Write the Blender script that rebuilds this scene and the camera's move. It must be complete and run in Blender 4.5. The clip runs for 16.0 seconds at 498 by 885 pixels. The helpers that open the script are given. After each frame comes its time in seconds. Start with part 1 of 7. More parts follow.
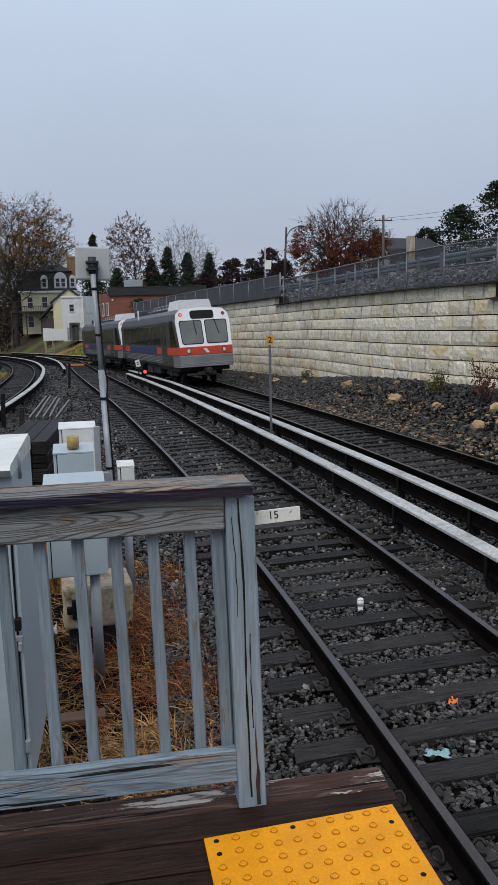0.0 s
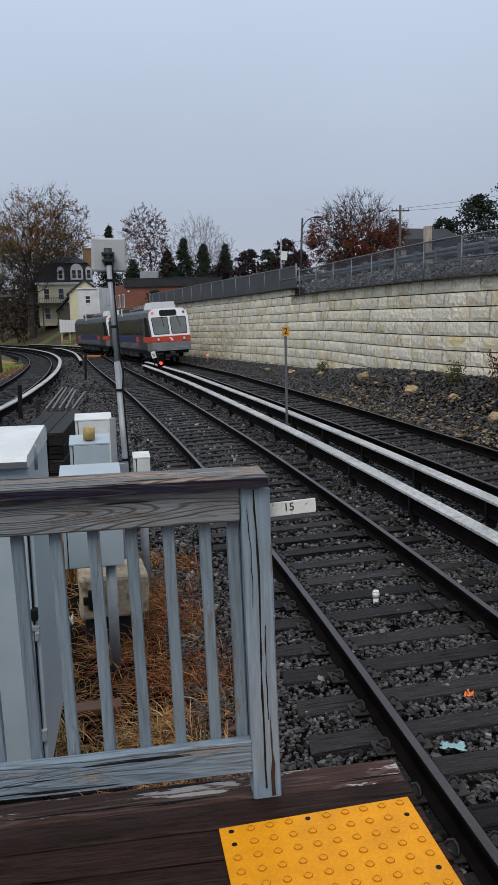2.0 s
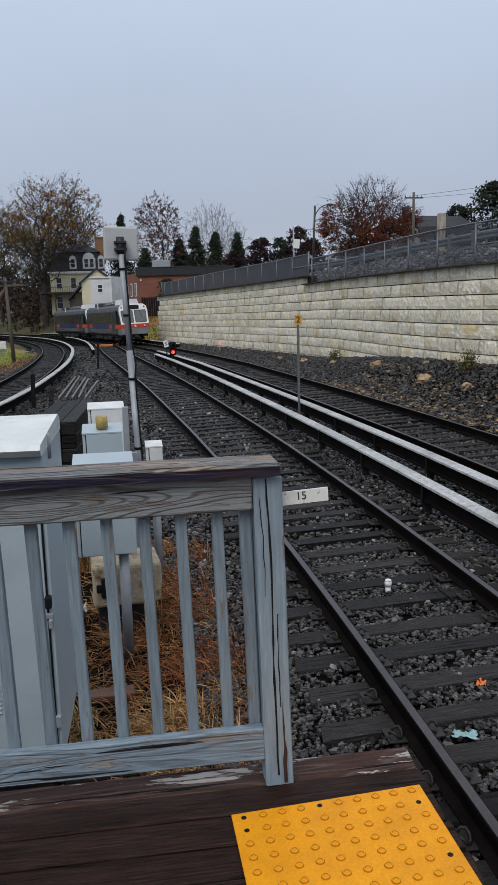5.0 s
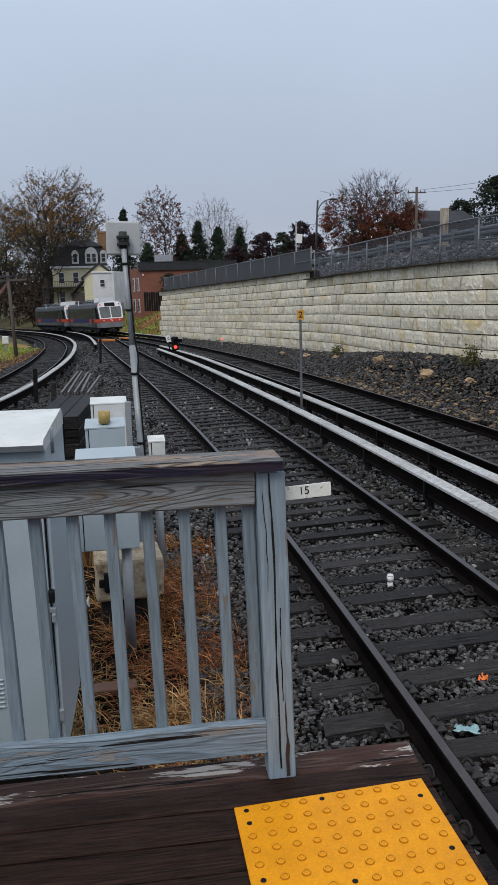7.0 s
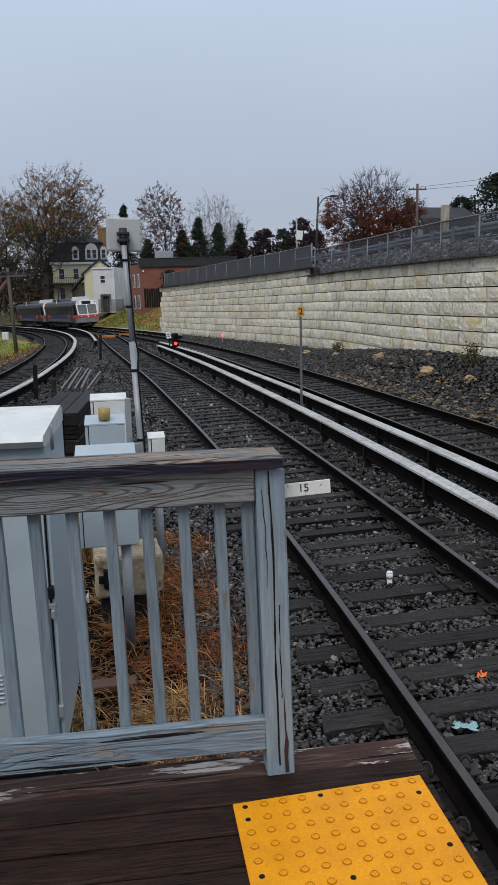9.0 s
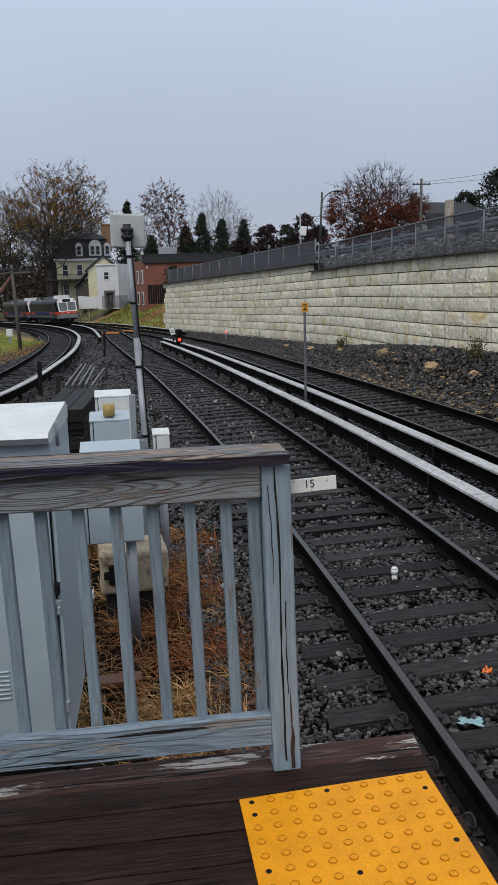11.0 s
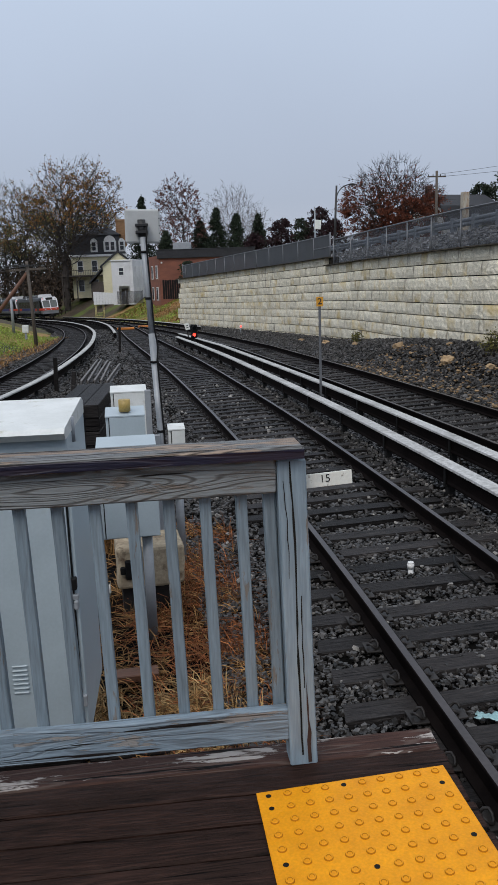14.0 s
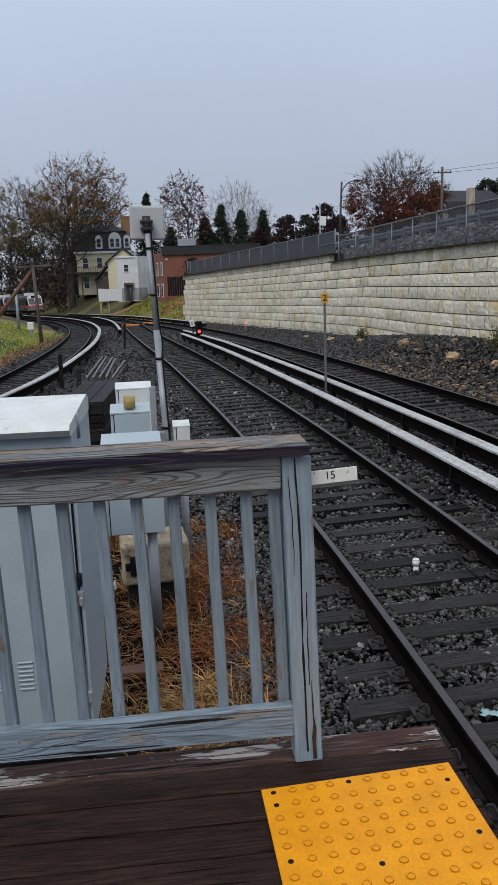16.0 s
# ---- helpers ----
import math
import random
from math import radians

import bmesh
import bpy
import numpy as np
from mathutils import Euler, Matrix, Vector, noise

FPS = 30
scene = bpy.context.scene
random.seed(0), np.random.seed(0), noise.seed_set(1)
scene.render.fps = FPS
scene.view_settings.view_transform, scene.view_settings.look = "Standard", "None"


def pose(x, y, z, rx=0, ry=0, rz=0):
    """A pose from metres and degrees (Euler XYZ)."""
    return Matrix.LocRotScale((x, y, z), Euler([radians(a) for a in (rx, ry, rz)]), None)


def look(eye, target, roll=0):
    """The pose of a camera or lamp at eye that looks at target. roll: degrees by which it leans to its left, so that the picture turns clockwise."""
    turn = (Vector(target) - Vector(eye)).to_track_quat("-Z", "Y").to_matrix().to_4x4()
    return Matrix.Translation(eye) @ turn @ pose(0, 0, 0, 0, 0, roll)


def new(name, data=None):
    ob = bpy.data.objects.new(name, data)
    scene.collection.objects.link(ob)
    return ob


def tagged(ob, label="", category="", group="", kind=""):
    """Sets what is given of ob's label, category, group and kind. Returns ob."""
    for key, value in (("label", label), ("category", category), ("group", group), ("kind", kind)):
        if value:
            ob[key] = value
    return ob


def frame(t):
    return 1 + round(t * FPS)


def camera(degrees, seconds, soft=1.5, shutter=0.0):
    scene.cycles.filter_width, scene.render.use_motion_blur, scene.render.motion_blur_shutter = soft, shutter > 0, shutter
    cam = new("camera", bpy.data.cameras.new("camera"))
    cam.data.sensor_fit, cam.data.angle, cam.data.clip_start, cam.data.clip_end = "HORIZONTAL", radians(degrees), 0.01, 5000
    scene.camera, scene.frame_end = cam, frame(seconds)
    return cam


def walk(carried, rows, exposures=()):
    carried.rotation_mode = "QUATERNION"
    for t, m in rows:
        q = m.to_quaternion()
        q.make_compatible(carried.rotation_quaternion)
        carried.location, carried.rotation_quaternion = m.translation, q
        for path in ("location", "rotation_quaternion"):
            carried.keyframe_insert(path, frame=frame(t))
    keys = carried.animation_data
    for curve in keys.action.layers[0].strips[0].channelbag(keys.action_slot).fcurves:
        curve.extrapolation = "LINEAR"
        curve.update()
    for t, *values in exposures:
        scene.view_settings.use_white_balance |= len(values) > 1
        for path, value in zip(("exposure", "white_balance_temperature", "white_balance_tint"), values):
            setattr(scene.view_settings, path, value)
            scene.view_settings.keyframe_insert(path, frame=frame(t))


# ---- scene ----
cam = camera(35.207, 16.0, soft=0.7)
walk(cam, [
    (0, pose(0.0066, -0.0075, 2.7499, 81.332, 1.213, -10.477)),
    (0.5, pose(0.0064, -0.0005, 2.7481, 81.182, 1.169, -10.176)),
    (1, pose(0.0096, -0.0009, 2.7499, 81.026, 1.273, -9.858)),
    (1.5, pose(0.0078, 0.0024, 2.7479, 80.880, 1.246, -9.583)),
    (2, pose(0.0080, -0.0002, 2.7491, 80.739, 1.301, -9.339)),
    (2.5, pose(0.0084, 0.0009, 2.7492, 80.605, 1.346, -9.144)),
    (3, pose(0.0080, 0.0046, 2.7466, 80.466, 1.359, -8.968)),
    (3.5, pose(0.0085, 0.0027, 2.7490, 80.296, 1.414, -8.775)),
    (4, pose(0.0089, 0.0026, 2.7484, 80.180, 1.419, -8.636)),
    (6.5, pose(0.0049, -0.0034, 2.7494, 79.649, 1.471, -8.315)),
    (7, pose(0.0042, -0.0044, 2.7491, 79.593, 1.401, -8.286)),
    (7.5, pose(0.0030, -0.0076, 2.7508, 79.539, 1.309, -8.273)),
    (8, pose(0.0035, -0.0076, 2.7509, 79.478, 1.303, -8.267)),
    (8.5, pose(0.0047, -0.0062, 2.7511, 79.416, 1.259, -8.266)),
    (9, pose(0.0052, -0.0051, 2.7508, 79.352, 1.259, -8.266)),
    (11.5, pose(-0.0012, -0.0040, 2.7513, 78.989, 1.509, -7.847)),
    (12, pose(-0.0016, -0.0026, 2.7499, 78.918, 1.542, -7.603)),
    (12.5, pose(-0.0022, -0.0051, 2.7516, 78.871, 1.652, -7.393)),
    (13, pose(-0.0031, -0.0043, 2.7512, 78.805, 1.717, -7.230)),
    (13.5, pose(-0.0015, -0.0048, 2.7517, 78.767, 1.838, -7.083)),
    (14, pose(-0.0006, -0.0044, 2.7515, 78.718, 1.889, -6.954)),
    (14.5, pose(0.0016, 0.0007, 2.7506, 78.655, 1.958, -6.857)),
    (15, pose(0.0001, 0.0018, 2.7497, 78.611, 1.967, -6.777)),
    (15.5, pose(-0.0000, -0.0013, 2.7505, 78.548, 1.989, -6.688)),
    (16, pose(0.0000, 0.0000, 2.7500, 78.493, 1.960, -6.599)),
])

# ---- light ----
world = bpy.data.worlds.new("overcast_sky")
scene.world = world
world.use_nodes = True
wn = world.node_tree
SUN_EL, SUN_ROT = 38, 150
sky = wn.nodes.new("ShaderNodeTexSky")
sky.sky_type = "NISHITA"
sky.sun_disc = False
sky.sun_elevation, sky.sun_rotation = radians(SUN_EL), radians(SUN_ROT)
wtc = wn.nodes.new("ShaderNodeTexCoord")
wsep = wn.nodes.new("ShaderNodeSeparateXYZ")
wn.links.new(wtc.outputs["Generated"], wsep.inputs[0])
wramp = wn.nodes.new("ShaderNodeValToRGB")
wramp.color_ramp.elements[0].position, wramp.color_ramp.elements[0].color = 0.0, (0.47, 0.50, 0.60, 1)
wramp.color_ramp.elements[1].position, wramp.color_ramp.elements[1].color = 1.0, (0.98, 1.04, 1.14, 1)
for at, col in ((0.10, (0.425, 0.475, 0.59, 1)), (0.36, (0.585, 0.685, 0.845, 1))):
    wramp.color_ramp.elements.new(at).color = col
wn.links.new(wsep.outputs["Z"], wramp.inputs[0])
wnoise = wn.nodes.new("ShaderNodeTexNoise")
wnoise.inputs["Scale"].default_value = 2.2
wnoise.inputs["Detail"].default_value = 5
wn.links.new(wtc.outputs["Generated"], wnoise.inputs["Vector"])
wmap = wn.nodes.new("ShaderNodeMapRange")
wmap.inputs["To Min"].default_value, wmap.inputs["To Max"].default_value = 0.90, 1.08
wn.links.new(wnoise.outputs["Fac"], wmap.inputs["Value"])
wmul = wn.nodes.new("ShaderNodeVectorMath")
wmul.operation = "SCALE"
wn.links.new(wramp.outputs["Color"], wmul.inputs[0])
wn.links.new(wmap.outputs["Result"], wmul.inputs["Scale"])
wmix = wn.nodes.new("ShaderNodeMix")
wmix.data_type = "RGBA"
wmix.inputs["Factor"].default_value = 0.92
wsk = wn.nodes.new("ShaderNodeVectorMath")
wsk.operation = "SCALE"
wsk.inputs["Scale"].default_value = 0.12
wn.links.new(sky.outputs["Color"], wsk.inputs[0])
wn.links.new(wsk.outputs["Vector"], wmix.inputs["A"])
wn.links.new(wmul.outputs["Vector"], wmix.inputs["B"])
wbg = wn.nodes["Background"]
wbg.inputs["Strength"].default_value = 1.0
wn.links.new(wmix.outputs["Result"], wbg.inputs["Color"])
sun = new("sun", bpy.data.lights.new("sun", "SUN"))
sun.data.energy, sun.data.angle, sun.data.color = 1.4, radians(30), (1, 0.93, 0.85)
sun.matrix_world = look((-20, -35, 45), (0, 0, 0))


# ---- materials ----
def mat(name, base, var=None, rough=0.7, metal=0.0, scale=4.0, fine=60.0, bump=0.2, bump_dist=0.004, stretch=(1, 1, 1),
        stain=None, stain_scale=1.2, stain_at=(0.55, 0.75), spread=0.0, island=0.0, rough_var=0.12, emit=0.0, coords="Object", spec=0.5, grain=0.6, streak=None, streak_at=(0.58, 0.75), streak_scale=(5, 5, 0.5)):
    """Two scales of variation, optional stains, per-object or per-island variation."""
    m = bpy.data.materials.new(name)
    m.use_nodes = True
    nt = m.node_tree
    N, L = nt.nodes.new, nt.links.new
    bs = nt.nodes["Principled BSDF"]
    tc = N("ShaderNodeTexCoord")
    mp = N("ShaderNodeMapping")
    mp.inputs["Scale"].default_value = stretch
    L(tc.outputs[coords], mp.inputs["Vector"])
    big, small = N("ShaderNodeTexNoise"), N("ShaderNodeTexNoise")
    big.inputs["Scale"].default_value, big.inputs["Detail"].default_value = scale, 6
    small.inputs["Scale"].default_value, small.inputs["Detail"].default_value = fine, 4
    vec = mp.outputs["Vector"]
    if spread or island:
        src = N("ShaderNodeObjectInfo").outputs["Random"] if spread else N("ShaderNodeNewGeometry").outputs["Random Per Island"]
        off = N("ShaderNodeVectorMath")
        off.operation = "MULTIPLY_ADD"
        comb = N("ShaderNodeCombineXYZ")
        L(src, comb.inputs[0]), L(src, comb.inputs[1]), L(src, comb.inputs[2])
        off.inputs[1].default_value = (37, 53, 71)
        L(comb.outputs[0], off.inputs[0]), L(vec, off.inputs[2])
        vec = off.outputs["Vector"]
    L(vec, big.inputs["Vector"]), L(vec, small.inputs["Vector"])
    var = var or tuple(c * 0.7 for c in base)
    mx = N("ShaderNodeMix")
    mx.data_type = "RGBA"
    mx.inputs["A"].default_value, mx.inputs["B"].default_value = (*var, 1), (*base, 1)
    mr = N("ShaderNodeMapRange")
    mr.inputs["From Min"].default_value, mr.inputs["From Max"].default_value = 0.3, 0.7
    L(big.outputs["Fac"], mr.inputs["Value"])
    L(mr.outputs["Result"], mx.inputs["Factor"])
    col = mx.outputs["Result"]
    gm = N("ShaderNodeMix")
    gm.data_type, gm.blend_type = "RGBA", "MULTIPLY"
    gm.inputs["Factor"].default_value = grain
    gr = N("ShaderNodeMapRange")
    gr.inputs["From Min"].default_value, gr.inputs["From Max"].default_value = 0.25, 0.75
    gr.inputs["To Min"].default_value, gr.inputs["To Max"].default_value = 0.55, 1.25
    L(small.outputs["Fac"], gr.inputs["Value"])
    gc = N("ShaderNodeCombineXYZ")
    L(gr.outputs["Result"], gc.inputs[0]), L(gr.outputs["Result"], gc.inputs[1]), L(gr.outputs["Result"], gc.inputs[2])
    L(col, gm.inputs["A"]), L(gc.outputs[0], gm.inputs["B"])
    col = gm.outputs["Result"]
    if stain:
        st = N("ShaderNodeTexNoise")
        st.inputs["Scale"].default_value, st.inputs["Detail"].default_value = stain_scale, 8
        st.inputs["Roughness"].default_value = 0.65
        L(vec, st.inputs["Vector"])
        sr = N("ShaderNodeMapRange")
        sr.inputs["From Min"].default_value, sr.inputs["From Max"].default_value = stain_at
        L(st.outputs["Fac"], sr.inputs["Value"])
        sm = N("ShaderNodeMix")
        sm.data_type = "RGBA"
        sm.inputs["B"].default_value = (*stain, 1)
        L(sr.outputs["Result"], sm.inputs["Factor"]), L(col, sm.inputs["A"])
        col = sm.outputs["Result"]
    if streak:
        kt = N("ShaderNodeTexNoise")
        kt.inputs["Scale"].default_value, kt.inputs["Detail"].default_value = 1.0, 7
        kp = N("ShaderNodeMapping")
        kp.inputs["Scale"].default_value = streak_scale
        L(tc.outputs[coords], kp.inputs["Vector"]), L(kp.outputs["Vector"], kt.inputs["Vector"])
        if spread or island:
            ko = N("ShaderNodeVectorMath")
            ko.operation = "ADD"
            L(kp.outputs["Vector"], ko.inputs[0]), L(comb.outputs[0], ko.inputs[1])
            L(ko.outputs["Vector"], kt.inputs["Vector"])
        kr = N("ShaderNodeMapRange")
        kr.inputs["From Min"].default_value, kr.inputs["From Max"].default_value = streak_at
        kr.inputs["To Max"].default_value = 0.8
        L(kt.outputs["Fac"], kr.inputs["Value"])
        km = N("ShaderNodeMix")
        km.data_type = "RGBA"
        km.inputs["B"].default_value = (*streak, 1)
        L(kr.outputs["Result"], km.inputs["Factor"]), L(col, km.inputs["A"])
        col = km.outputs["Result"]
    amount = spread or island
    if amount:
        hv = N("ShaderNodeHueSaturation")
        vr = N("ShaderNodeMapRange")
        vr.inputs["To Min"].default_value, vr.inputs["To Max"].default_value = 1 - amount, 1 + amount
        L(src, vr.inputs["Value"]), L(vr.outputs["Result"], hv.inputs["Value"]), L(col, hv.inputs["Color"])
        col = hv.outputs["Color"]
    L(col, bs.inputs["Base Color"])
    rr = N("ShaderNodeMapRange")
    rr.inputs["To Min"].default_value, rr.inputs["To Max"].default_value = max(0.03, rough - rough_var), min(1, rough + rough_var)
    L(big.outputs["Fac"], rr.inputs["Value"]), L(rr.outputs["Result"], bs.inputs["Roughness"])
    bs.inputs["Metallic"].default_value = metal
    bs.inputs["Specular IOR Level"].default_value = spec
    if bump:
        bp = N("ShaderNodeBump")
        bp.inputs["Strength"].default_value, bp.inputs["Distance"].default_value = bump, bump_dist
        L(small.outputs["Fac"], bp.inputs["Height"]), L(bp.outputs["Normal"], bs.inputs["Normal"])
    if emit:
        bs.inputs["Emission Color"].default_value, bs.inputs["Emission Strength"].default_value = (*base, 1), emit
    return m


def weathered(name, paint, paint_var, bare, bare_dark, axis=0, peel=0.55, width=0.05, rings=14.0, crack_at=0.70, rough=0.6, spread=0.1, scale=1.6, bump=0.7, spec=0.3, crack=(0.014, 0.011, 0.010), ring_paint=0.25):
    """Old painted timber: growth rings showing as ridges, peeling patches, long splits."""
    m = bpy.data.materials.new(name)
    m.use_nodes = True
    nt = m.node_tree
    N, L = nt.nodes.new, nt.links.new
    bs = nt.nodes["Principled BSDF"]
    tc, oi, off, comb = N("ShaderNodeTexCoord"), N("ShaderNodeObjectInfo"), N("ShaderNodeVectorMath"), N("ShaderNodeCombineXYZ")
    for k in range(3):
        L(oi.outputs["Random"], comb.inputs[k])
    off.operation = "MULTIPLY_ADD"
    off.inputs[1].default_value = (17, 29, 41)
    L(comb.outputs[0], off.inputs[0]), L(tc.outputs["Object"], off.inputs[2])

    def field(along, across, sc, detail, rgh=0.5):
        mp, nz = N("ShaderNodeMapping"), N("ShaderNodeTexNoise")
        mp.inputs["Scale"].default_value = tuple(along if k == axis else across for k in range(3))
        nz.inputs["Scale"].default_value, nz.inputs["Detail"].default_value, nz.inputs["Roughness"].default_value = sc, detail, rgh
        L(off.outputs["Vector"], mp.inputs["Vector"]), L(mp.outputs["Vector"], nz.inputs["Vector"])
        return nz.outputs["Fac"]

    def num(op, a, b):
        q = N("ShaderNodeMath")
        q.operation = op
        for k, v in enumerate((a, b)):
            if isinstance(v, (int, float)):
                q.inputs[k].default_value = v
            else:
                L(v, q.inputs[k])
        return q.outputs[0]

    def span(v, lo, hi, to0=0.0, to1=1.0):
        q = N("ShaderNodeMapRange")
        for key, val in (("From Min", lo), ("From Max", hi), ("To Min", to0), ("To Max", to1)):
            q.inputs[key].default_value = val
        L(v, q.inputs["Value"])
        return q.outputs["Result"]

    def blend(f, a, b):
        q = N("ShaderNodeMix")
        q.data_type = "RGBA"
        L(f, q.inputs["Factor"])
        for key, v in (("A", a), ("B", b)):
            if isinstance(v, tuple):
                q.inputs[key].default_value = (*v, 1)
            else:
                L(v, q.inputs[key])
        return q.outputs["Result"]

    ring = span(num("SINE", num("MULTIPLY", field(0.8, 9.0, scale, 1.2), rings * math.tau), 0.0), -1.0, -0.35)
    fine = span(field(2.5, 40.0, 3.0, 5, 0.6), 0.3, 0.7)
    flake = span(num("ADD", field(1.1, 7.0, 2.6, 8, 0.68), num("MULTIPLY", ring, 0.05)), peel, peel + width)
    split = span(field(0.7, 22.0, 2.2, 3), crack_at, crack_at + 0.025)
    wood = blend(num("ADD", num("MULTIPLY", ring, 0.65), num("MULTIPLY", fine, 0.35)), bare_dark, bare)
    coat = blend(fine, paint_var, paint)
    coat = blend(num("MULTIPLY", num("SUBTRACT", 1.0, ring), ring_paint), coat, bare_dark)
    col = blend(split, blend(flake, coat, wood), crack)
    hv = N("ShaderNodeHueSaturation")
    L(span(oi.outputs["Random"], 0, 1, 1 - spread, 1 + spread), hv.inputs["Value"]), L(col, hv.inputs["Color"])
    L(hv.outputs["Color"], bs.inputs["Base Color"])
    L(span(flake, 0, 1, rough, min(1.0, rough + 0.2)), bs.inputs["Roughness"])
    bs.inputs["Specular IOR Level"].default_value = spec
    high = num("SUBTRACT", num("ADD", num("MULTIPLY", ring, 0.35), num("MULTIPLY", fine, 0.3)), num("ADD", num("MULTIPLY", flake, 0.35), num("MULTIPLY", split, 1.2)))
    bp = N("ShaderNodeBump")
    bp.inputs["Strength"].default_value, bp.inputs["Distance"].default_value = bump, 0.005
    L(high, bp.inputs["Height"]), L(bp.outputs["Normal"], bs.inputs["Normal"])
    return m


# ---- helpers for meshes ----
def finish(name, bm, material, smooth=False):
    me = bpy.data.meshes.new(name)
    bm.normal_update()
    bm.to_mesh(me)
    bm.free()
    for mm in material if isinstance(material, (list, tuple)) else [material]:
        me.materials.append(mm)
    if smooth:
        for p in me.polygons:
            p.use_smooth = True
    return me


def part(name, bm, material, parent=None, label="", smooth=False):
    ob = new(name, finish(name, bm, material, smooth))
    ob.parent = parent
    return tagged(ob, label) if label else ob


def thing(name, x=0, y=0, z=0, rz=0, label="", category="", group="", kind="", rx=0, ry=0):
    ob = new(name)
    ob.empty_display_size = 0.1
    ob.matrix_world = pose(x, y, z, rx, ry, rz)
    return tagged(ob, label, category, group, kind)


def box(bm, x0, x1, y0, y1, z0, z1, bevel=0.0, m=None, seg=1):
    """A box between two corners, with bevelled edges."""
    c = Matrix.Translation(((x0 + x1) / 2, (y0 + y1) / 2, (z0 + z1) / 2)) @ Matrix.Diagonal((x1 - x0, y1 - y0, z1 - z0, 1))
    tmp = bmesh.new()
    bmesh.ops.create_cube(tmp, size=1, matrix=c)
    if bevel:
        bmesh.ops.bevel(tmp, geom=tmp.edges[:], offset=bevel, segments=seg, affect="EDGES", profile=0.5)
    return merge(bm, tmp, m)


def merge(bm, tmp, m=None):
    if m is not None:
        bmesh.ops.transform(tmp, matrix=m, verts=tmp.verts)
    tmp.verts.index_update()
    vs = [bm.verts.new(v.co) for v in tmp.verts]
    for f in tmp.faces:
        g = bm.faces.new([vs[v.index] for v in f.verts])
        g.smooth, g.material_index = f.smooth, f.material_index
    tmp.free()
    return bm


def rod(bm, a, b, r0, r1=None, n=10, cap=True):
    """A tapered round bar from a to b."""
    a, b = Vector(a), Vector(b)
    d = b - a
    q = d.to_track_quat("Z", "Y").to_matrix().to_4x4()
    tmp = bmesh.new()
    bmesh.ops.create_cone(tmp, cap_ends=cap, segments=n, radius1=r0, radius2=r0 if r1 is None else r1, depth=d.length)
    for f in tmp.faces:
        f.smooth = len(f.verts) == 4
    return merge(bm, tmp, Matrix.Translation((a + b) / 2) @ q)


def tube(bm, pts, r, n=6):
    """One bent round tube through the points."""
    pts = [Vector(p) for p in pts]
    rings = []
    for i, p in enumerate(pts):
        d = (pts[min(i + 1, len(pts) - 1)] - pts[max(i - 1, 0)]).normalized()
        x = d.cross(Vector((0.3, 0.2, 1.0))).normalized()
        y = d.cross(x)
        rings.append([bm.verts.new(p + (x * math.cos(k * math.tau / n) + y * math.sin(k * math.tau / n)) * r) for k in range(n)])
    for a, b in zip(rings, rings[1:]):
        for k in range(n):
            bm.faces.new((a[k], a[(k + 1) % n], b[(k + 1) % n], b[k])).smooth = True
    bm.faces.new(rings[0][::-1]), bm.faces.new(rings[-1])
    return bm


def extrude_profile(bm, pts, axis_from, axis_to, m=None):
    """A closed profile of (u, v) pairs in the x-z plane, pushed along y."""
    lo = [bm.verts.new((m or Matrix()) @ Vector((u, axis_from, v))) for u, v in pts]
    hi = [bm.verts.new((m or Matrix()) @ Vector((u, axis_to, v))) for u, v in pts]
    n = len(pts)
    for i in range(n):
        bm.faces.new((lo[i], lo[(i + 1) % n], hi[(i + 1) % n], hi[i]))
    bm.faces.new(lo), bm.faces.new(hi[::-1])
    bmesh.ops.recalc_face_normals(bm, faces=bm.faces)
    return bm


def sweep(bm, path, profile, closed=True):
    """A profile of (side, up) pairs along a path of (point, right vector, up vector)."""
    rings = []
    for p, r, u in path:
        rings.append([bm.verts.new(p + r * s + u * h) for s, h in profile])
    n = len(profile)
    for a, b in zip(rings, rings[1:]):
        for i in range(n if closed else n - 1):
            j = (i + 1) % n
            bm.faces.new((a[i], b[i], b[j], a[j]))
    if closed:
        bm.faces.new(rings[0]), bm.faces.new(rings[-1][::-1])
    bmesh.ops.recalc_face_normals(bm, faces=bm.faces)
    return bm


# ---- plan ----
def smooth_line(pts, step=0.5):
    """A smooth path through plan points, at even steps, with arc length."""
    P = np.array(pts, float)
    n = len(P)
    out = []
    for i in range(n - 1):
        p0, p1, p2, p3 = P[max(0, i - 1)], P[i], P[i + 1], P[min(n - 1, i + 2)]
        for k in range(24):
            t = k / 24
            out.append(0.5 * (2 * p1 + (p2 - p0) * t + (2 * p0 - 5 * p1 + 4 * p2 - p3) * t * t + (3 * p1 - p0 - 3 * p2 + p3) * t ** 3))
    out.append(P[-1])
    out = np.array(out)
    for _ in range(30):
        out[1:-1] = (out[:-2] + 2 * out[1:-1] + out[2:]) / 4
    s = np.r_[0, np.cumsum(np.linalg.norm(np.diff(out, axis=0), axis=1))]
    q = np.arange(0, s[-1], step)
    return np.c_[np.interp(q, s, out[:, 0]), np.interp(q, s, out[:, 1])]


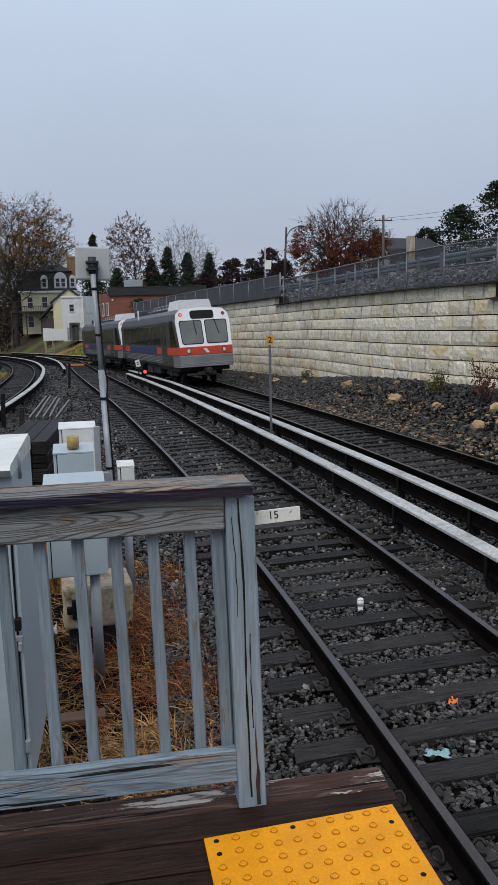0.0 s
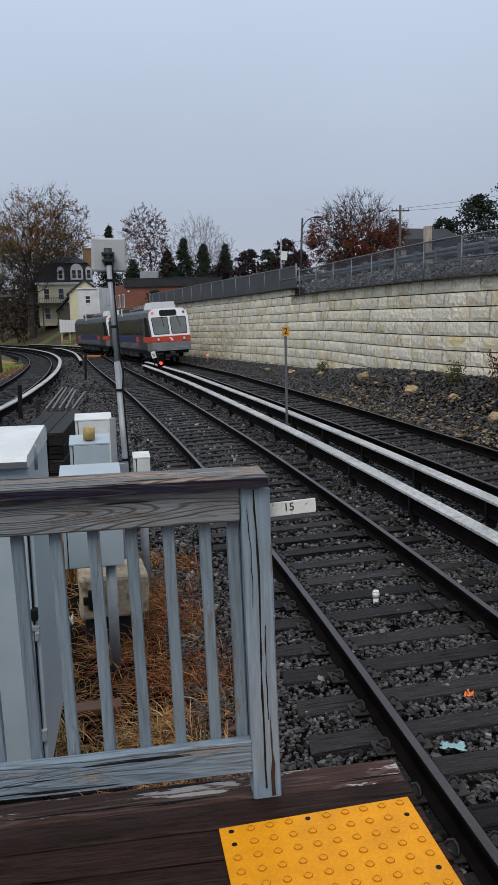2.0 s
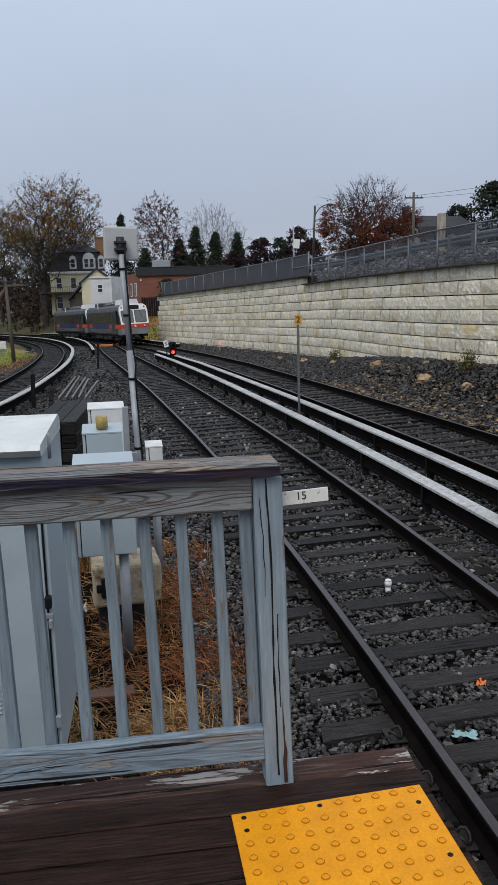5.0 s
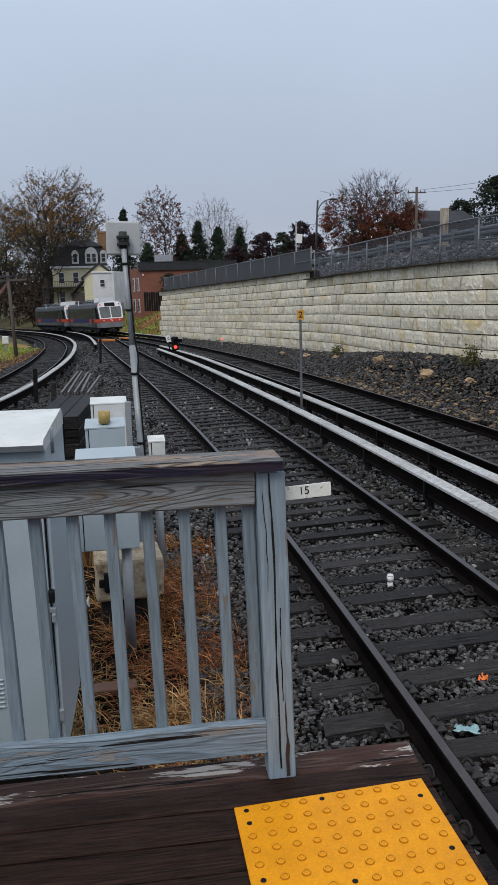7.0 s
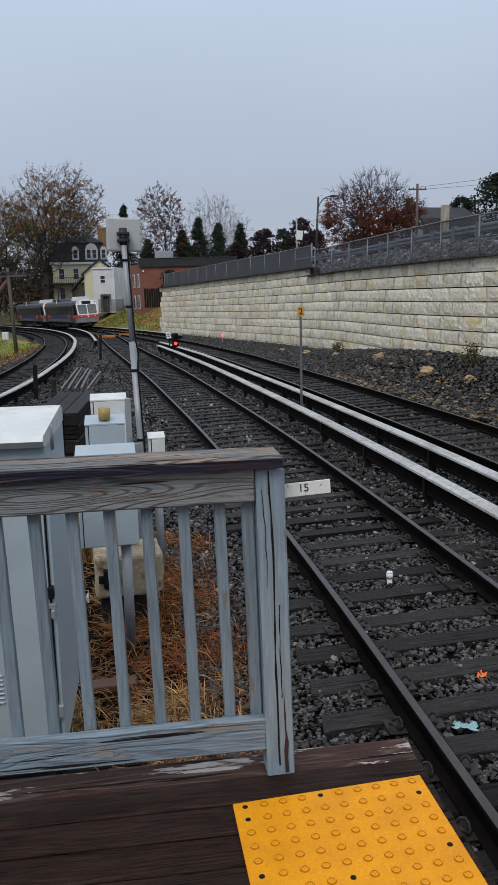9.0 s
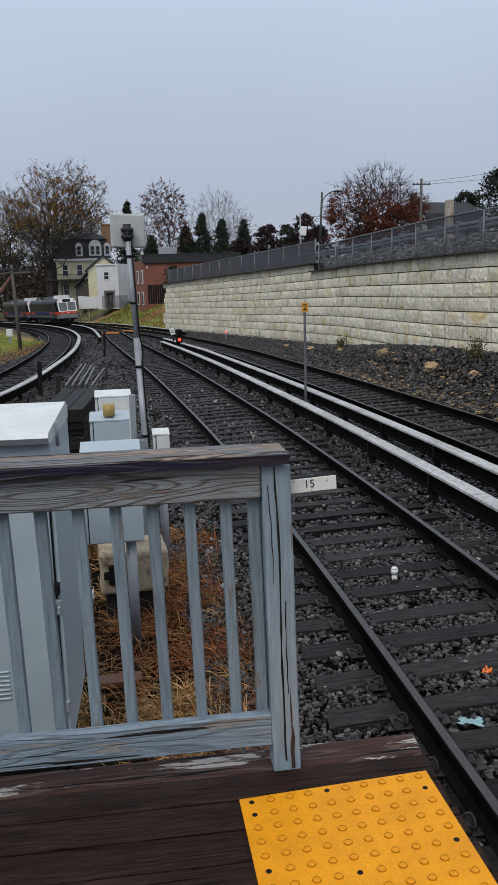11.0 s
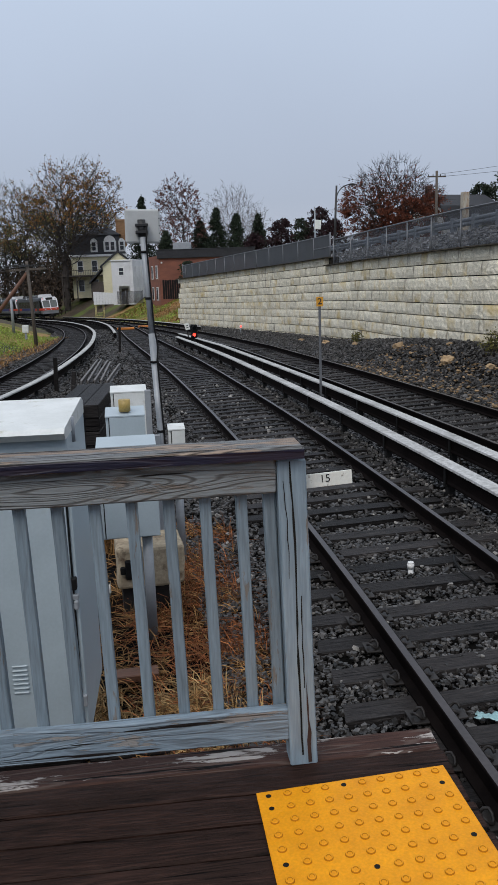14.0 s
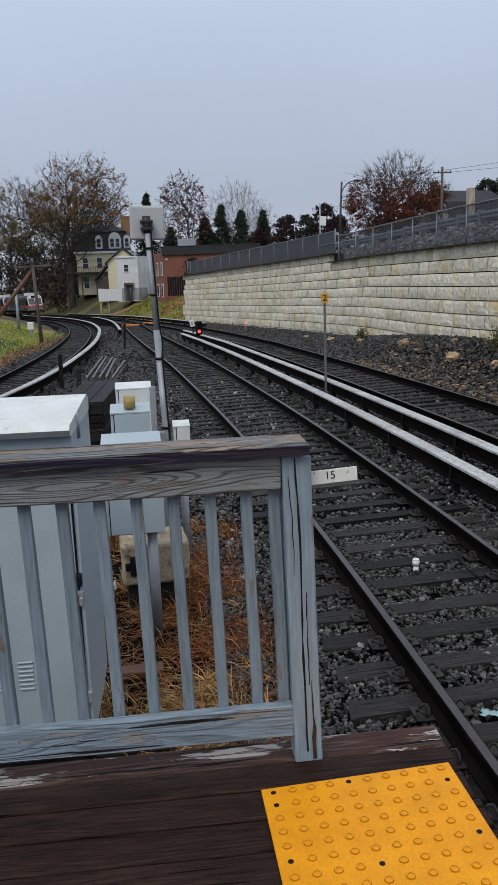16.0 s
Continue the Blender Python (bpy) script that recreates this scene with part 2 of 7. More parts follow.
T1_PLAN = [(2.75, -14), (2.62, -4), (2.55, 3), (2.46, 8), (2.19, 14), (1.78, 20), (1.05, 29), (0.33, 36), (-0.38, 44.5), (-1.15, 54), (-1.85, 64), (-2.85, 76), (-4.3, 88),
           (-5.8, 97), (-8.2, 106)]
T2_PLAN = [(6.9, -14), (6.75, -4), (6.7, 4), (6.5, 12), (6.0, 20), (5.5, 26), (4.95, 32), (4.2, 40), (3.2, 50), (1.85, 60), (0.47, 69), (-1.24, 78), (-3.92, 91),
           (-7.61, 104), (-13.73, 123), (-20.71, 142), (-29.33, 163), (-40.03, 186), (-54.72, 215)]
T0_PLAN = [(-11, -4), (-8.2, 5), (-6.1, 14), (-4.8, 23), (-4.43, 31), (-4.42, 38), (-4.9, 48), (-5.8, 59.5), (-7.8, 75), (-11.2, 92), (-14.8, 104.5), (-19.5, 119), (-26, 138), (-35, 160)]


def gz(y):
    return -0.0145 * max(0.0, y - 36)


def frames_of(plan, cant=0.0, step=0.5):
    pts = smooth_line(plan, step)
    d = np.gradient(pts, axis=0)
    out = []
    for (x, y), (dx, dy) in zip(pts, d):
        f = Vector((dx, dy, 0)).normalized()
        r = Vector((f.y, -f.x, 0))
        r = (r + Vector((0, 0, math.tan(radians(cant))))).normalized()
        out.append((Vector((x, y, gz(y))), r, r.cross(f)))
    return out


CANT = 2.0

# ---- surfaces ----
M_BALLAST = mat("ballast_stone", (0.092, 0.087, 0.084), (0.012, 0.0115, 0.0115), spec=0.34, rough=0.45, scale=5, fine=60, bump=0.25, bump_dist=0.004, island=0.8)
# Near-black bed: the shade in gaps between stones is put into its colour.
M_BED_SHADE = mat("ballast_bed_gap_shade", (0.009, 0.0085, 0.008), (0.003, 0.003, 0.003), spec=0.02, rough=0.9, scale=1.5, fine=22, bump=1.0, bump_dist=0.04,
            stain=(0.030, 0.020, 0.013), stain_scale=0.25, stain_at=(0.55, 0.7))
M_TIE = weathered("creosoted_wood", (0.036, 0.032, 0.031), (0.006, 0.0055, 0.0055), (0.085, 0.078, 0.075), (0.006, 0.0055, 0.005), 0, 0.63, 0.10, 8, 0.63, 0.5, 0.5, 1.2, 0.9, 0.10, (0.003, 0.003, 0.003))
M_TIE_FAR = mat("creosoted_wood_far", (0.032, 0.029, 0.028), (0.007, 0.006, 0.006), grain=0.9, spec=0.1, rough=0.6, scale=2, fine=14, bump=0.4, bump_dist=0.01, island=0.4)
M_RAIL_SIDE = mat("rusty_rail_web", (0.010, 0.0075, 0.007), (0.004, 0.003, 0.003), spec=0.03, rough=0.75, metal=0.0, scale=3, fine=40, bump=0.3)
M_RAIL_TOP = mat("worn_rail_head", (0.075, 0.064, 0.064), (0.03, 0.025, 0.024), rough=0.34, metal=0.35, scale=1.2, fine=30, bump=0.1)
M_COVER = mat("weathered_cover_board", (0.54, 0.545, 0.54), (0.33, 0.335, 0.33), grain=0.9, spec=0.2, rough=0.8, scale=1.5, fine=24, bump=0.4, bump_dist=0.006,
              stain=(0.16, 0.16, 0.15), stain_scale=3, stain_at=(0.56, 0.7))
M_BLACK = mat("black_rubber", (0.012, 0.012, 0.0125), (0.006, 0.006, 0.006), spec=0.15, rough=0.6, bump=0.1)
M_DARK_STEEL = mat("dark_steel", (0.06, 0.06, 0.065), (0.03, 0.03, 0.03), rough=0.5, metal=0.5, bump=0.1)
M_BLOCK = mat("cast_stone_block", (0.84, 0.79, 0.655), (0.62, 0.585, 0.48), rough=0.9, scale=7, fine=30, bump=0.9, bump_dist=0.025, spread=0.13, grain=0.75, streak=(0.10, 0.085, 0.06),
              streak_at=(0.60, 0.76), streak_scale=(4, 4, 0.7), stain=(0.50, 0.36, 0.11), stain_scale=0.7, stain_at=(0.51, 0.74), spec=0.2)
M_CAP = mat("mossy_wall_top", (0.05, 0.042, 0.03), (0.02, 0.018, 0.014), spec=0.1, rough=0.9, scale=3, fine=30, bump=0.6, bump_dist=0.02)
M_JOINT = mat("dark_joint", (0.022, 0.02, 0.018), (0.012, 0.012, 0.011), rough=0.9, spec=0.1, bump=0.2)
M_DECK = weathered("wet_brown_deck_board", (0.046, 0.024, 0.0185), (0.010, 0.006, 0.005), (0.026, 0.015, 0.012), (0.004, 0.003, 0.0026), 0, 0.52, 0.1, 12, 0.64, 0.45, 0.3, 1.3, 0.8, 0.07, (0.002, 0.0015, 0.0015))
M_DECK_END = weathered("flaking_deck_board", (0.070, 0.036, 0.028), (0.024, 0.013, 0.011), (0.40, 0.365, 0.34), (0.18, 0.15, 0.13), 0, 0.585, 0.015, 12, 0.64, 0.5, 0.15, 1.3, 0.8, 0.08, (0.002, 0.0015, 0.0015))
M_GREYPAINT = weathered("peeling_blue_grey_paint", (0.27, 0.345, 0.40), (0.185, 0.24, 0.285), (0.24, 0.215, 0.19), (0.07, 0.055, 0.045), 2, 0.655, 0.03, 7, 0.715, 0.5, 0.08, 1.4, 0.5, 0.4, ring_paint=0.10)
# Same paint as the post, weathered, with the balusters' shadow side darkened into it.
M_BALUSTER = weathered("shaded_blue_grey_paint", (0.225, 0.285, 0.33), (0.14, 0.18, 0.21), (0.20, 0.18, 0.16), (0.06, 0.05, 0.04), 2, 0.66, 0.03, 7, 0.70, 0.55, 0.1, 1.4, 0.5, 0.3, ring_paint=0.12)
M_GREYRAIL = weathered("peeling_blue_grey_rail", (0.25, 0.325, 0.39), (0.15, 0.19, 0.225), (0.30, 0.285, 0.27), (0.05, 0.04, 0.034), 0, 0.60, 0.02, 14, 0.645, 0.5, 0.05, 1.3, 0.9, 0.3, ring_paint=0.3)
M_CAPWOOD = weathered("worn_handrail_cap", (0.25, 0.265, 0.27), (0.10, 0.10, 0.10), (0.36, 0.28, 0.22), (0.035, 0.027, 0.023), 0, 0.53, 0.05, 20, 0.62, 0.5, 0.05, 1.3, 1.0, 0.25, ring_paint=0.7)
M_YELLOW = mat("yellow_tactile", (0.85, 0.345, 0.004), (0.70, 0.27, 0.003), spec=0.25, grain=0.3, rough=0.5, scale=7, fine=120, bump=0.3, bump_dist=0.002,
               stain=(0.36, 0.17, 0.02), stain_scale=9, stain_at=(0.66, 0.78))
yt = M_YELLOW.node_tree
ycheck, ybump, ycoord = yt.nodes.new("ShaderNodeTexChecker"), yt.nodes.new("ShaderNodeBump"), yt.nodes.new("ShaderNodeTexCoord")
ycheck.inputs["Scale"].default_value = 150
ybump.inputs["Strength"].default_value, ybump.inputs["Distance"].default_value = 0.35, 0.0015
yt.links.new(ycoord.outputs["Object"], ycheck.inputs["Vector"]), yt.links.new(ycheck.outputs["Fac"], ybump.inputs["Height"])
yt.links.new(ybump.outputs["Normal"], [n for n in yt.nodes if n.type == "BUMP" and n != ybump][0].inputs["Normal"])
M_CABINET = mat("grey_cabinet_paint", (0.40, 0.472, 0.512), (0.35, 0.415, 0.455), grain=0.12, rough=0.4, scale=3, fine=60, bump=0.06,
                stain=(0.30, 0.31, 0.29), stain_scale=3, stain_at=(0.6, 0.85))
M_WHITEBOX = mat("white_box_paint", (0.72, 0.74, 0.73), (0.58, 0.60, 0.58), grain=0.12, rough=0.45, scale=5, fine=60, bump=0.08,
                 stain=(0.35, 0.34, 0.24), stain_scale=7, stain_at=(0.6, 0.78))
M_GALV = mat("galvanised_steel", (0.34, 0.36, 0.385), (0.25, 0.27, 0.29), grain=0.15, rough=0.5, metal=0.2, scale=6, fine=50, bump=0.08)
M_STRAW = mat("dry_grass", (0.40, 0.23, 0.085), (0.15, 0.07, 0.03), spec=0.22, rough=0.8, scale=1, fine=8, bump=0, island=0.55)
M_STRAWWET = mat("wet_dry_grass", (0.52, 0.29, 0.105), (0.085, 0.042, 0.02), spec=0.25, rough=0.7, scale=3, fine=12, bump=0, island=0.6)
M_GRASS = mat("lawn_blades", (0.30, 0.39, 0.06), (0.17, 0.23, 0.035), rough=0.8, scale=1, fine=8, bump=0, island=0.4)
M_BANK = mat("grassy_bank", (0.20, 0.19, 0.055), (0.11, 0.115, 0.03), spec=0.1, rough=0.95, scale=0.5, fine=7, bump=0.9, bump_dist=0.06, stain=(0.30, 0.19, 0.085), stain_scale=0.16, stain_at=(0.46, 0.56))
M_STORED = mat("stored_rail_steel", (0.20, 0.19, 0.185), (0.12, 0.11, 0.105), rough=0.55, metal=0.3, scale=3, bump=0.1)
M_TOPRAIL = weathered("bare_grey_rail", (0.28, 0.305, 0.315), (0.17, 0.18, 0.18), (0.25, 0.215, 0.185), (0.05, 0.04, 0.034), 0, 0.59, 0.05, 22, 0.64, 0.55, 0.05, 1.3, 1.0, 0.25, ring_paint=0.7)
M_FENCE = mat("dull_fence_steel", (0.20, 0.21, 0.225), (0.14, 0.145, 0.155), rough=0.5, metal=0.5, bump=0.03)
M_SOIL = mat("bank_soil", (0.10, 0.075, 0.05), (0.05, 0.042, 0.03), spec=0.22, rough=0.95, scale=0.6, fine=9, bump=0.8, bump_dist=0.05, stain=(0.10, 0.13, 0.03), stain_scale=0.18, stain_at=(0.48, 0.6))
M_ROCK = mat("tan_field_rock", (0.42, 0.29, 0.16), (0.24, 0.17, 0.10), rough=0.85, scale=5, fine=30, bump=0.6, bump_dist=0.02, spread=0.25)


# ---- ground ----
def smoothstep(a, b, v):
    t = min(1.0, max(0.0, (v - a) / (b - a)))
    return t * t * (3 - 2 * t)


WALL_PLAN = [(14.0, 6.0), (12.6, 13.0), (11.05, 21.4), (10.05, 26.4), (9.15, 41.5), (5.9, 58.0), (2.4, 75.2)]
WALL_PTS = smooth_line(WALL_PLAN, 0.25)


def wall_x(y):
    return float(np.interp(y, WALL_PTS[:, 1], WALL_PTS[:, 0]))


T0_PTS, T1_PTS, T2_PTS = smooth_line(T0_PLAN, 1.0), smooth_line(T1_PLAN, 1.0), smooth_line(T2_PLAN, 1.0)


def track_x(pts, y):
    return float(np.interp(y, pts[:, 1], pts[:, 0]))


def ground_z(x, y):
    """Height of the earth: level bed, bank under the wall, terrace above it, hill and lawn beyond."""
    base = gz(y) - 0.235
    t2 = track_x(T2_PTS, min(y, 214))
    z = base
    if y < 78:
        wx = wall_x(max(6, y))
        if x > t2 + 1.6:
            toe = 0.72 * smoothstep(40, 24, y) + 0.22
            z = base + toe * smoothstep(t2 + 1.8, wx - 0.4, x)
        if x > wx + 0.5:
            z = base + 3.3 + 0.6 * smoothstep(wx + 0.8, wx + 4.0, x) + 1.0 * smoothstep(wx + 13, wx + 24, x)
    else:
        dx = x - t2
        z = base + 3.6 * smoothstep(3.0, 14.0, dx) + 2.0 * smoothstep(14, 60, dx)
    # lawn and wooded slope inside the curve
    t0 = track_x(T0_PTS, y) if y < 160 else -35
    if x < t0 - 2.0 and y > 10:
        z = base + 1.15 * smoothstep(2.0, 6.5, t0 - x) * smoothstep(30, 45, y) + 2.5 * smoothstep(8, 40, t0 - x)
    if y > 185:
        z += 6.0 * smoothstep(190, 240, y)
    for pts in (T1_PTS, T2_PTS, T0_PTS):
        if y < 100:
            dx = x - track_x(pts, y)
            z += 0.035 * max(-1.5, min(1.5, dx)) * smoothstep(2.1, 1.5, abs(dx))
    return z


def build_ground():
    xs = np.unique(np.r_[np.arange(-14, 22, 0.5), np.linspace(-60, -14, 40), np.linspace(22, 70, 40), np.linspace(-2500, -60, 14), np.linspace(70, 2500, 14)])
    ys = np.unique(np.r_[np.arange(-12, 90, 0.75), np.linspace(90, 180, 60), np.linspace(180, 3000, 14), np.linspace(-800, -12, 8)])
    verts = [(float(x), float(y), ground_z(float(x), float(y)) + 0.03 * noise.noise((x * 0.9, y * 0.9, 0))) for y in ys for x in xs]
    nx = len(xs)
    faces = [(j * nx + i, j * nx + i + 1, (j + 1) * nx + i + 1, (j + 1) * nx + i) for j in range(len(ys) - 1) for i in range(nx - 1)]
    me = bpy.data.meshes.new("ground")
    me.from_pydata(verts, [], faces)
    me.materials.append(M_BED_SHADE), me.materials.append(M_SOIL), me.materials.append(M_BANK)
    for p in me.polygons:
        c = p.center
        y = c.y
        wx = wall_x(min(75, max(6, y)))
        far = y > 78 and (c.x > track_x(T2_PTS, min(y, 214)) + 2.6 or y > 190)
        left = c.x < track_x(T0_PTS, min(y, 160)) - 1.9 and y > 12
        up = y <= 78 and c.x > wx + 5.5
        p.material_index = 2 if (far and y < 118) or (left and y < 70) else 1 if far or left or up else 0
        p.use_smooth = True
    return tagged(new("ground", me), "dark stone ballast trackbed rising into soil and grass banks", "ground", kind="structure")


ground = build_ground()

# ---- tracks ----
RAIL = [(-0.075, -0.17), (-0.075, -0.155), (-0.012, -0.14), (-0.012, -0.045), (-0.036, -0.035), (-0.036, -0.006), (-0.028, 0.0),
        (0.028, 0.0), (0.036, -0.006), (0.036, -0.035), (0.012, -0.045), (0.012, -0.14), (0.075, -0.155), (0.075, -0.17)]


def railway(plan, label):
    path = frames_of(plan, CANT)
    track = thing("railway_track", label=label, category="railway track", group="tracks of the junction", kind="structure")
    for side in (-0.7535, 0.7535):
        bm = bmesh.new()
        mv = [(p + r * side, r, u) for p, r, u in path]
        rings = [[bm.verts.new(p + r * s + u * h) for s, h in RAIL] for p, r, u in mv]
        n = len(RAIL)
        for a, b in zip(rings, rings[1:]):
            for i in range(n):
                f = bm.faces.new((a[i], b[i], b[(i + 1) % n], a[(i + 1) % n]))
                f.material_index = 1 if i == 6 else 0
        bmesh.ops.recalc_face_normals(bm, faces=bm.faces)
        part("rail", bm, [M_RAIL_SIDE, M_RAIL_TOP], track, "steel rail with a worn bright head")
    return track, path


track_1, PATH1 = railway(T1_PLAN, "steel rails on dark timber ties in black ballast")
track_2, PATH2 = railway(T2_PLAN, "steel rails beside the cast stone retaining wall")
track_0, PATH0 = railway(T0_PLAN, "steel rails curving sharply round a lawn")


def tie_mesh(k):
    bm = bmesh.new()
    box(bm, -1.3, 1.3, -0.115, 0.115, -0.18, 0.0, 0.012)
    rnd = random.Random(k)
    for v in bm.verts:
        v.co += Vector((rnd.uniform(-0.04, 0.04) if abs(v.co.x) > 1.2 else 0, rnd.uniform(-0.012, 0.012), rnd.uniform(-0.008, 0.006)))
    return finish("tie", bm, M_TIE)


TIES = [tie_mesh(k) for k in range(5)]


def ties(track, path, spacing, n_max, s0, s1):
    rnd = random.Random(len(path))
    far = bmesh.new()
    s, k = s0, 0
    while s < min(s1, (len(path) - 2) * 0.5):
        i = s / 0.5
        j = int(i)
        p, r, u = path[j]
        p = p.lerp(path[j + 1][0], i - j)
        f = u.cross(r)
        skew = rnd.uniform(-0.025, 0.025)
        m = Matrix(((r.x, f.x, u.x, p.x), (r.y, f.y, u.y, p.y), (r.z, f.z, u.z, p.z), (0, 0, 0, 1))) @ pose(rnd.uniform(-0.07, 0.07), 0, -0.168 + rnd.uniform(-0.012, 0.004), 0, 0, math.degrees(skew))
        if k < n_max:
            ob = new("tie", TIES[rnd.randrange(5)])
            ob.parent, ob.matrix_local = track, m
        else:
            box(far, -1.3, 1.3, -0.115, 0.115, -0.18, 0.0, 0, m)
        k += 1
        s += spacing * rnd.uniform(0.9, 1.1)
    if far.verts:
        tagged(part("ties", far, M_TIE_FAR, track, "far dark timber ties"), kind="stuff")
    else:
        far.free()


ties(track_1, PATH1, 0.54, 120, 10.5, 110)
ties(track_2, PATH2, 0.54, 110, 16, 120)
ties(track_0, PATH0, 0.56, 70, 14, 120)


# ---- third rails under cover boards ----
def third_rail(path, off, a, b, label, zt=0.22):
    t = thing("third_rail", label=label, category="third rail", group="covered third rails", kind="structure")
    seg = [(p + r * off, r, Vector((0, 0, 1))) for p, r, u in path[a:b]]
    bm = bmesh.new()
    sweep(bm, seg, [(-0.10, zt - 0.035), (-0.10, zt - 0.006), (-0.094, zt), (0.094, zt), (0.10, zt - 0.006), (0.10, zt - 0.035)])
    part("cover_board", bm, M_COVER, t, "weathered white cover board")
    bm = bmesh.new()
    sweep(bm, seg, [(-0.065, zt - 0.27), (-0.065, zt - 0.25), (-0.05, zt - 0.22), (-0.05, zt - 0.10), (-0.06, zt - 0.09), (-0.06, zt - 0.045),
                    (0.06, zt - 0.045), (0.06, zt - 0.09), (0.05, zt - 0.10), (0.05, zt - 0.22), (0.065, zt - 0.25), (0.065, zt - 0.27)])
    part("contact_rail", bm, M_RAIL_SIDE, t, "dark steel contact rail")
    for i in range(2, len(seg) - 1, 5):
        p, r, u = seg[i]
        bm = bmesh.new()
        f = Vector((0, 0, 1)).cross(r)
        m = Matrix(((r.x, f.x, 0, p.x), (r.y, f.y, 0, p.y), (0, 0, 1, p.z), (0, 0, 0, 1)))
        box(bm, -0.05, 0.05, -0.05, 0.05, -0.24, zt - 0.27, 0.004)
        box(bm, -0.088, -0.072, -0.03, 0.03, zt - 0.3, zt - 0.036, 0.003)
        box(bm, -0.088, 0.0, -0.03, 0.03, zt - 0.315, zt - 0.3, 0.003)
        bmesh.ops.transform(bm, matrix=m, verts=bm.verts)
        part("bracket", bm, M_BLACK, t)
    return t


third_a = third_rail(PATH2, -1.58, 26, 130, "third rail with white cover board beside the wall track")
third_b = third_rail(PATH1, 1.54, 26, 116, "third rail with white cover board between the tracks")
third_c = third_rail(PATH0, 1.33, 14, 270, "third rail with white cover board round the curve")
third_d = third_rail(PATH1, -1.42, 140, 232, "third rail with white cover board beyond the turnout")
third_e = third_rail(PATH2, 1.42, 146, 290, "third rail with white cover board below the grass bank")


# ---- retaining wall ----
COURSE = 0.457
TOPS = [(6.0, 21.6, 3.28), (21.6, 41.8, 3.74), (41.8, 75.3, 4.14)]


def wall():
    w = thing("wall_east", label="stained cast stone block retaining wall with shaded joints", category="retaining wall", kind="structure")
    backing = bmesh.new()
    P = WALL_PTS
    d = np.gradient(P, axis=0)
    seg = []
    for (x, y), (dx, dy) in zip(P, d):
        f = Vector((dx, dy, 0)).normalized()
        seg.append((Vector((x, y, gz(y))), Vector((f.y, -f.x, 0))))
    for y0, y1, top in TOPS:
        part_seg = [(p + r * 0.1, r, Vector((0, 0, 1))) for p, r in seg if y0 - 0.3 <= p.y <= y1]
        bm = bmesh.new()
        sweep(bm, part_seg, [(0.0, -0.6), (0.30, top - 0.03), (0.75, top - 0.03), (0.75, -0.6)])
        # Near-black backing carries the shadow of the gaps between blocks in its colour.
        part("backing", bm, M_JOINT, w, "dark recessed joints")
        bm = bmesh.new()
        sweep(bm, part_seg, [(-0.19, top - 0.005), (-0.17, top + 0.035), (0.1, top + 0.06), (0.5, top + 0.07), (0.75, top + 0.03), (0.75, top - 0.005)])
        part("coping", bm, M_CAP, w, "mossy soil along the wall top")
    variants = {}

    def block(width, height, k, rich):
        key = (width, height, k, rich)
        if key not in variants:
            bm = bmesh.new()
            box(bm, -width / 2, width / 2, 0, 0.3, 0, height, 0)
            bmesh.ops.subdivide_edges(bm, edges=[e for e in bm.edges if abs((e.verts[0].co - e.verts[1].co).x) > 0.1], cuts=7 if rich else 3, use_grid_fill=True)
            bmesh.ops.subdivide_edges(bm, edges=[e for e in bm.edges if abs((e.verts[0].co - e.verts[1].co).z) > 0.1], cuts=3 if rich else 1, use_grid_fill=True)
            rnd = random.Random(hash((int(width * 100), int(height * 100), k)))
            for v in bm.verts:
                if v.co.y < 0.01:
                    edge = v.co.z < 0.01 or v.co.z > height - 0.01 or abs(v.co.x) > width / 2 - 0.01
                    v.co.y += (0.026 if edge else 0.0) + rnd.uniform(-0.012, 0.012)
            variants[key] = finish("block", bm, M_BLOCK)
        return variants[key]

    rnd = random.Random(5)
    length = np.r_[0, np.cumsum(np.linalg.norm(np.diff(P, axis=0), axis=1))]
    total = length[-1]
    count = 0
    far = bmesh.new()
    for row in range(-1, 9):
        top = 3.74 - COURSE * row
        h = COURSE
        if row == -1:
            top, h = 4.14, 0.40
        if top < 0.05:
            break
        s = rnd.uniform(0, 0.5)
        while s < total:
            width = rnd.choice((0.58, 0.87, 1.16, 1.16))
            mid = s + width / 2
            s += width
            if mid > total - 0.2:
                break
            x, y = np.interp(mid, length, P[:, 0]), np.interp(mid, length, P[:, 1])
            here = [t for a, b, t in TOPS if a <= y <= b]
            if not here or top > here[0] + 0.01:
                continue
            if gz(y) + top < ground_z(x - 0.3, y) - 0.1:
                continue
            dx, dy = np.interp(mid, length, d[:, 0]), np.interp(mid, length, d[:, 1])
            ang = math.degrees(math.atan2(dy, dx))
            batter = 0.03 * (3.74 - top) / COURSE
            nrm = Vector((-dy, dx, 0)).normalized()
            loc = Vector((x, y, gz(y) + top - h + 0.03)) + nrm * (batter - 0.1)
            m = pose(*loc, 0, 0, ang + 180) @ pose(0, 0, 0, 0, rnd.uniform(-0.25, 0.25), rnd.uniform(-0.5, 0.5))
            near = count < 300 and y < 47
            me = block(width - 0.024, h - 0.036, rnd.randrange(3), near)
            if near:
                ob = new("block", me)
                ob.parent, ob.matrix_local = w, m
                count += 1
            else:
                tmp = bmesh.new()
                tmp.from_mesh(me)
                merge(far, tmp, m)
    tagged(part("blocks", far, M_BLOCK_FAR, w, "far courses of cast stone blocks"), kind="stuff")
    return w


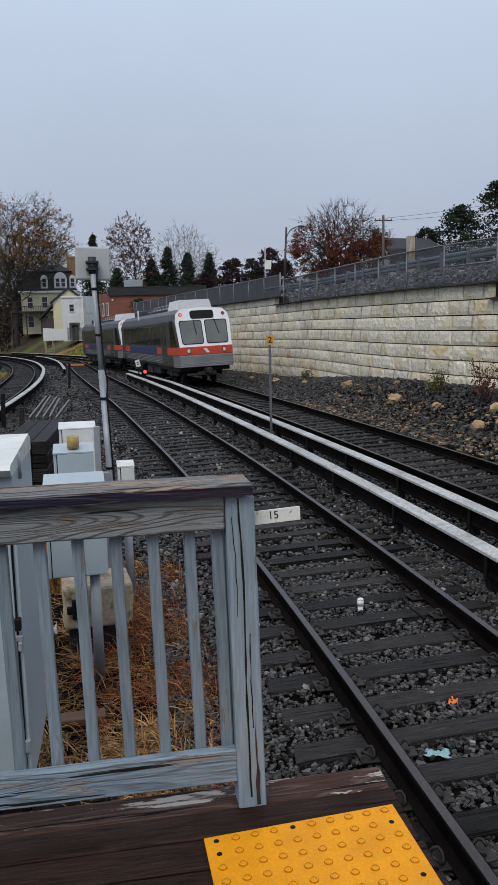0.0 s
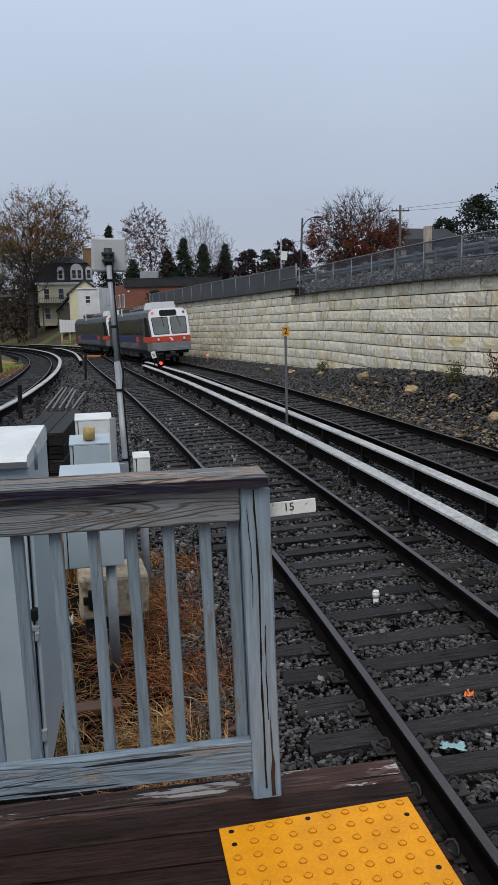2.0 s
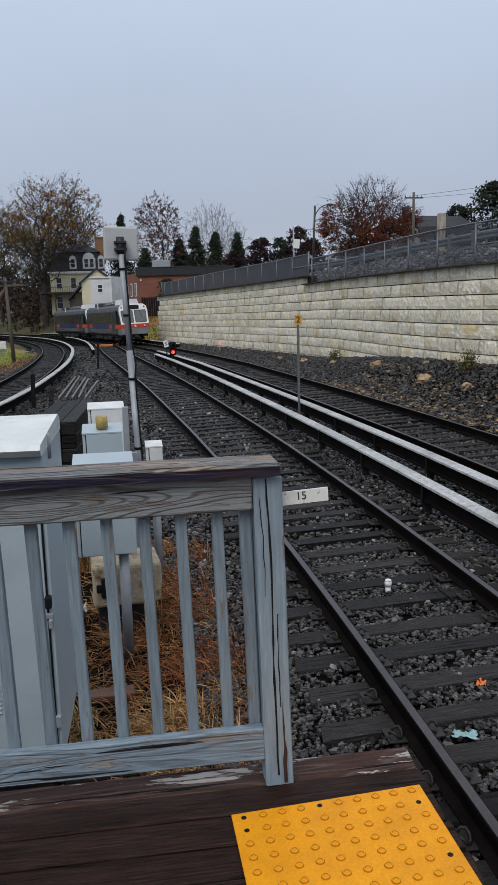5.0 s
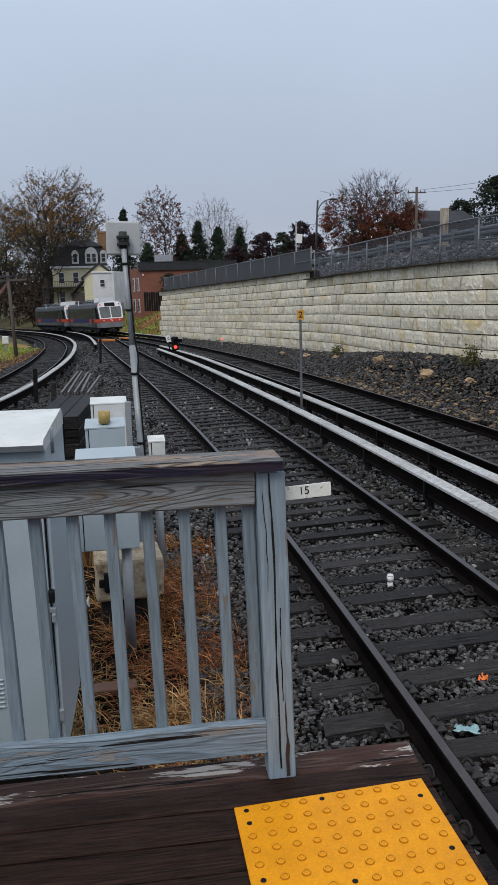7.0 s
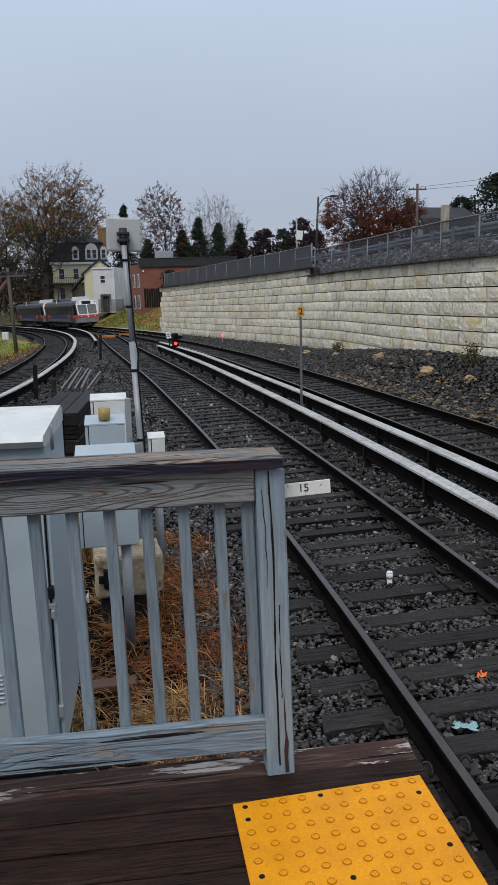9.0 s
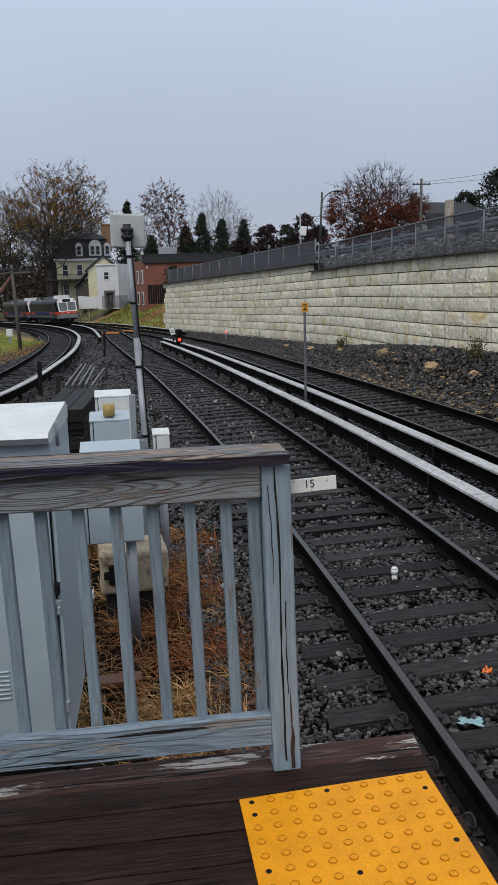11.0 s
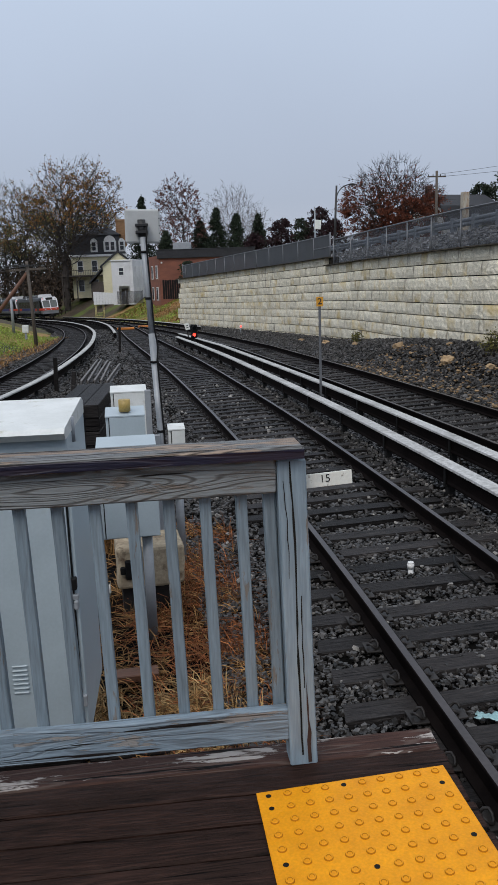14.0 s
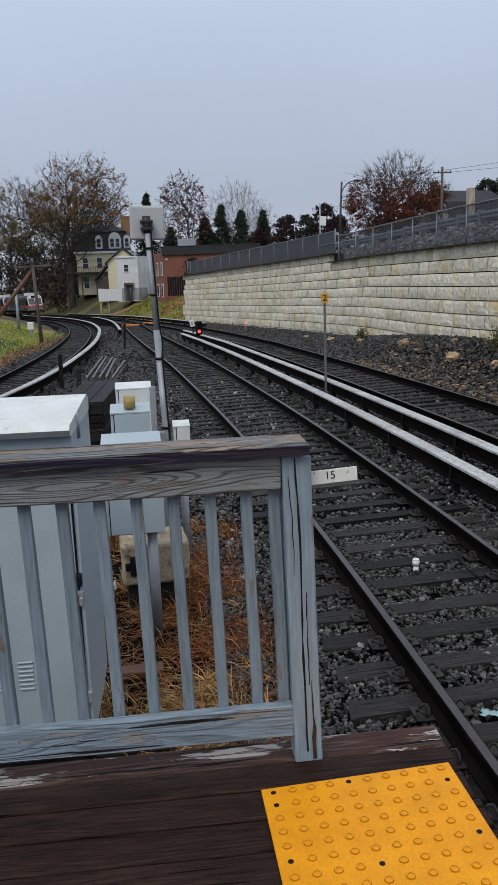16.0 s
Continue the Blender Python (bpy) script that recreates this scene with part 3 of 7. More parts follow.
M_BLOCK_FAR = mat("cast_stone_block_far", (0.84, 0.79, 0.655), (0.62, 0.585, 0.48), rough=0.9, spec=0.2, scale=7, fine=30, bump=0.9, bump_dist=0.025, island=0.13, grain=0.75, streak=(0.10, 0.085, 0.06),
                  streak_at=(0.60, 0.76), streak_scale=(4, 4, 0.7), stain=(0.50, 0.36, 0.11), stain_scale=0.7, stain_at=(0.51, 0.74))

# ---- platform end ----
DECK_Z = 1.20
LEAN = 2.2


def deck():
    """Boards run across the platform; the whole end leans a little towards the near side."""
    d = thing("platform_deck", 0.886, 2.437, DECK_Z, -3.3, "wet dark brown timber platform deck", "platform deck", kind="structure", ry=-LEAN)
    rnd = random.Random(2)
    y, k = 0.0, 0
    while y > -4.2:
        w = 0.137 if k else 0.135
        bm = bmesh.new()
        box(bm, -3.2 - rnd.uniform(0, 0.1), -y * 0.058 + rnd.uniform(-0.006, 0.006), y - w + 0.008, y, -0.05, rnd.uniform(-0.003, 0.001), 0.006)
        part("board", bm, M_DECK if k else M_DECK_END, d)
        y -= w
        k += 1
    bm = bmesh.new()
    box(bm, -0.06, -0.01, -4.2, -0.075, -0.3, -0.052, 0.006)
    box(bm, -3.2, -0.062, -0.07, -0.02, -0.3, -0.052, 0.006)
    part("fascia", bm, M_DECK, d, "dark timber edge beam")
    for px in (-0.2, -1.6, -3.0):
        for py in (-0.25, -2.2):
            bm = bmesh.new()
            box(bm, px - 0.08, px + 0.08, py - 0.08, py + 0.08, -1.55, -0.301, 0.008)
            part("pile", bm, M_TIE_FAR, d, "timber pile")
    return d


# ---- railing ----
def slanted(bm, k=-0.021):
    """Uprights lean a little: they drift sideways with height."""
    for v in bm.verts:
        v.co.x += k * v.co.z
    return bm


def upright(name, x, y, w, d, z0, z1, material, parent, bevel=0.004, label=""):
    bm = bmesh.new()
    box(bm, x - w / 2, x + w / 2, y - d / 2, y + d / 2, z0, z1, bevel, seg=1)
    bmesh.ops.subdivide_edges(bm, edges=[e for e in bm.edges if abs(e.verts[0].co.z - e.verts[1].co.z) > 0.3], cuts=6)
    rnd = random.Random(int(x * 1000))
    for v in bm.verts:
        v.co += Vector((rnd.uniform(-0.001, 0.001), rnd.uniform(-0.001, 0.001), 0))
    slanted(bm)
    return part(name, bm, material, parent, label)


def board_x(name, x0, x1, y0, y1, z0, z1, material, parent, label="", bevel=0.005, wob=0.0015):
    bm = bmesh.new()
    box(bm, x0, x1, y0, y1, z0, z1, bevel)
    bmesh.ops.subdivide_edges(bm, edges=[e for e in bm.edges if abs(e.verts[0].co.x - e.verts[1].co.x) > 0.5], cuts=24)
    for v in bm.verts:
        v.co.z += wob * noise.noise((v.co.x * 5, v.co.z * 20, 3)) * 2
        v.co.y += wob * noise.noise((v.co.x * 6, v.co.z * 20, 9)) * 2
    return part(name, bm, material, parent, label)


def railing():
    r = thing("railing", 0.417, 2.362, 1.18, 0, "weathered blue-grey painted wooden railing with worn cap", "railing")
    up = 1.0
    post = upright("post", 0.0, 0.0, 0.092, 0.092, 0.0, 1.045, M_GREYPAINT, r, 0.005, "split square end post with peeling paint")
    bm = bmesh.new()
    for dx, z0, z1, w in ((-0.002, 0.04, 1.04, 0.0055), (0.014, 0.28, 0.60, 0.0025), (-0.024, 0.66, 0.98, 0.0014)):
        box(bm, dx - w / 2, dx + w / 2, -0.0475, -0.0462, z0, z1)
    bmesh.ops.subdivide_edges(bm, edges=[e for e in bm.edges if abs(e.verts[0].co.z - e.verts[1].co.z) > 0.2], cuts=14)
    for v in bm.verts:
        v.co.x += 0.009 * noise.noise((0, 3.3, v.co.z * 3.1)) + 0.004 * noise.noise((5, v.co.x * 200, v.co.z * 17))
    part("crack", slanted(bm), M_JOINT, post, "dark split in the wood")
    bm = bmesh.new()
    tops = [(0.014, 0.01), (0.026, 0.012), (0.024, 0.07), (0.028, 0.12), (0.021, 0.17), (0.022, 0.21), (0.0175, 0.30), (0.016, 0.22), (0.018, 0.14), (0.012, 0.09)]
    extrude_profile(bm, tops, -0.0476, -0.0462)
    part("rot", slanted(bm), M_RUST, post, "rotten brown patch")
    board_x("cap", -3.2, 0.016, -0.075, 0.075, 1.052, 1.092, M_CAPWOOD, r, "worn handrail cap with bare wood", 0.008)
    board_x("cap_edge", -3.2, 0.014, -0.0770, -0.0752, 1.053, 1.082, M_INDIGO, r, "dark indigo paint left on the cap edge", 0.0, 0.0)
    board_x("top_rail", -3.2, -0.069, -0.045, -0.008, 0.940, 1.051, M_TOPRAIL, r, "top rail with raised grain")
    board_x("bottom_rail", -3.2, -0.048, -0.045, -0.008, 0.098, 0.212, M_GREYRAIL, r, "bottom rail with cracked paint")
    x = -0.055
    i = 0
    while x > -3.1:
        upright("baluster", x - 0.013, 0.012, 0.036, 0.036, 0.084, 1.04, M_BALUSTER, r, 0.003)
        x -= (0.088 if i == 0 else 0.1135)
        i += 1
    return r


M_RUST = mat("rotten_wood", (0.055, 0.022, 0.013), (0.01, 0.006, 0.005), rough=0.8, scale=20, fine=60, stretch=(1, 1, 0.2), bump=0.5)
M_INDIGO = weathered("indigo_paint", (0.020, 0.018, 0.040), (0.010, 0.009, 0.018), (0.30, 0.20, 0.13), (0.07, 0.04, 0.03), 0, 0.635, 0.02, 10, 0.69, 0.4, 0.05, 1.3, 0.7, 0.35, ring_paint=0.2)


def text_mesh(s, size, material, parent, name, m, bold=0.018):
    cu = bpy.data.curves.new(name, "FONT")
    cu.body, cu.size, cu.align_x, cu.align_y, cu.extrude = s, size, "CENTER", "CENTER", 0.0006
    cu.offset = size * bold
    tmp = bpy.data.objects.new(name, cu)
    me = bpy.data.meshes.new_from_object(tmp)
    bpy.data.objects.remove(tmp)
    me.materials.append(material)
    ob = new(name, me)
    ob.parent, ob.matrix_local = parent, m
    return ob


def sign_15():
    s = thing("number_sign", 0.529, 2.375, 2.141, 0, "small white plate with black number 15 on the railing post", "sign")
    bm = bmesh.new()
    box(bm, -0.10, 0.072, 0, 0.004, -0.0225, 0.0225, 0.001)
    plate = part("plate", bm, M_SIGNWHITE, s, "scuffed white plate")
    plate.matrix_local = pose(0, 0, 0, 0, -3.2, 0)
    text_mesh("15", 0.036, M_PRINT, s, "numeral", pose(-0.016, -0.001, 0.002, 90, 0, 0) @ pose(0, 0, 0, 0, 0, 4), 0.0)
    return s


M_SIGNWHITE = mat("scuffed_white", (0.80, 0.82, 0.77), (0.68, 0.70, 0.65), grain=0.2, rough=0.5, scale=20, fine=120, bump=0.05, stain=(0.25, 0.24, 0.2), stain_scale=40, stain_at=(0.6, 0.7))
M_PRINT = mat("black_print", (0.015, 0.015, 0.016), rough=0.5, bump=0)


# Dirt round the domes, with the shading of their edges painted in too.
M_GRIME_SHADE = mat("grimy_shaded_yellow", (0.50, 0.19, 0.008), (0.34, 0.13, 0.008), grain=0.3, rough=0.7, bump=0, spec=0.1)


def tactile():
    lx, ly = 0.615, 1.22
    t = thing("tactile_panel", 0.238, 2.194, 1.178, 0.8, "yellow tactile warning panel with truncated domes", "tactile paving", ry=-2.2)
    bm = bmesh.new()
    box(bm, 0, lx, -ly, 0, 0, 0.006, 0.002)
    part("plate", bm, M_YELLOW, t)
    prof = [(0.0135, 0.006), (0.0122, 0.0105), (0.0102, 0.0118), (0.0080, 0.0118), (0.0068, 0.0098)]
    bm = bmesh.new()
    rings = [[bm.verts.new((rr * math.cos(a * math.tau / 12), rr * math.sin(a * math.tau / 12), z)) for a in range(12)] for rr, z in prof]
    for j, (a, b) in enumerate(zip(rings, rings[1:])):
        for i in range(12):
            f = bm.faces.new((a[i], a[(i + 1) % 12], b[(i + 1) % 12], b[i]))
            f.smooth, f.material_index = True, 1 if j in (0, 3) else 0
    bm.faces.new(rings[-1])
    dome = finish("dome", bm, [M_YELLOW, M_GRIME_SHADE])
    holes = {(0, 0), (4, 0), (9, 1), (0, 1), (9, 5), (4, 6), (0, 5), (0, 11), (9, 11)}
    bm = bmesh.new()
    rod(bm, (0, 0, 0.0062), (0, 0, 0.0072), 0.0085, n=12)
    hole = finish("screw", bm, M_BLACK)
    for j in range(20):
        for i in range(10):
            x, y = 0.036 + i * 0.0603, -0.026 - j * 0.0603
            ob = new("screw" if (i, j) in holes else "dome", hole if (i, j) in holes else dome)
            ob.parent, ob.matrix_local = t, pose(x, y, 0)
    return t


# ---- train ----
# Base kept dark: the dim surroundings the steel would mirror are in its colour.
M_STAINLESS = mat("dark_reflecting_stainless", (0.065, 0.068, 0.073), (0.042, 0.044, 0.047), grain=0.2, rough=0.4, metal=0.3, scale=1.2, fine=20, stretch=(1, 0.2, 8), bump=0.05)
M_TRAINWHITE = mat("white_train_paint", (0.74, 0.75, 0.77), (0.66, 0.67, 0.69), grain=0.15, rough=0.4, scale=1.5, fine=30, bump=0.03, stain=(0.4, 0.4, 0.4), stain_scale=2, stain_at=(0.6, 0.85))
M_RED = mat("red_stripe", (0.62, 0.075, 0.035), (0.50, 0.055, 0.03), rough=0.4, scale=2, bump=0.02)
M_BLUE = mat("blue_stripe", (0.025, 0.035, 0.16), (0.02, 0.028, 0.12), rough=0.4, scale=2, bump=0.02)
M_GLASS_DARK = mat("dark_window_glass", (0.02, 0.021, 0.023), (0.012, 0.012, 0.013), rough=0.08, rough_var=0.03, bump=0)
M_WINDSHIELD = mat("windshield_glass", (0.13, 0.145, 0.14), (0.10, 0.11, 0.105), rough=0.06, rough_var=0.02, scale=1, bump=0)
M_REDLAMP = mat("red_lamp", (1.0, 0.10, 0.06), (1.0, 0.08, 0.05), rough=0.3, bump=0, emit=1.6)
M_HEADLAMP = mat("headlamp_glass", (0.75, 0.78, 0.80), (0.6, 0.6, 0.6), rough=0.2, bump=0)
M_UNDER = mat("train_underframe", (0.022, 0.021, 0.021), (0.012, 0.012, 0.012), rough=0.7, bump=0.1)

CAR_L, CAR_W = 19.6, 2.92


def rounded(x0, x1, z0, z1, r=0.09, n=4, taper=0.0):
    pts = []
    for cx, cz, a0 in ((x1 - r, z1 - r, 0), (x0 + r, z1 - r, 90), (x0 + r, z0 + r, 180), (x1 - r, z0 + r, 270)):
        for k in range(n + 1):
            a = radians(a0 + 90 * k / n)
            pts.append((cx + r * math.cos(a), cz + r * math.sin(a)))
    return pts


def slab(bm, pts, y_of, t=0.02):
    """A thin solid on the slanting front, its corners in order."""
    fr = [bm.verts.new((x, y_of(z) - t, z)) for x, z in pts]
    bk = [bm.verts.new((x, y_of(z) + 0.01, z)) for x, z in pts]
    n = len(pts)
    bm.faces.new(fr), bm.faces.new(bk[::-1])
    for i in range(n):
        bm.faces.new((fr[i], fr[(i + 1) % n], bk[(i + 1) % n], bk[i]))
    bmesh.ops.recalc_face_normals(bm, faces=bm.faces)
    return bm


def train_car(lead):
    """A car in its own space: rail top at z 0, the end that shows at y 0 facing -y, the body running to +y."""
    c = thing("train_car", label="stainless light rail car with red blue stripes and white end" if lead else
              "second stainless steel light rail car coupled behind", category="train", group="cars of the train")
    hw = CAR_W / 2

    def nose(z):
        return 0.0 if z < 1.75 else 0.62 * (z - 1.75) / 1.65

    def slim(y):
        """The cab ends narrow in plan."""
        return 0.84 + 0.16 * min(1.0, max(0.0, y) / 1.7)

    # body shell: cross-section along y with a slanting nose
    sec = [(-hw + 0.02, 0.86), (-hw, 0.95), (-hw, 2.9), (-hw + 0.10, 3.25), (-hw + 0.38, 3.45), (0, 3.52), (hw - 0.38, 3.45), (hw - 0.10, 3.25), (hw, 2.9), (hw, 0.95), (hw - 0.02, 0.86)]
    bm = bmesh.new()
    n = len(sec)
    rings = [[bm.verts.new((x * slim(nose(z) + 0.06), nose(z) + 0.06, z)) for x, z in sec], [bm.verts.new((x, 1.7, z)) for x, z in sec],
             [bm.verts.new((x, CAR_L - 1.7, z)) for x, z in sec], [bm.verts.new((x * slim(nose(z) + 0.06), CAR_L - nose(z) - 0.06, z)) for x, z in sec]]
    for lo, hi in zip(rings, rings[1:]):
        for i in range(n):
            bm.faces.new((lo[i], lo[(i + 1) % n], hi[(i + 1) % n], hi[i]))
    bm.faces.new(rings[0]), bm.faces.new(rings[-1][::-1])
    bmesh.ops.recalc_face_normals(bm, faces=bm.faces)
    body = part("body", bm, M_STAINLESS, c, "stainless steel body with dark reflections in its colour")
    # white end mask
    for end in (0, 1):
        em = Matrix() if end == 0 else pose(0, CAR_L, 0, 0, 0, 180)

        def put(name, b, m_, par=body, label="", smooth=False):
            for v in b.verts:
                v.co.x *= slim(v.co.y)
            bmesh.ops.transform(b, matrix=em, verts=b.verts)
            return part(name, b, m_, par, label, smooth)

        b = bmesh.new()
        slab(b, [(-hw + 0.02, 1.75), (hw - 0.02, 1.75), (hw - 0.02, 2.9), (hw - 0.12, 3.25), (hw - 0.38, 3.45), (0, 3.52), (-hw + 0.38, 3.45), (-hw + 0.12, 3.25), (-hw + 0.02, 2.9)], lambda z: nose(z) + 0.05, 0.05)
        mask = put("end_mask", b, M_TRAINWHITE, body, "white painted end")
        for sx in (-1, 1):
            b = bmesh.new()
            slab(b, rounded(min(sx * 0.07, sx * 1.27), max(sx * 0.07, sx * 1.27), 1.86, 2.94, 0.12), nose, 0.012)
            put("windshield_frame", b, M_BLACK, mask)
            b = bmesh.new()
            slab(b, rounded(min(sx * 0.11, sx * 1.23), max(sx * 0.11, sx * 1.23), 1.90, 2.90, 0.10), nose, 0.018)
            put("windshield", b, M_WINDSHIELD, mask, "grey windshield pane")
            b = bmesh.new()
            rod(b, (sx * 0.55 + 0.05, nose(2.98) - 0.05, 2.98), (sx * 0.62 + 0.18, nose(2.3) - 0.05, 2.3), 0.014, n=6)
            put("wiper", b, M_BLACK, mask)
            b = bmesh.new()
            rod(b, (sx * 0.98, 0.03, 1.57), (sx * 0.98, -0.05, 1.57), 0.115, n=18)
            hl = put("headlamp", b, M_DARK_STEEL, body)
            b = bmesh.new()
            rod(b, (sx * 0.98, -0.05, 1.57), (sx * 0.98, -0.058, 1.57), 0.09, 0.08, n=18)
            put("lens", b, M_HEADLAMP, hl)
            b = bmesh.new()
            rod(b, (sx * 1.12, nose(3.2) + 0.03, 3.2), (sx * 1.12, nose(3.2) - 0.04, 3.2), 0.085, n=14)
            tl = put("marker_lamp", b, M_DARK_STEEL, mask)
            b = bmesh.new()
            rod(b, (sx * 1.12, nose(3.2) - 0.04, 3.2), (sx * 1.12, nose(3.2) - 0.05, 3.2), 0.06, n=14)
            put("lens", b, M_REDLAMP if end == 0 and sx < 0 else M_RED, tl, "glowing red tail lamp")
            # side cab window and corner trim
            b = bmesh.new()
            xs_ = sx * (hw + 0.004)
            vs = [b.verts.new((xs_, y, z)) for y, z in ((0.35, 1.75), (1.25, 1.75), (1.25, 2.95), (0.85, 2.95))]
            b.faces.new(vs)
            bmesh.ops.solidify(b, geom=b.faces[:], thickness=0.012)
            put("cab_window", b, M_GLASS_DARK, body)
        b = bmesh.new()
        slab(b, rounded(-0.62, 0.62, 3.0, 3.38, 0.12), nose, 0.014)
        put("destination_sign", b, M_BLACK, mask, "dark destination display")
        b = bmesh.new()
        box(b, -hw - 0.006, hw + 0.006, -0.02, 1.71, 1.38, 1.752, 0.02)
        stripe = put("end_stripe", b, M_RED, body, "red band across the end")
        b = bmesh.new()
        for pts in ([(-0.20, 1.66), (0.02, 1.66), (0.10, 1.56), (-0.06, 1.56)], [(-0.08, 1.565), (0.10, 1.565), (0.18, 1.46), (0.0, 1.46)]):
            slab(b, pts, lambda z: -0.02, 0.01)
        put("emblem", b, M_TRAINWHITE, stripe, "white emblem")
        b = bmesh.new()
        box(b, -hw - 0.002, hw + 0.002, -0.03, 1.0, 0.83, 1.378, 0.03)
        for k in range(3):
            box(b, -hw - 0.004, hw + 0.004, -0.045, 1.0, 0.845 + k * 0.07, 0.875 + k * 0.07, 0.01)
        put("apron", b, M_STAINLESS_LIGHT, body, "ribbed stainless apron")
        b = bmesh.new()
        box(b, -0.16, 0.16, -0.45, 0.5, 0.55, 0.78, 0.04)
        rod(b, (0, -0.5, 0.66), (0, 0.2, 0.66), 0.11, n=12)
        box(b, -0.5, 0.5, 0.05, 0.35, 0.42, 0.62, 0.03)
        put("coupler", b, M_UNDER, c, "dark coupler")
    # side bands, windows, doors
    for sx in (-1, 1):
        x_ = sx * (hw + 0.005)

        def side(name, y0, y1, z0, z1, m_, t=0.012, bevel=0.004, par=body, label=""):
            b = bmesh.new()
            box(b, min(x_, x_ - sx * t * 2) , max(x_, x_ - sx * t * 2), y0, y1, z0, z1, bevel)
            return part(name, b, m_, par, label)

        for y0, y1, m_ in ((1.72, 4.6, M_RED), (4.65, 14.6, M_BLUE), (14.65, CAR_L - 1.72, M_RED)):
            side("side_stripe", y0, y1, 1.40, 1.74, m_, 0.01)
        x_ = sx * (hw + 0.009)
        for y0 in (1.78, 2.54):
            side("door_leaf", y0, y0 + 0.72, 0.98, 2.95, M_STAINLESS, 0.012)
            x2 = x_
            x_ = sx * (hw + 0.014)
            side("door_window", y0 + 0.13, y0 + 0.59, 1.85, 2.8, M_GLASS_DARK, 0.01, 0.003)
            x_ = x2
        y = 3.5
        while y < 16.2:
            side("side_window", y, y + 1.12, 1.86, 2.78, M_GLASS_DARK, 0.012)
            y += 1.22
        for y0 in (16.6, 17.4):
            side("door_leaf", y0, y0 + 0.72, 0.98, 2.95, M_STAINLESS, 0.012)
        for k in range(5):
            side("corrugation", 1.75, CAR_L - 1.75, 0.98 + k * 0.075, 1.015 + k * 0.075, M_STAINLESS_LIGHT, 0.012)
    # roof gear
    b = bmesh.new()
    extrude_profile(b, [(-0.85, 3.46), (0.85, 3.46), (0.72, 3.92), (-0.72, 3.92)], 1.9, 4.3)
    part("roof_unit", b, M_TRAINWHITE, c, "white roof equipment housing")
    b = bmesh.new()
    box(b, -0.9, 0.9, 12.5, 15.4, 3.46, 3.80, 0.05)
    part("roof_unit", b, M_STAINLESS, c)
    b = bmesh.new()
    for sx in (-0.62, 0.62):
        rod(b, (sx, 4.6, 3.62), (sx, 11.6, 3.62), 0.045, n=8)
        rod(b, (sx, 4.6, 3.80), (sx, 9.6, 3.78), 0.035, n=8)
        for k in range(8):
            rod(b, (sx, 4.8 + k * 0.95, 3.45), (sx, 4.8 + k * 0.95, 3.80 if k < 6 else 3.62), 0.035, n=6)
    for k in range(8):
        rod(b, (-0.62, 4.8 + k * 0.95, 3.62), (0.62, 4.8 + k * 0.95, 3.62), 0.03, n=6)
    part("roof_rack", b, M_STAINLESS_LIGHT, c, "pipe racks and resistor banks on the roof")
    b = bmesh.new()
    box(b, -hw - 0.01, -hw + 0.06, 10.2, 10.35, 3.2, 3.75, 0.01)
    part("marker_fin", b, M_TRAINWHITE, c)
    # underframe and bogies
    b = bmesh.new()
    box(b, -1.2, 1.2, 0.6, CAR_L - 0.6, 0.62, 0.86, 0.03)
    for y0, y1, z in ((5.2, 7.2, 0.35), (7.6, 9.4, 0.3), (9.9, 12.2, 0.36), (12.6, 14.2, 0.3)):
        box(b, -1.28, 1.28, y0, y1, z, 0.66, 0.04)
    part("underframe", b, M_UNDER, c, "dark underfloor equipment")
    for yb in (3.0, CAR_L - 3.0):
        b = bmesh.new()
        for sx in (-1, 1):
            box(b, sx * 1.02 - 0.09, sx * 1.02 + 0.09, yb - 1.35, yb + 1.35, 0.36, 0.58, 0.05)
            box(b, sx * 1.02 - 0.13, sx * 1.02 + 0.13, yb - 0.3, yb + 0.3, 0.3, 0.75, 0.05)
        box(b, -1.0, 1.0, yb - 0.2, yb + 0.2, 0.4, 0.6, 0.03)
        bog = part("bogie", b, M_UNDER, c, "dark bogie frame")
        for sx in (-1, 1):
            for dy in (-0.95, 0.95):
                b = bmesh.new()
                rod(b, (sx * 0.69, yb + dy, 0.355), (sx * 0.82, yb + dy, 0.355), 0.355, n=24)
                rod(b, (sx * 0.66, yb + dy, 0.355), (sx * 0.69, yb + dy, 0.355), 0.385, n=24)
                part("wheel", b, M_DARK_STEEL, bog)
        for sx in (-1, 1):
            b = bmesh.new()
            box(b, sx * 1.12 if sx > 0 else -1.42, 1.42 if sx > 0 else -1.12, yb - 0.2, yb + 0.2, 0.26, 0.30, 0.01)
            part("collector_shoe", b, M_UNDER, bog)
    return c


M_STAINLESS_LIGHT = mat("ribbed_stainless", (0.32, 0.33, 0.345), (0.24, 0.25, 0.26), grain=0.2, rough=0.36, metal=0.55, scale=1.2, fine=20, bump=0.05)
car_a = train_car(True)
car_b = train_car(False)

wall_east = wall()
platform_deck = deck()
railing_1 = railing()
sign_15()
tactile()

# ---- lineside equipment by the platform ----
def bx(x0, x1, y0, y1, z0, z1, bevel=0.004, seg=2):
    return box(bmesh.new(), x0, x1, y0, y1, z0, z1, bevel, seg=seg)


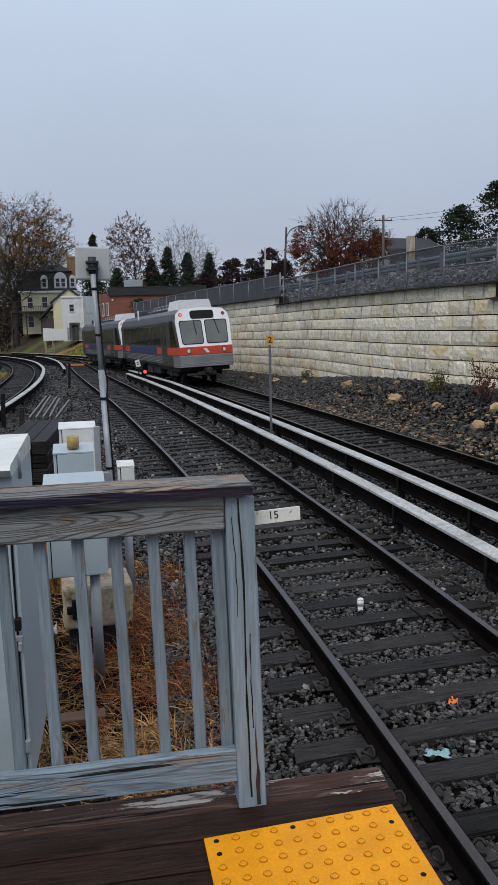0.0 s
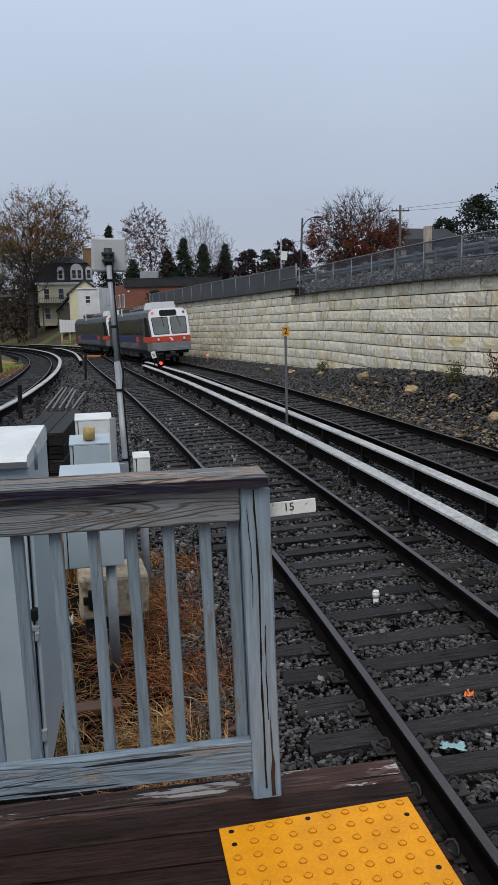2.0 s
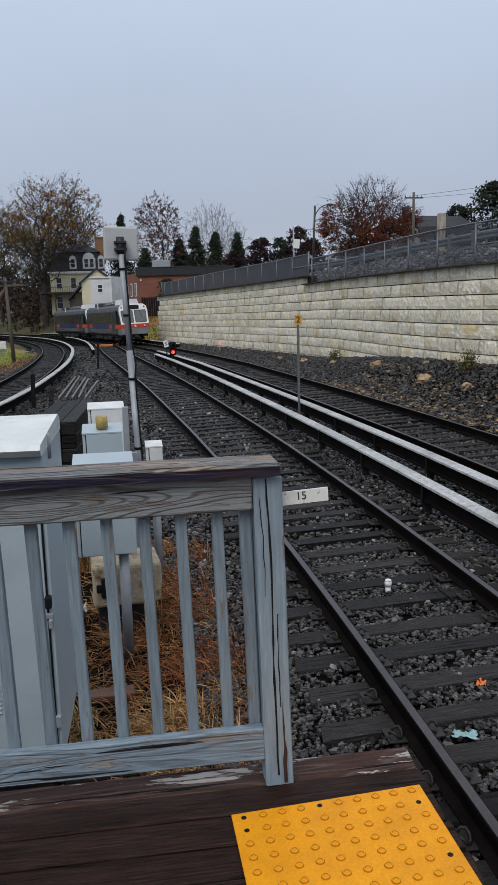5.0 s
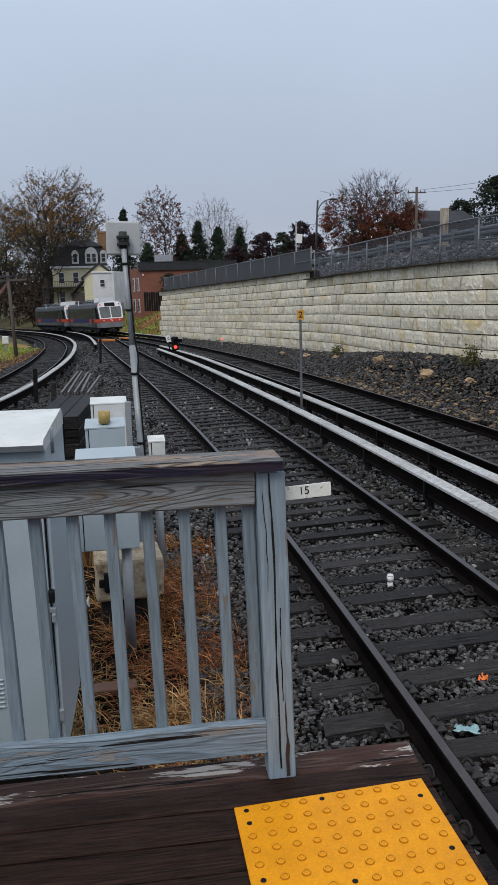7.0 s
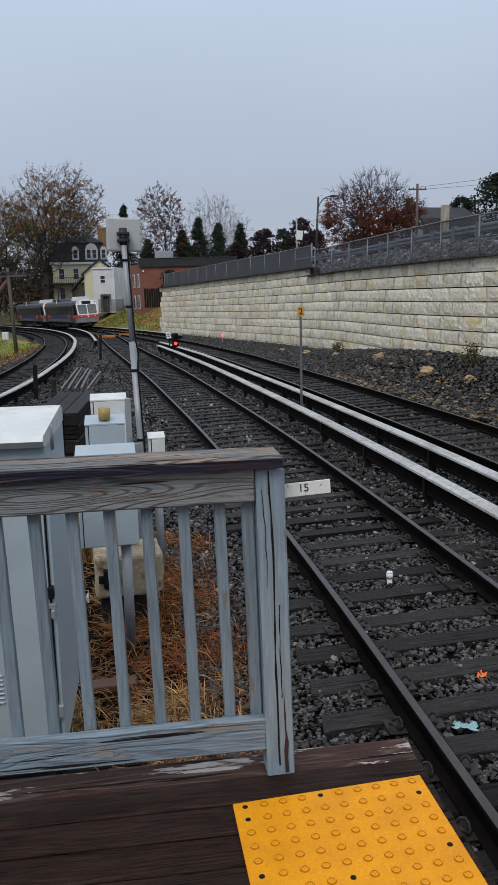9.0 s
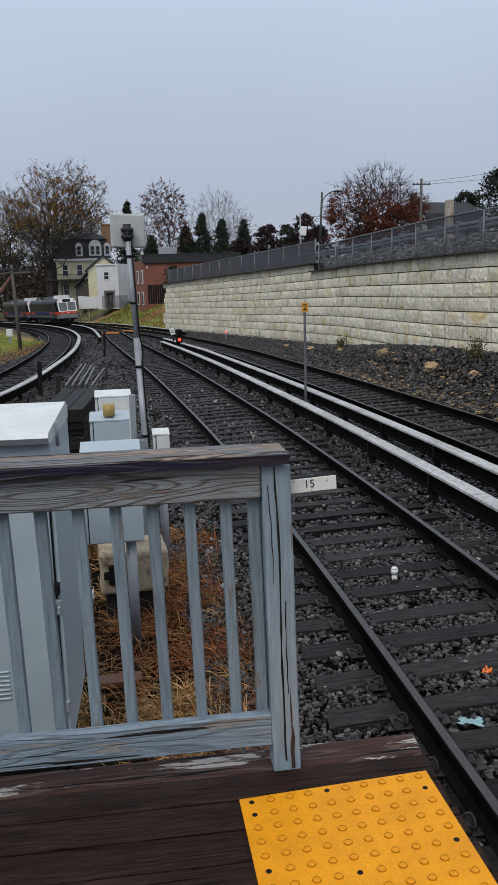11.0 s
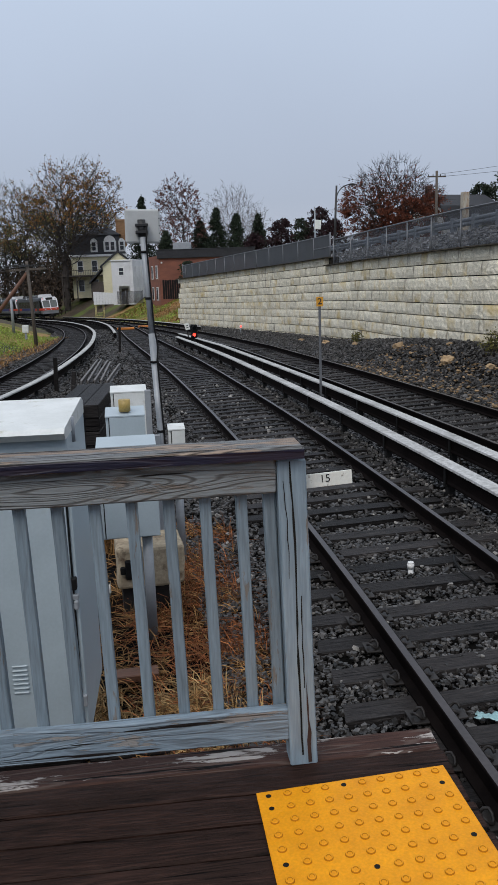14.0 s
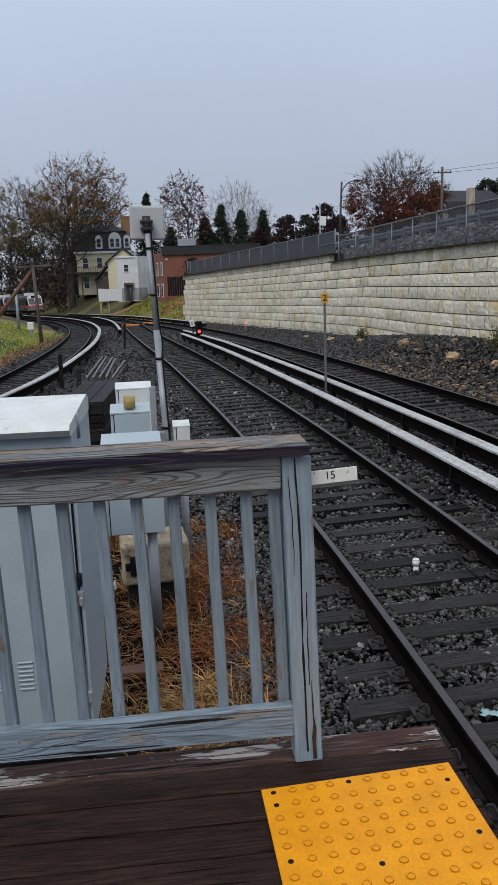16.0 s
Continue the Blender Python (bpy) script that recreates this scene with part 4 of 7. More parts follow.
def relay_cabinet():
    c = thing("relay_cabinet", -0.553, 4.42, -0.07, -1.0, "tall grey steel relay cabinet with white sloping lid", "equipment cabinet")
    body = part("body", bx(-1.5, 0.032, 0, 0.92, 0.14, 2.02, 0.012), M_CABINET, c)
    part("base", bx(-1.46, -0.04, 0.05, 0.88, -0.2, 0.141, 0.01), M_TIE, c, "dark timber base")
    door = part("door", bx(-1.05, -0.002, -0.022, 0.002, 0.2, 1.90, 0.006), M_CABINET, c, "grey cabinet door with louvres")
    part("door", bx(-1.48, -1.06, -0.022, 0.002, 0.2, 1.90, 0.006), M_CABINET, c)
    part("seam", bx(-0.001, 0.009, -0.012, 0.001, 0.2, 1.90, 0.0), M_BLACK, body)
    bm = bmesh.new()
    extrude_profile(bm, [(0, 0), (0.99, 0.0), (0.99, 0.08), (0.9, 0.115), (0.0, 0.065), (-0.04, 0.04)], -1.54, 0.034, pose(0, -0.06, 2.02, 0, 0, 0) @ Matrix(((0, 1, 0, 0), (1, 0, 0, 0), (0, 0, 1, 0), (0, 0, 0, 1))))
    lid = part("lid", bm, M_WHITEBOX, c, "white lid with worn paint")
    for z in (0.42, 1.74):
        part("hinge", bx(-0.014, 0.036, -0.034, 0.001, z - 0.035, z + 0.035, 0.004), M_GALV, door)
    h = part("latch", bx(-0.008, 0.028, -0.05, 0.001, 1.13, 1.20, 0.006), M_BLACK, door, "black door latch")
    part("hasp", bx(-0.03, 0.034, -0.036, 0.001, 1.065, 1.095, 0.004), M_GALV, door)
    part("padlock", bx(0.006, 0.032, -0.055, -0.002, 1.01, 1.066, 0.008), M_GALV, door)
    for k in range(7):
        for dx in (-0.34, -0.46):
            part("louvre", box(bmesh.new(), dx - 0.045, dx + 0.045, -0.032, -0.02, 0.50 + k * 0.028, 0.512 + k * 0.028, 0.004), M_CABINET, door)
    bm = bmesh.new()
    rod(bm, (0.03, 0.25, 1.95), (0.03, 0.25, 2.1), 0.02, n=8)
    part("lid_catch", bm, M_GALV, lid)
    return c


def wall_box(name, label, x0, x1, y0, y1, z0, z1, material, post=None, yellow=False):
    """A box with a lid lip and a door on a post, or on the strut."""
    b = thing(name, (x0 + x1) / 2, y0, -0.2, 2.0, label, "junction box", "junction boxes by the platform")
    hx, d = (x1 - x0) / 2, y1 - y0
    z0, z1 = z0 + 0.2, z1 + 0.2
    bm = bmesh.new()
    box(bm, -hx, hx, 0.0, d, z0, z1 - 0.03, 0.008, seg=2)
    body = part("body", bm, material, b)
    bm = bmesh.new()
    extrude_profile(bm, [(-0.018, 0.0), (d + 0.004, 0.03), (d + 0.004, 0.045), (-0.018, 0.012)], -hx - 0.004, hx + 0.004, pose(0, 0, z1 - 0.035) @ Matrix(((0, 1, 0, 0), (1, 0, 0, 0), (0, 0, 1, 0), (0, 0, 0, 1))))
    part("lid", bm, material, b)
    part("cover", bx(-hx + 0.035, hx, -0.016, 0.001, z0 + 0.01, z1 - 0.04, 0.004), material, b)
    part("seam", bx(-hx + 0.026, -hx + 0.034, -0.006, 0.001, z0 + 0.01, z1 - 0.04, 0.0), M_BLACK, body)
    if yellow:
        bm = bmesh.new()
        rod(bm, (0.0, d * 0.3, z1), (0.0, d * 0.3, z1 + 0.11), 0.055, n=16)
        part("cap", bm, M_OCHRE, b, "ochre plastic vent cap")
    if post is not None:
        bm = bmesh.new()
        rod(bm, (post, d * 0.4, -0.05), (post, d * 0.4, z0), 0.045, n=14)
        part("post", bm, M_GALV, b, "grey conduit post")
    return b


M_OCHRE = mat("ochre_plastic", (0.42, 0.30, 0.09), (0.34, 0.24, 0.07), rough=0.5, scale=10, fine=50, bump=0.05)


M_ANTENNA = mat("grey_white_plastic", (0.46, 0.475, 0.475), (0.40, 0.41, 0.41), grain=0.1, rough=0.5, scale=6, bump=0.02, stain=(0.34, 0.34, 0.32), stain_scale=8, stain_at=(0.55, 0.8))


def antenna_mast():
    a = thing("antenna_mast", 0.02, 8.0, -0.22, 0, "leaning galvanised mast with flat panel antenna and cables", "antenna mast")
    top = Vector((-0.085, 0.36, 3.60))
    foot = Vector((0.055, 0, 0.0))
    bm = bmesh.new()
    rod(bm, foot, foot.lerp(top, 0.70), 0.038, 0.036, n=16)
    rod(bm, foot.lerp(top, 0.70), top, 0.029, 0.029, n=16)
    mast = part("mast", bm, M_GALV, a)
    bm = bmesh.new()
    pts = [foot.lerp(top, k / 24) + Vector((0.03 + 0.035 * max(0, math.sin(k * 0.55)) * (k > 15), -0.042, 0)) for k in range(25)]
    tube(bm, pts, 0.009)
    part("cable", bm, M_BLACK, mast, "black cable strapped to the mast")
    for k in (0.33, 0.42, 0.62, 0.80, 0.93):
        p = foot.lerp(top, k)
        bm = bmesh.new()
        rod(bm, p - Vector((0, 0, 0.012)), p + Vector((0, 0, 0.012)), 0.047 if k < 0.7 else 0.038, n=14)
        part("strap", bm, M_BLACK, mast)
    panel = part("panel", box(bmesh.new(), -0.18, 0.18, 0.08, 0.15, -0.17, 0.17, 0.02, pose(*(top + Vector((0.02, -0.02, 0.01))), 0, 1.5, 6), 2), M_ANTENNA, a, "flat grey white panel antenna")
    for sx in (-1, 1):
        for k in range(5):
            bm = bmesh.new()
            p = top + Vector((0.02 + sx * 0.16, 0.055, 0.01 - 0.15 + k * 0.075))
            rod(bm, p, p + Vector((0, 0.012, 0)), 0.007, n=6)
            part("bolt", bm, M_DARK_STEEL, panel)
    bm = bmesh.new()
    p = top + Vector((0, 0, -0.02))
    rod(bm, p + Vector((0, 0, -0.08)), p + Vector((0, 0, 0.09)), 0.042, n=14)
    box(bm, -0.065, 0.065, -0.05, 0.05, -0.05, -0.02, 0.006, pose(*p))
    box(bm, -0.065, 0.065, -0.05, 0.05, 0.02, 0.05, 0.006, pose(*p))
    box(bm, -0.03, 0.03, 0.0, 0.1, -0.06, 0.06, 0.006, pose(*p))
    part("clamp", bm, M_DARK_STEEL, a, "dark clamp bracket")
    bm = bmesh.new()
    box(bm, -0.075, -0.02, -0.04, 0.02, 0.0, 1.5, 0.004)
    part("strut", bm, M_GALV, a, "slotted steel strut")
    part("strut", box(bmesh.new(), -0.15, -0.09, -0.04, 0.02, 0.0, 1.97, 0.004), M_GALV, a, "slotted steel strut")
    return a


def timber_stack():
    s = thing("timber_stack", -0.80, 10.6, -0.22, -3.0, "stack of dark creosoted timbers", "timber stack")
    rnd = random.Random(4)
    for r in range(8):
        for k in range(3):
            bm = bmesh.new()
            x1 = -k * 0.205
            box(bm, x1 - 0.198, x1, rnd.uniform(-0.02, 0.03), 2.5 + rnd.uniform(-0.05, 0.05), r * 0.185, r * 0.185 + 0.178, 0.008)
            part("timber", bm, M_TIE, s)
    return s


def loose_rails():
    for k in range(5):
        bm = bmesh.new()
        L = [7.8, 7.9, 7.2, 6.6, 6.0][k]
        extrude_profile(bm, [(u * 0.9, v + 0.17) for u, v in RAIL], 0, L)
        r = part("stored_rail", bm, M_STORED)
        r.matrix_world = pose(-2.42 + k * 0.21, 25.7 - (0.3 if k == 4 else 0), -0.235, 0, 0, rnd_small(k))
        tagged(r, "grey steel rail lying on the ballast", "rail", "stored rails")


def rnd_small(k):
    return (0.0, 0.4, -0.2, 0.3, -1.6)[k]


def marker_post():
    m = thing("marker_post", 4.24, 20.0, -0.22, 0, "grey post with yellow plate numbered 2 between tracks", "marker post")
    bm = bmesh.new()
    box(bm, -0.03, 0.03, -0.02, 0.02, 0, 2.6, 0.004)
    part("post", bm, M_FENCE, m)
    p = part("plate", bx(-0.09, 0.09, -0.032, -0.022, 2.40, 2.64, 0.002), M_SIGNYELLOW, m, "yellow number plate")
    text_mesh("2", 0.22, M_PRINT, m, "numeral", pose(0, -0.035, 2.52, 90, 0, 0))
    return m


M_SIGNYELLOW = mat("yellow_sign", (0.72, 0.36, 0.03), (0.6, 0.28, 0.025), rough=0.5, scale=10, bump=0.03, stain=(0.3, 0.16, 0.03), stain_scale=9, stain_at=(0.6, 0.75))
M_ORANGE = mat("orange_plastic", (0.85, 0.20, 0.03), (0.75, 0.16, 0.025), rough=0.5, scale=20, bump=0.05)
M_BLUECLOTH = mat("pale_blue_plastic", (0.30, 0.48, 0.50), (0.22, 0.38, 0.41), rough=0.4, scale=20, fine=80, bump=0.2)
M_PVC = mat("white_pvc", (0.75, 0.75, 0.74), (0.65, 0.65, 0.64), rough=0.4, scale=20, bump=0.02)


def standpipe():
    p = thing("standpipe", 2.48, 7.40, -0.275, 0, "white plastic pipe cap standing between ties", "pipe cap")
    bm = bmesh.new()
    rod(bm, (0, 0, 0), (0, 0, 0.15), 0.028, n=16)
    part("pipe", bm, M_PVC, p)
    bm = bmesh.new()
    rod(bm, (0, 0, 0.13), (0, 0, 0.185), 0.036, n=16)
    rod(bm, (0, 0, 0.185), (0, 0, 0.2), 0.036, 0.028, n=16)
    part("cap", bm, M_PVC, p)


def crumpled(name, x, y, z, sx, sy, h, material, label, category, seed):
    bm = bmesh.new()
    bmesh.ops.create_grid(bm, x_segments=9, y_segments=7, size=0.5)
    for v in bm.verts:
        v.co.z = h * (0.5 + noise.noise((v.co.x * 4, v.co.y * 4, seed))) + 0.4 * h * noise.noise((v.co.x * 11, v.co.y * 11, seed))
        v.co.x = v.co.x * sx * (1 + 0.5 * noise.noise((v.co.y * 3, seed, 1)))
        v.co.y = v.co.y * sy * (1 + 0.5 * noise.noise((v.co.x * 9, seed, 5)))
    bmesh.ops.solidify(bm, geom=bm.faces[:], thickness=0.004)
    ob = part(name, bm, material, None, "", True)
    ob.matrix_world = pose(x, y, z, 0, 0, seed * 31)
    return tagged(ob, label, category)


def dwarf_signal(x, y, z, label, lamp=True, plate=True):
    s = thing("dwarf_signal", x, y, z, 4, label, "railway signal", "dwarf signals")
    bm = bmesh.new()
    rod(bm, (0, 0, -0.75), (0, 0, 0.3), 0.05, n=10)
    part("stand", bm, M_BLACK, s)
    bm = bmesh.new()
    box(bm, -0.17, 0.17, -0.08, 0.16, 0.02, 0.74, 0.05, seg=3)
    head = part("head", bm, M_BLACK, s, "black signal head")
    for k, m_ in ((0.20, M_REDSIGNAL), (0.54, M_GLASS_DARK)):
        bm = bmesh.new()
        rod(bm, (0, -0.08, k), (0, -0.10, k), 0.085, n=16)
        part("lens", bm, m_, head, "glowing red lens" if k < 0.3 else "")
        bm = bmesh.new()
        tmp = bmesh.new()
        bmesh.ops.create_cone(tmp, cap_ends=False, segments=16, radius1=0.13, radius2=0.13, depth=0.18)
        merge(bm, tmp, pose(0, -0.17, k, 90, 0, 0))
        low = [f for f in bm.faces if f.calc_center_median().z < k - 0.06]
        bmesh.ops.delete(bm, geom=low, context="FACES")
        bmesh.ops.solidify(bm, geom=bm.faces[:], thickness=0.008)
        part("hood", bm, M_BLACK, head)
    return s


M_REDSIGNAL = mat("red_signal_glow", (1.0, 0.05, 0.03), (1.0, 0.05, 0.03), rough=0.3, bump=0, emit=3.0)


def marker_light(x, y):
    m = thing("marker_light", x, y, ground_z(x, y), 0, "short post with small red marker lamp below the wall", "railway signal")
    bm = bmesh.new()
    rod(bm, (0, 0, -0.1), (0, 0, 0.5), 0.04, n=8)
    part("post", bm, M_GALV, m)
    bm = bmesh.new()
    rod(bm, (0, 0.1, 0.5), (0, -0.08, 0.5), 0.10, n=14)
    h = part("housing", bm, M_WHITEBOX, m)
    bm = bmesh.new()
    rod(bm, (0, -0.08, 0.5), (0, -0.095, 0.5), 0.065, n=14)
    part("lens", bm, M_REDLAMP, h, "pale red glowing lens")


def white_plate_post():
    p = thing("plate_post", 1.86, 42.2, -0.3, 0, "leaning black post with small white lettered plate", "sign post")
    bm = bmesh.new()
    rod(bm, (0, 0, -0.1), (-0.12, 0, 1.2), 0.03, n=8)
    part("post", bm, M_BLACK, p)
    pl = part("plate", box(bmesh.new(), -0.12, 0.12, -0.05, -0.035, -0.18, 0.18, 0.004, pose(-0.10, 0, 1.05, 0, -14, 0)), M_SIGNWHITE, p, "white plate")
    for k in range(2):
        part("bar", box(bmesh.new(), -0.06, 0.06, -0.054, -0.051, -0.08 + k * 0.1, -0.04 + k * 0.1, 0, pose(-0.10, 0, 1.05, 0, -14, 0)), M_PRINT, pl)


def switch_heater(x, y):
    ob = part("switch_box", bx(-0.75, 0.75, -0.22, 0.22, 0, 0.18, 0.03), M_ORANGE2)
    ob.matrix_world = pose(x, y, gz(y) - 0.16, 0, 0, 4)
    tagged(ob, "long orange switch machine cover between rails", "switch machine", "switch machine covers")


M_ORANGE2 = mat("orange_cover", (0.62, 0.22, 0.04), (0.5, 0.17, 0.03), rough=0.55, scale=4, fine=30, bump=0.05)


def yellow_steps():
    s = thing("access_steps", -7.2, 112.0, ground_z(-7.2, 112.0), 10, "pale yellow steel access steps on the bank", "steps")
    for sx in (-0.54, 0.54):
        bm = bmesh.new()
        rod(bm, (sx, 0, 0), (sx, 0, 2.2), 0.045, n=6)
        rod(bm, (sx, 0, 2.2), (sx - 0.1, 1.3, 2.2), 0.045, n=6)
        rod(bm, (sx, 1.3, 0), (sx, 1.3, 2.2), 0.045, n=6)
        part("handrail", bm, M_PALEYELLOW, s)
    for k in range(4):
        part("tread", bx(-0.54, 0.54, k * 0.33, k * 0.33 + 0.28, 0.12 + k * 0.31, 0.17 + k * 0.31, 0.004), M_PALEYELLOW, s)


M_PALEYELLOW = mat("pale_yellow_paint", (0.55, 0.47, 0.20), (0.42, 0.36, 0.16), rough=0.6, bump=0.03)


def short_posts():
    for x, y, h, lean in ((-3.0, 24.0, 1.05, 1.5), (-2.4, 22.5, 0.8, 7), (-1.75, 40.0, 1.3, 3)):
        bm = bmesh.new()
        box(bm, -0.06, 0.06, -0.05, 0.05, -0.1, h, 0.012)
        bmesh.ops.subdivide_edges(bm, edges=bm.edges[:], cuts=1)
        for v in bm.verts:
            v.co += Vector((noise.noise((v.co.z * 3, 1, x)) * 0.02, 0, 0))
        p = part("wooden_post", bm, M_TIE)
        p.matrix_world = pose(x, y, ground_z(x, y), 0, lean, 0)
        tagged(p, "short dark wooden post standing in ballast", "post", "short posts")


M_FOOTING = mat("lichened_concrete", (0.52, 0.43, 0.30), (0.27, 0.21, 0.14), rough=0.85, scale=6, fine=30, bump=0.6, bump_dist=0.015, stain=(0.12, 0.075, 0.045), stain_scale=5, stain_at=(0.55, 0.68))


def concrete_block():
    b = thing("concrete_block", -0.22, 7.0, -0.22, 5, "mossy concrete footing with dark square hole", "concrete block")
    bm = bmesh.new()
    box(bm, -0.24, 0.38, -0.1, 0.4, 0.28, 0.66, 0.03, seg=2)
    bmesh.ops.subdivide_edges(bm, edges=bm.edges[:], cuts=2, use_grid_fill=True)
    for v in bm.verts:
        v.co += Vector((noise.noise(v.co * 5), noise.noise(v.co * 5 + Vector((7, 0, 0))), noise.noise(v.co * 5 + Vector((0, 9, 0))))) * 0.02
    part("body", bm, M_FOOTING, b)
    part("support", bx(-0.2, 0.32, -0.02, 0.36, -0.05, 0.30, 0.01), M_TIE_FAR, b, "dark timber support")
    bm = bmesh.new()
    box(bm, -0.17, -0.05, -0.14, -0.08, 0.38, 0.56, 0.01)
    box(bm, -0.215, -0.168, -0.13, -0.09, 0.43, 0.50, 0.008)
    part("fitting", bm, M_BLACK, b, "black bolted fitting")


def plank(x, y, z, length, rz, material, label):
    bm = bmesh.new()
    box(bm, -length / 2, length / 2, -0.07, 0.07, 0, 0.06, 0.008)
    p = part("plank", bm, material)
    p.matrix_world = pose(x, y, z, 0, 0, rz)
    tagged(p, label, "plank", "loose planks")


M_BROWNWOOD = mat("brown_wet_plank", (0.17, 0.075, 0.04), (0.10, 0.045, 0.028), rough=0.55, scale=3, fine=20, stretch=(1, 10, 10), bump=0.3)

relay_cabinet()
wall_box("junction_box", "grey steel junction box on a conduit post", -0.52, -0.04, 6.35, 6.62, 0.72, 1.53, M_CABINET, 0.13)
wall_box("junction_box", "grey junction box with ochre vent cap", -0.49, -0.13, 7.25, 7.6, 0.9, 1.64, M_CABINET, 0.0, True)
wall_box("junction_box", "weathered white meter box behind the railing", -0.50, -0.12, 8.45, 8.75, 1.15, 1.71, M_WHITEBOX, 0.0)
wall_box("junction_box", "small white box strapped beside the mast", 0.09, 0.26, 8.08, 8.24, 0.85, 1.34, M_WHITEBOX, 0.0)
antenna_mast()
timber_stack()
loose_rails()
marker_post()
standpipe()
crumpled("litter", 2.55, 5.35, -0.2, 0.10, 0.07, 0.03, M_ORANGE, "crumpled orange wrapper lying on ballast", "litter", 2)
crumpled("litter", 2.11, 4.65, -0.19, 0.15, 0.075, 0.035, M_BLUECLOTH, "pale blue crumpled plastic on the ties", "litter", 5)
crumpled("litter", -0.60, 7.3, -0.16, 0.09, 0.10, 0.12, M_PVC, "crumpled white plastic beside the cabinet", "litter", 9)
dwarf_signal(2.12, 42.2, 0.1, "black dwarf signal showing red between the tracks")
marker_light(5.73, 52.2)
white_plate_post()
switch_heater(-2.45, 70.5)
switch_heater(-0.7, 74.5)
yellow_steps()
short_posts()
concrete_block()
plank(-0.29, 5.62, -0.17, 0.36, 4, M_BROWNWOOD, "wet brown plank lying in dry grass")
plank(-0.3, 4.6, -0.15, 0.5, 2, M_TIE, "old dark plank lying in dry grass")
plank(-0.28, 4.35, -0.18, 0.5, -3, M_TIE, "old dark plank lying in dry grass")

# ---- fence, bank and road above the wall ----
def mesh_material(name, colour, cover):
    """Chain link with privacy mesh: partly open."""
    m = bpy.data.materials.new(name)
    m.use_nodes = True
    nt = m.node_tree
    bs = nt.nodes["Principled BSDF"]
    bs.inputs["Base Color"].default_value = (*colour, 1)
    bs.inputs["Roughness"].default_value = 0.6
    tr, mx = nt.nodes.new("ShaderNodeBsdfTransparent"), nt.nodes.new("ShaderNodeMixShader")
    nz, mr = nt.nodes.new("ShaderNodeTexNoise"), nt.nodes.new("ShaderNodeMapRange")
    nz.inputs["Scale"].default_value = 0.9
    mr.inputs["To Min"].default_value, mr.inputs["To Max"].default_value = cover - 0.12, cover + 0.12
    tc = nt.nodes.new("ShaderNodeTexCoord")
    nt.links.new(tc.outputs["Object"], nz.inputs["Vector"])
    nt.links.new(nz.outputs["Fac"], mr.inputs["Value"])
    nt.links.new(mr.outputs["Result"], mx.inputs["Fac"])
    nt.links.new(tr.outputs[0], mx.inputs[1]), nt.links.new(bs.outputs[0], mx.inputs[2])
    nt.links.new(mx.outputs[0], nt.nodes["Material Output"].inputs["Surface"])
    return m


M_LINK = mesh_material("chain_link_mesh", (0.045, 0.05, 0.06), 0.36)
M_SCREEN = mesh_material("windscreen_mesh", (0.06, 0.066, 0.076), 0.80)
M_GUARD = mat("galvanised_guardrail", (0.22, 0.245, 0.28), (0.16, 0.175, 0.20), rough=0.5, metal=0.3, scale=2, bump=0.05)
M_RIPRAP = mat("riprap_stone", (0.24, 0.245, 0.26), (0.07, 0.072, 0.078), rough=0.8, scale=3, fine=20, bump=0.4, bump_dist=0.01, island=0.75)
M_ASPHALT = mat("asphalt", (0.055, 0.056, 0.06), (0.04, 0.04, 0.042), rough=0.8, scale=1, fine=40, bump=0.3, bump_dist=0.01)
M_CURB = mat("pale_concrete", (0.52, 0.53, 0.53), (0.42, 0.43, 0.43), rough=0.8, scale=1, fine=20, bump=0.1)


def wall_line(y0, y1, back):
    P = WALL_PTS
    d = np.gradient(P, axis=0)
    out = []
    for (x, y), (dx, dy) in zip(P, d):
        if y0 <= y <= y1:
            f = Vector((dx, dy, 0)).normalized()
            r = Vector((f.y, -f.x, 0))
            out.append((Vector((x, y, gz(y))) + r * back, r, Vector((0, 0, 1))))
    return out


def fence(y0, y1, z0, h, mesh, label, step):
    f = thing("fence", label=label, category="fence", group="fences on the wall", kind="structure")
    line = wall_line(y0, y1, 0.55)
    bm = bmesh.new()
    sweep(bm, line[::4] + [line[-1]], [(0.0, z0 + 0.05), (0.006, z0 + 0.05), (0.006, z0 + h), (0.0, z0 + h)])
    part("mesh_panel", bm, mesh, f, "dark see-through mesh")
    bm = bmesh.new()
    sweep(bm, line[::4] + [line[-1]], [(0.03 * math.cos(a), z0 + h + 0.03 * math.sin(a)) for a in (0, 1.05, 2.1, 3.14, 4.2, 5.2)])
    part("top_tube", bm, M_FENCE, f)
    pts = line[::step] + [line[-1]]
    for i, (p, r, u) in enumerate(pts):
        bm = bmesh.new()
        rr = 0.045 if i in (0, len(pts) - 1) else 0.03
        rod(bm, p + u * (z0 - 0.3), p + u * (z0 + h + (0.12 if rr > 0.04 else 0)), rr, n=8)
        part("post", bm, M_FENCE, f)
    for a, b in ((0, 1), (len(pts) - 2, len(pts) - 1)):
        bm = bmesh.new()
        rod(bm, pts[a][0] + Vector((0, 0, z0 + h * 0.5)), pts[b][0] + Vector((0, 0, z0 + h * 0.5)), 0.025, n=6)
        part("brace", bm, M_FENCE, f)
    return f


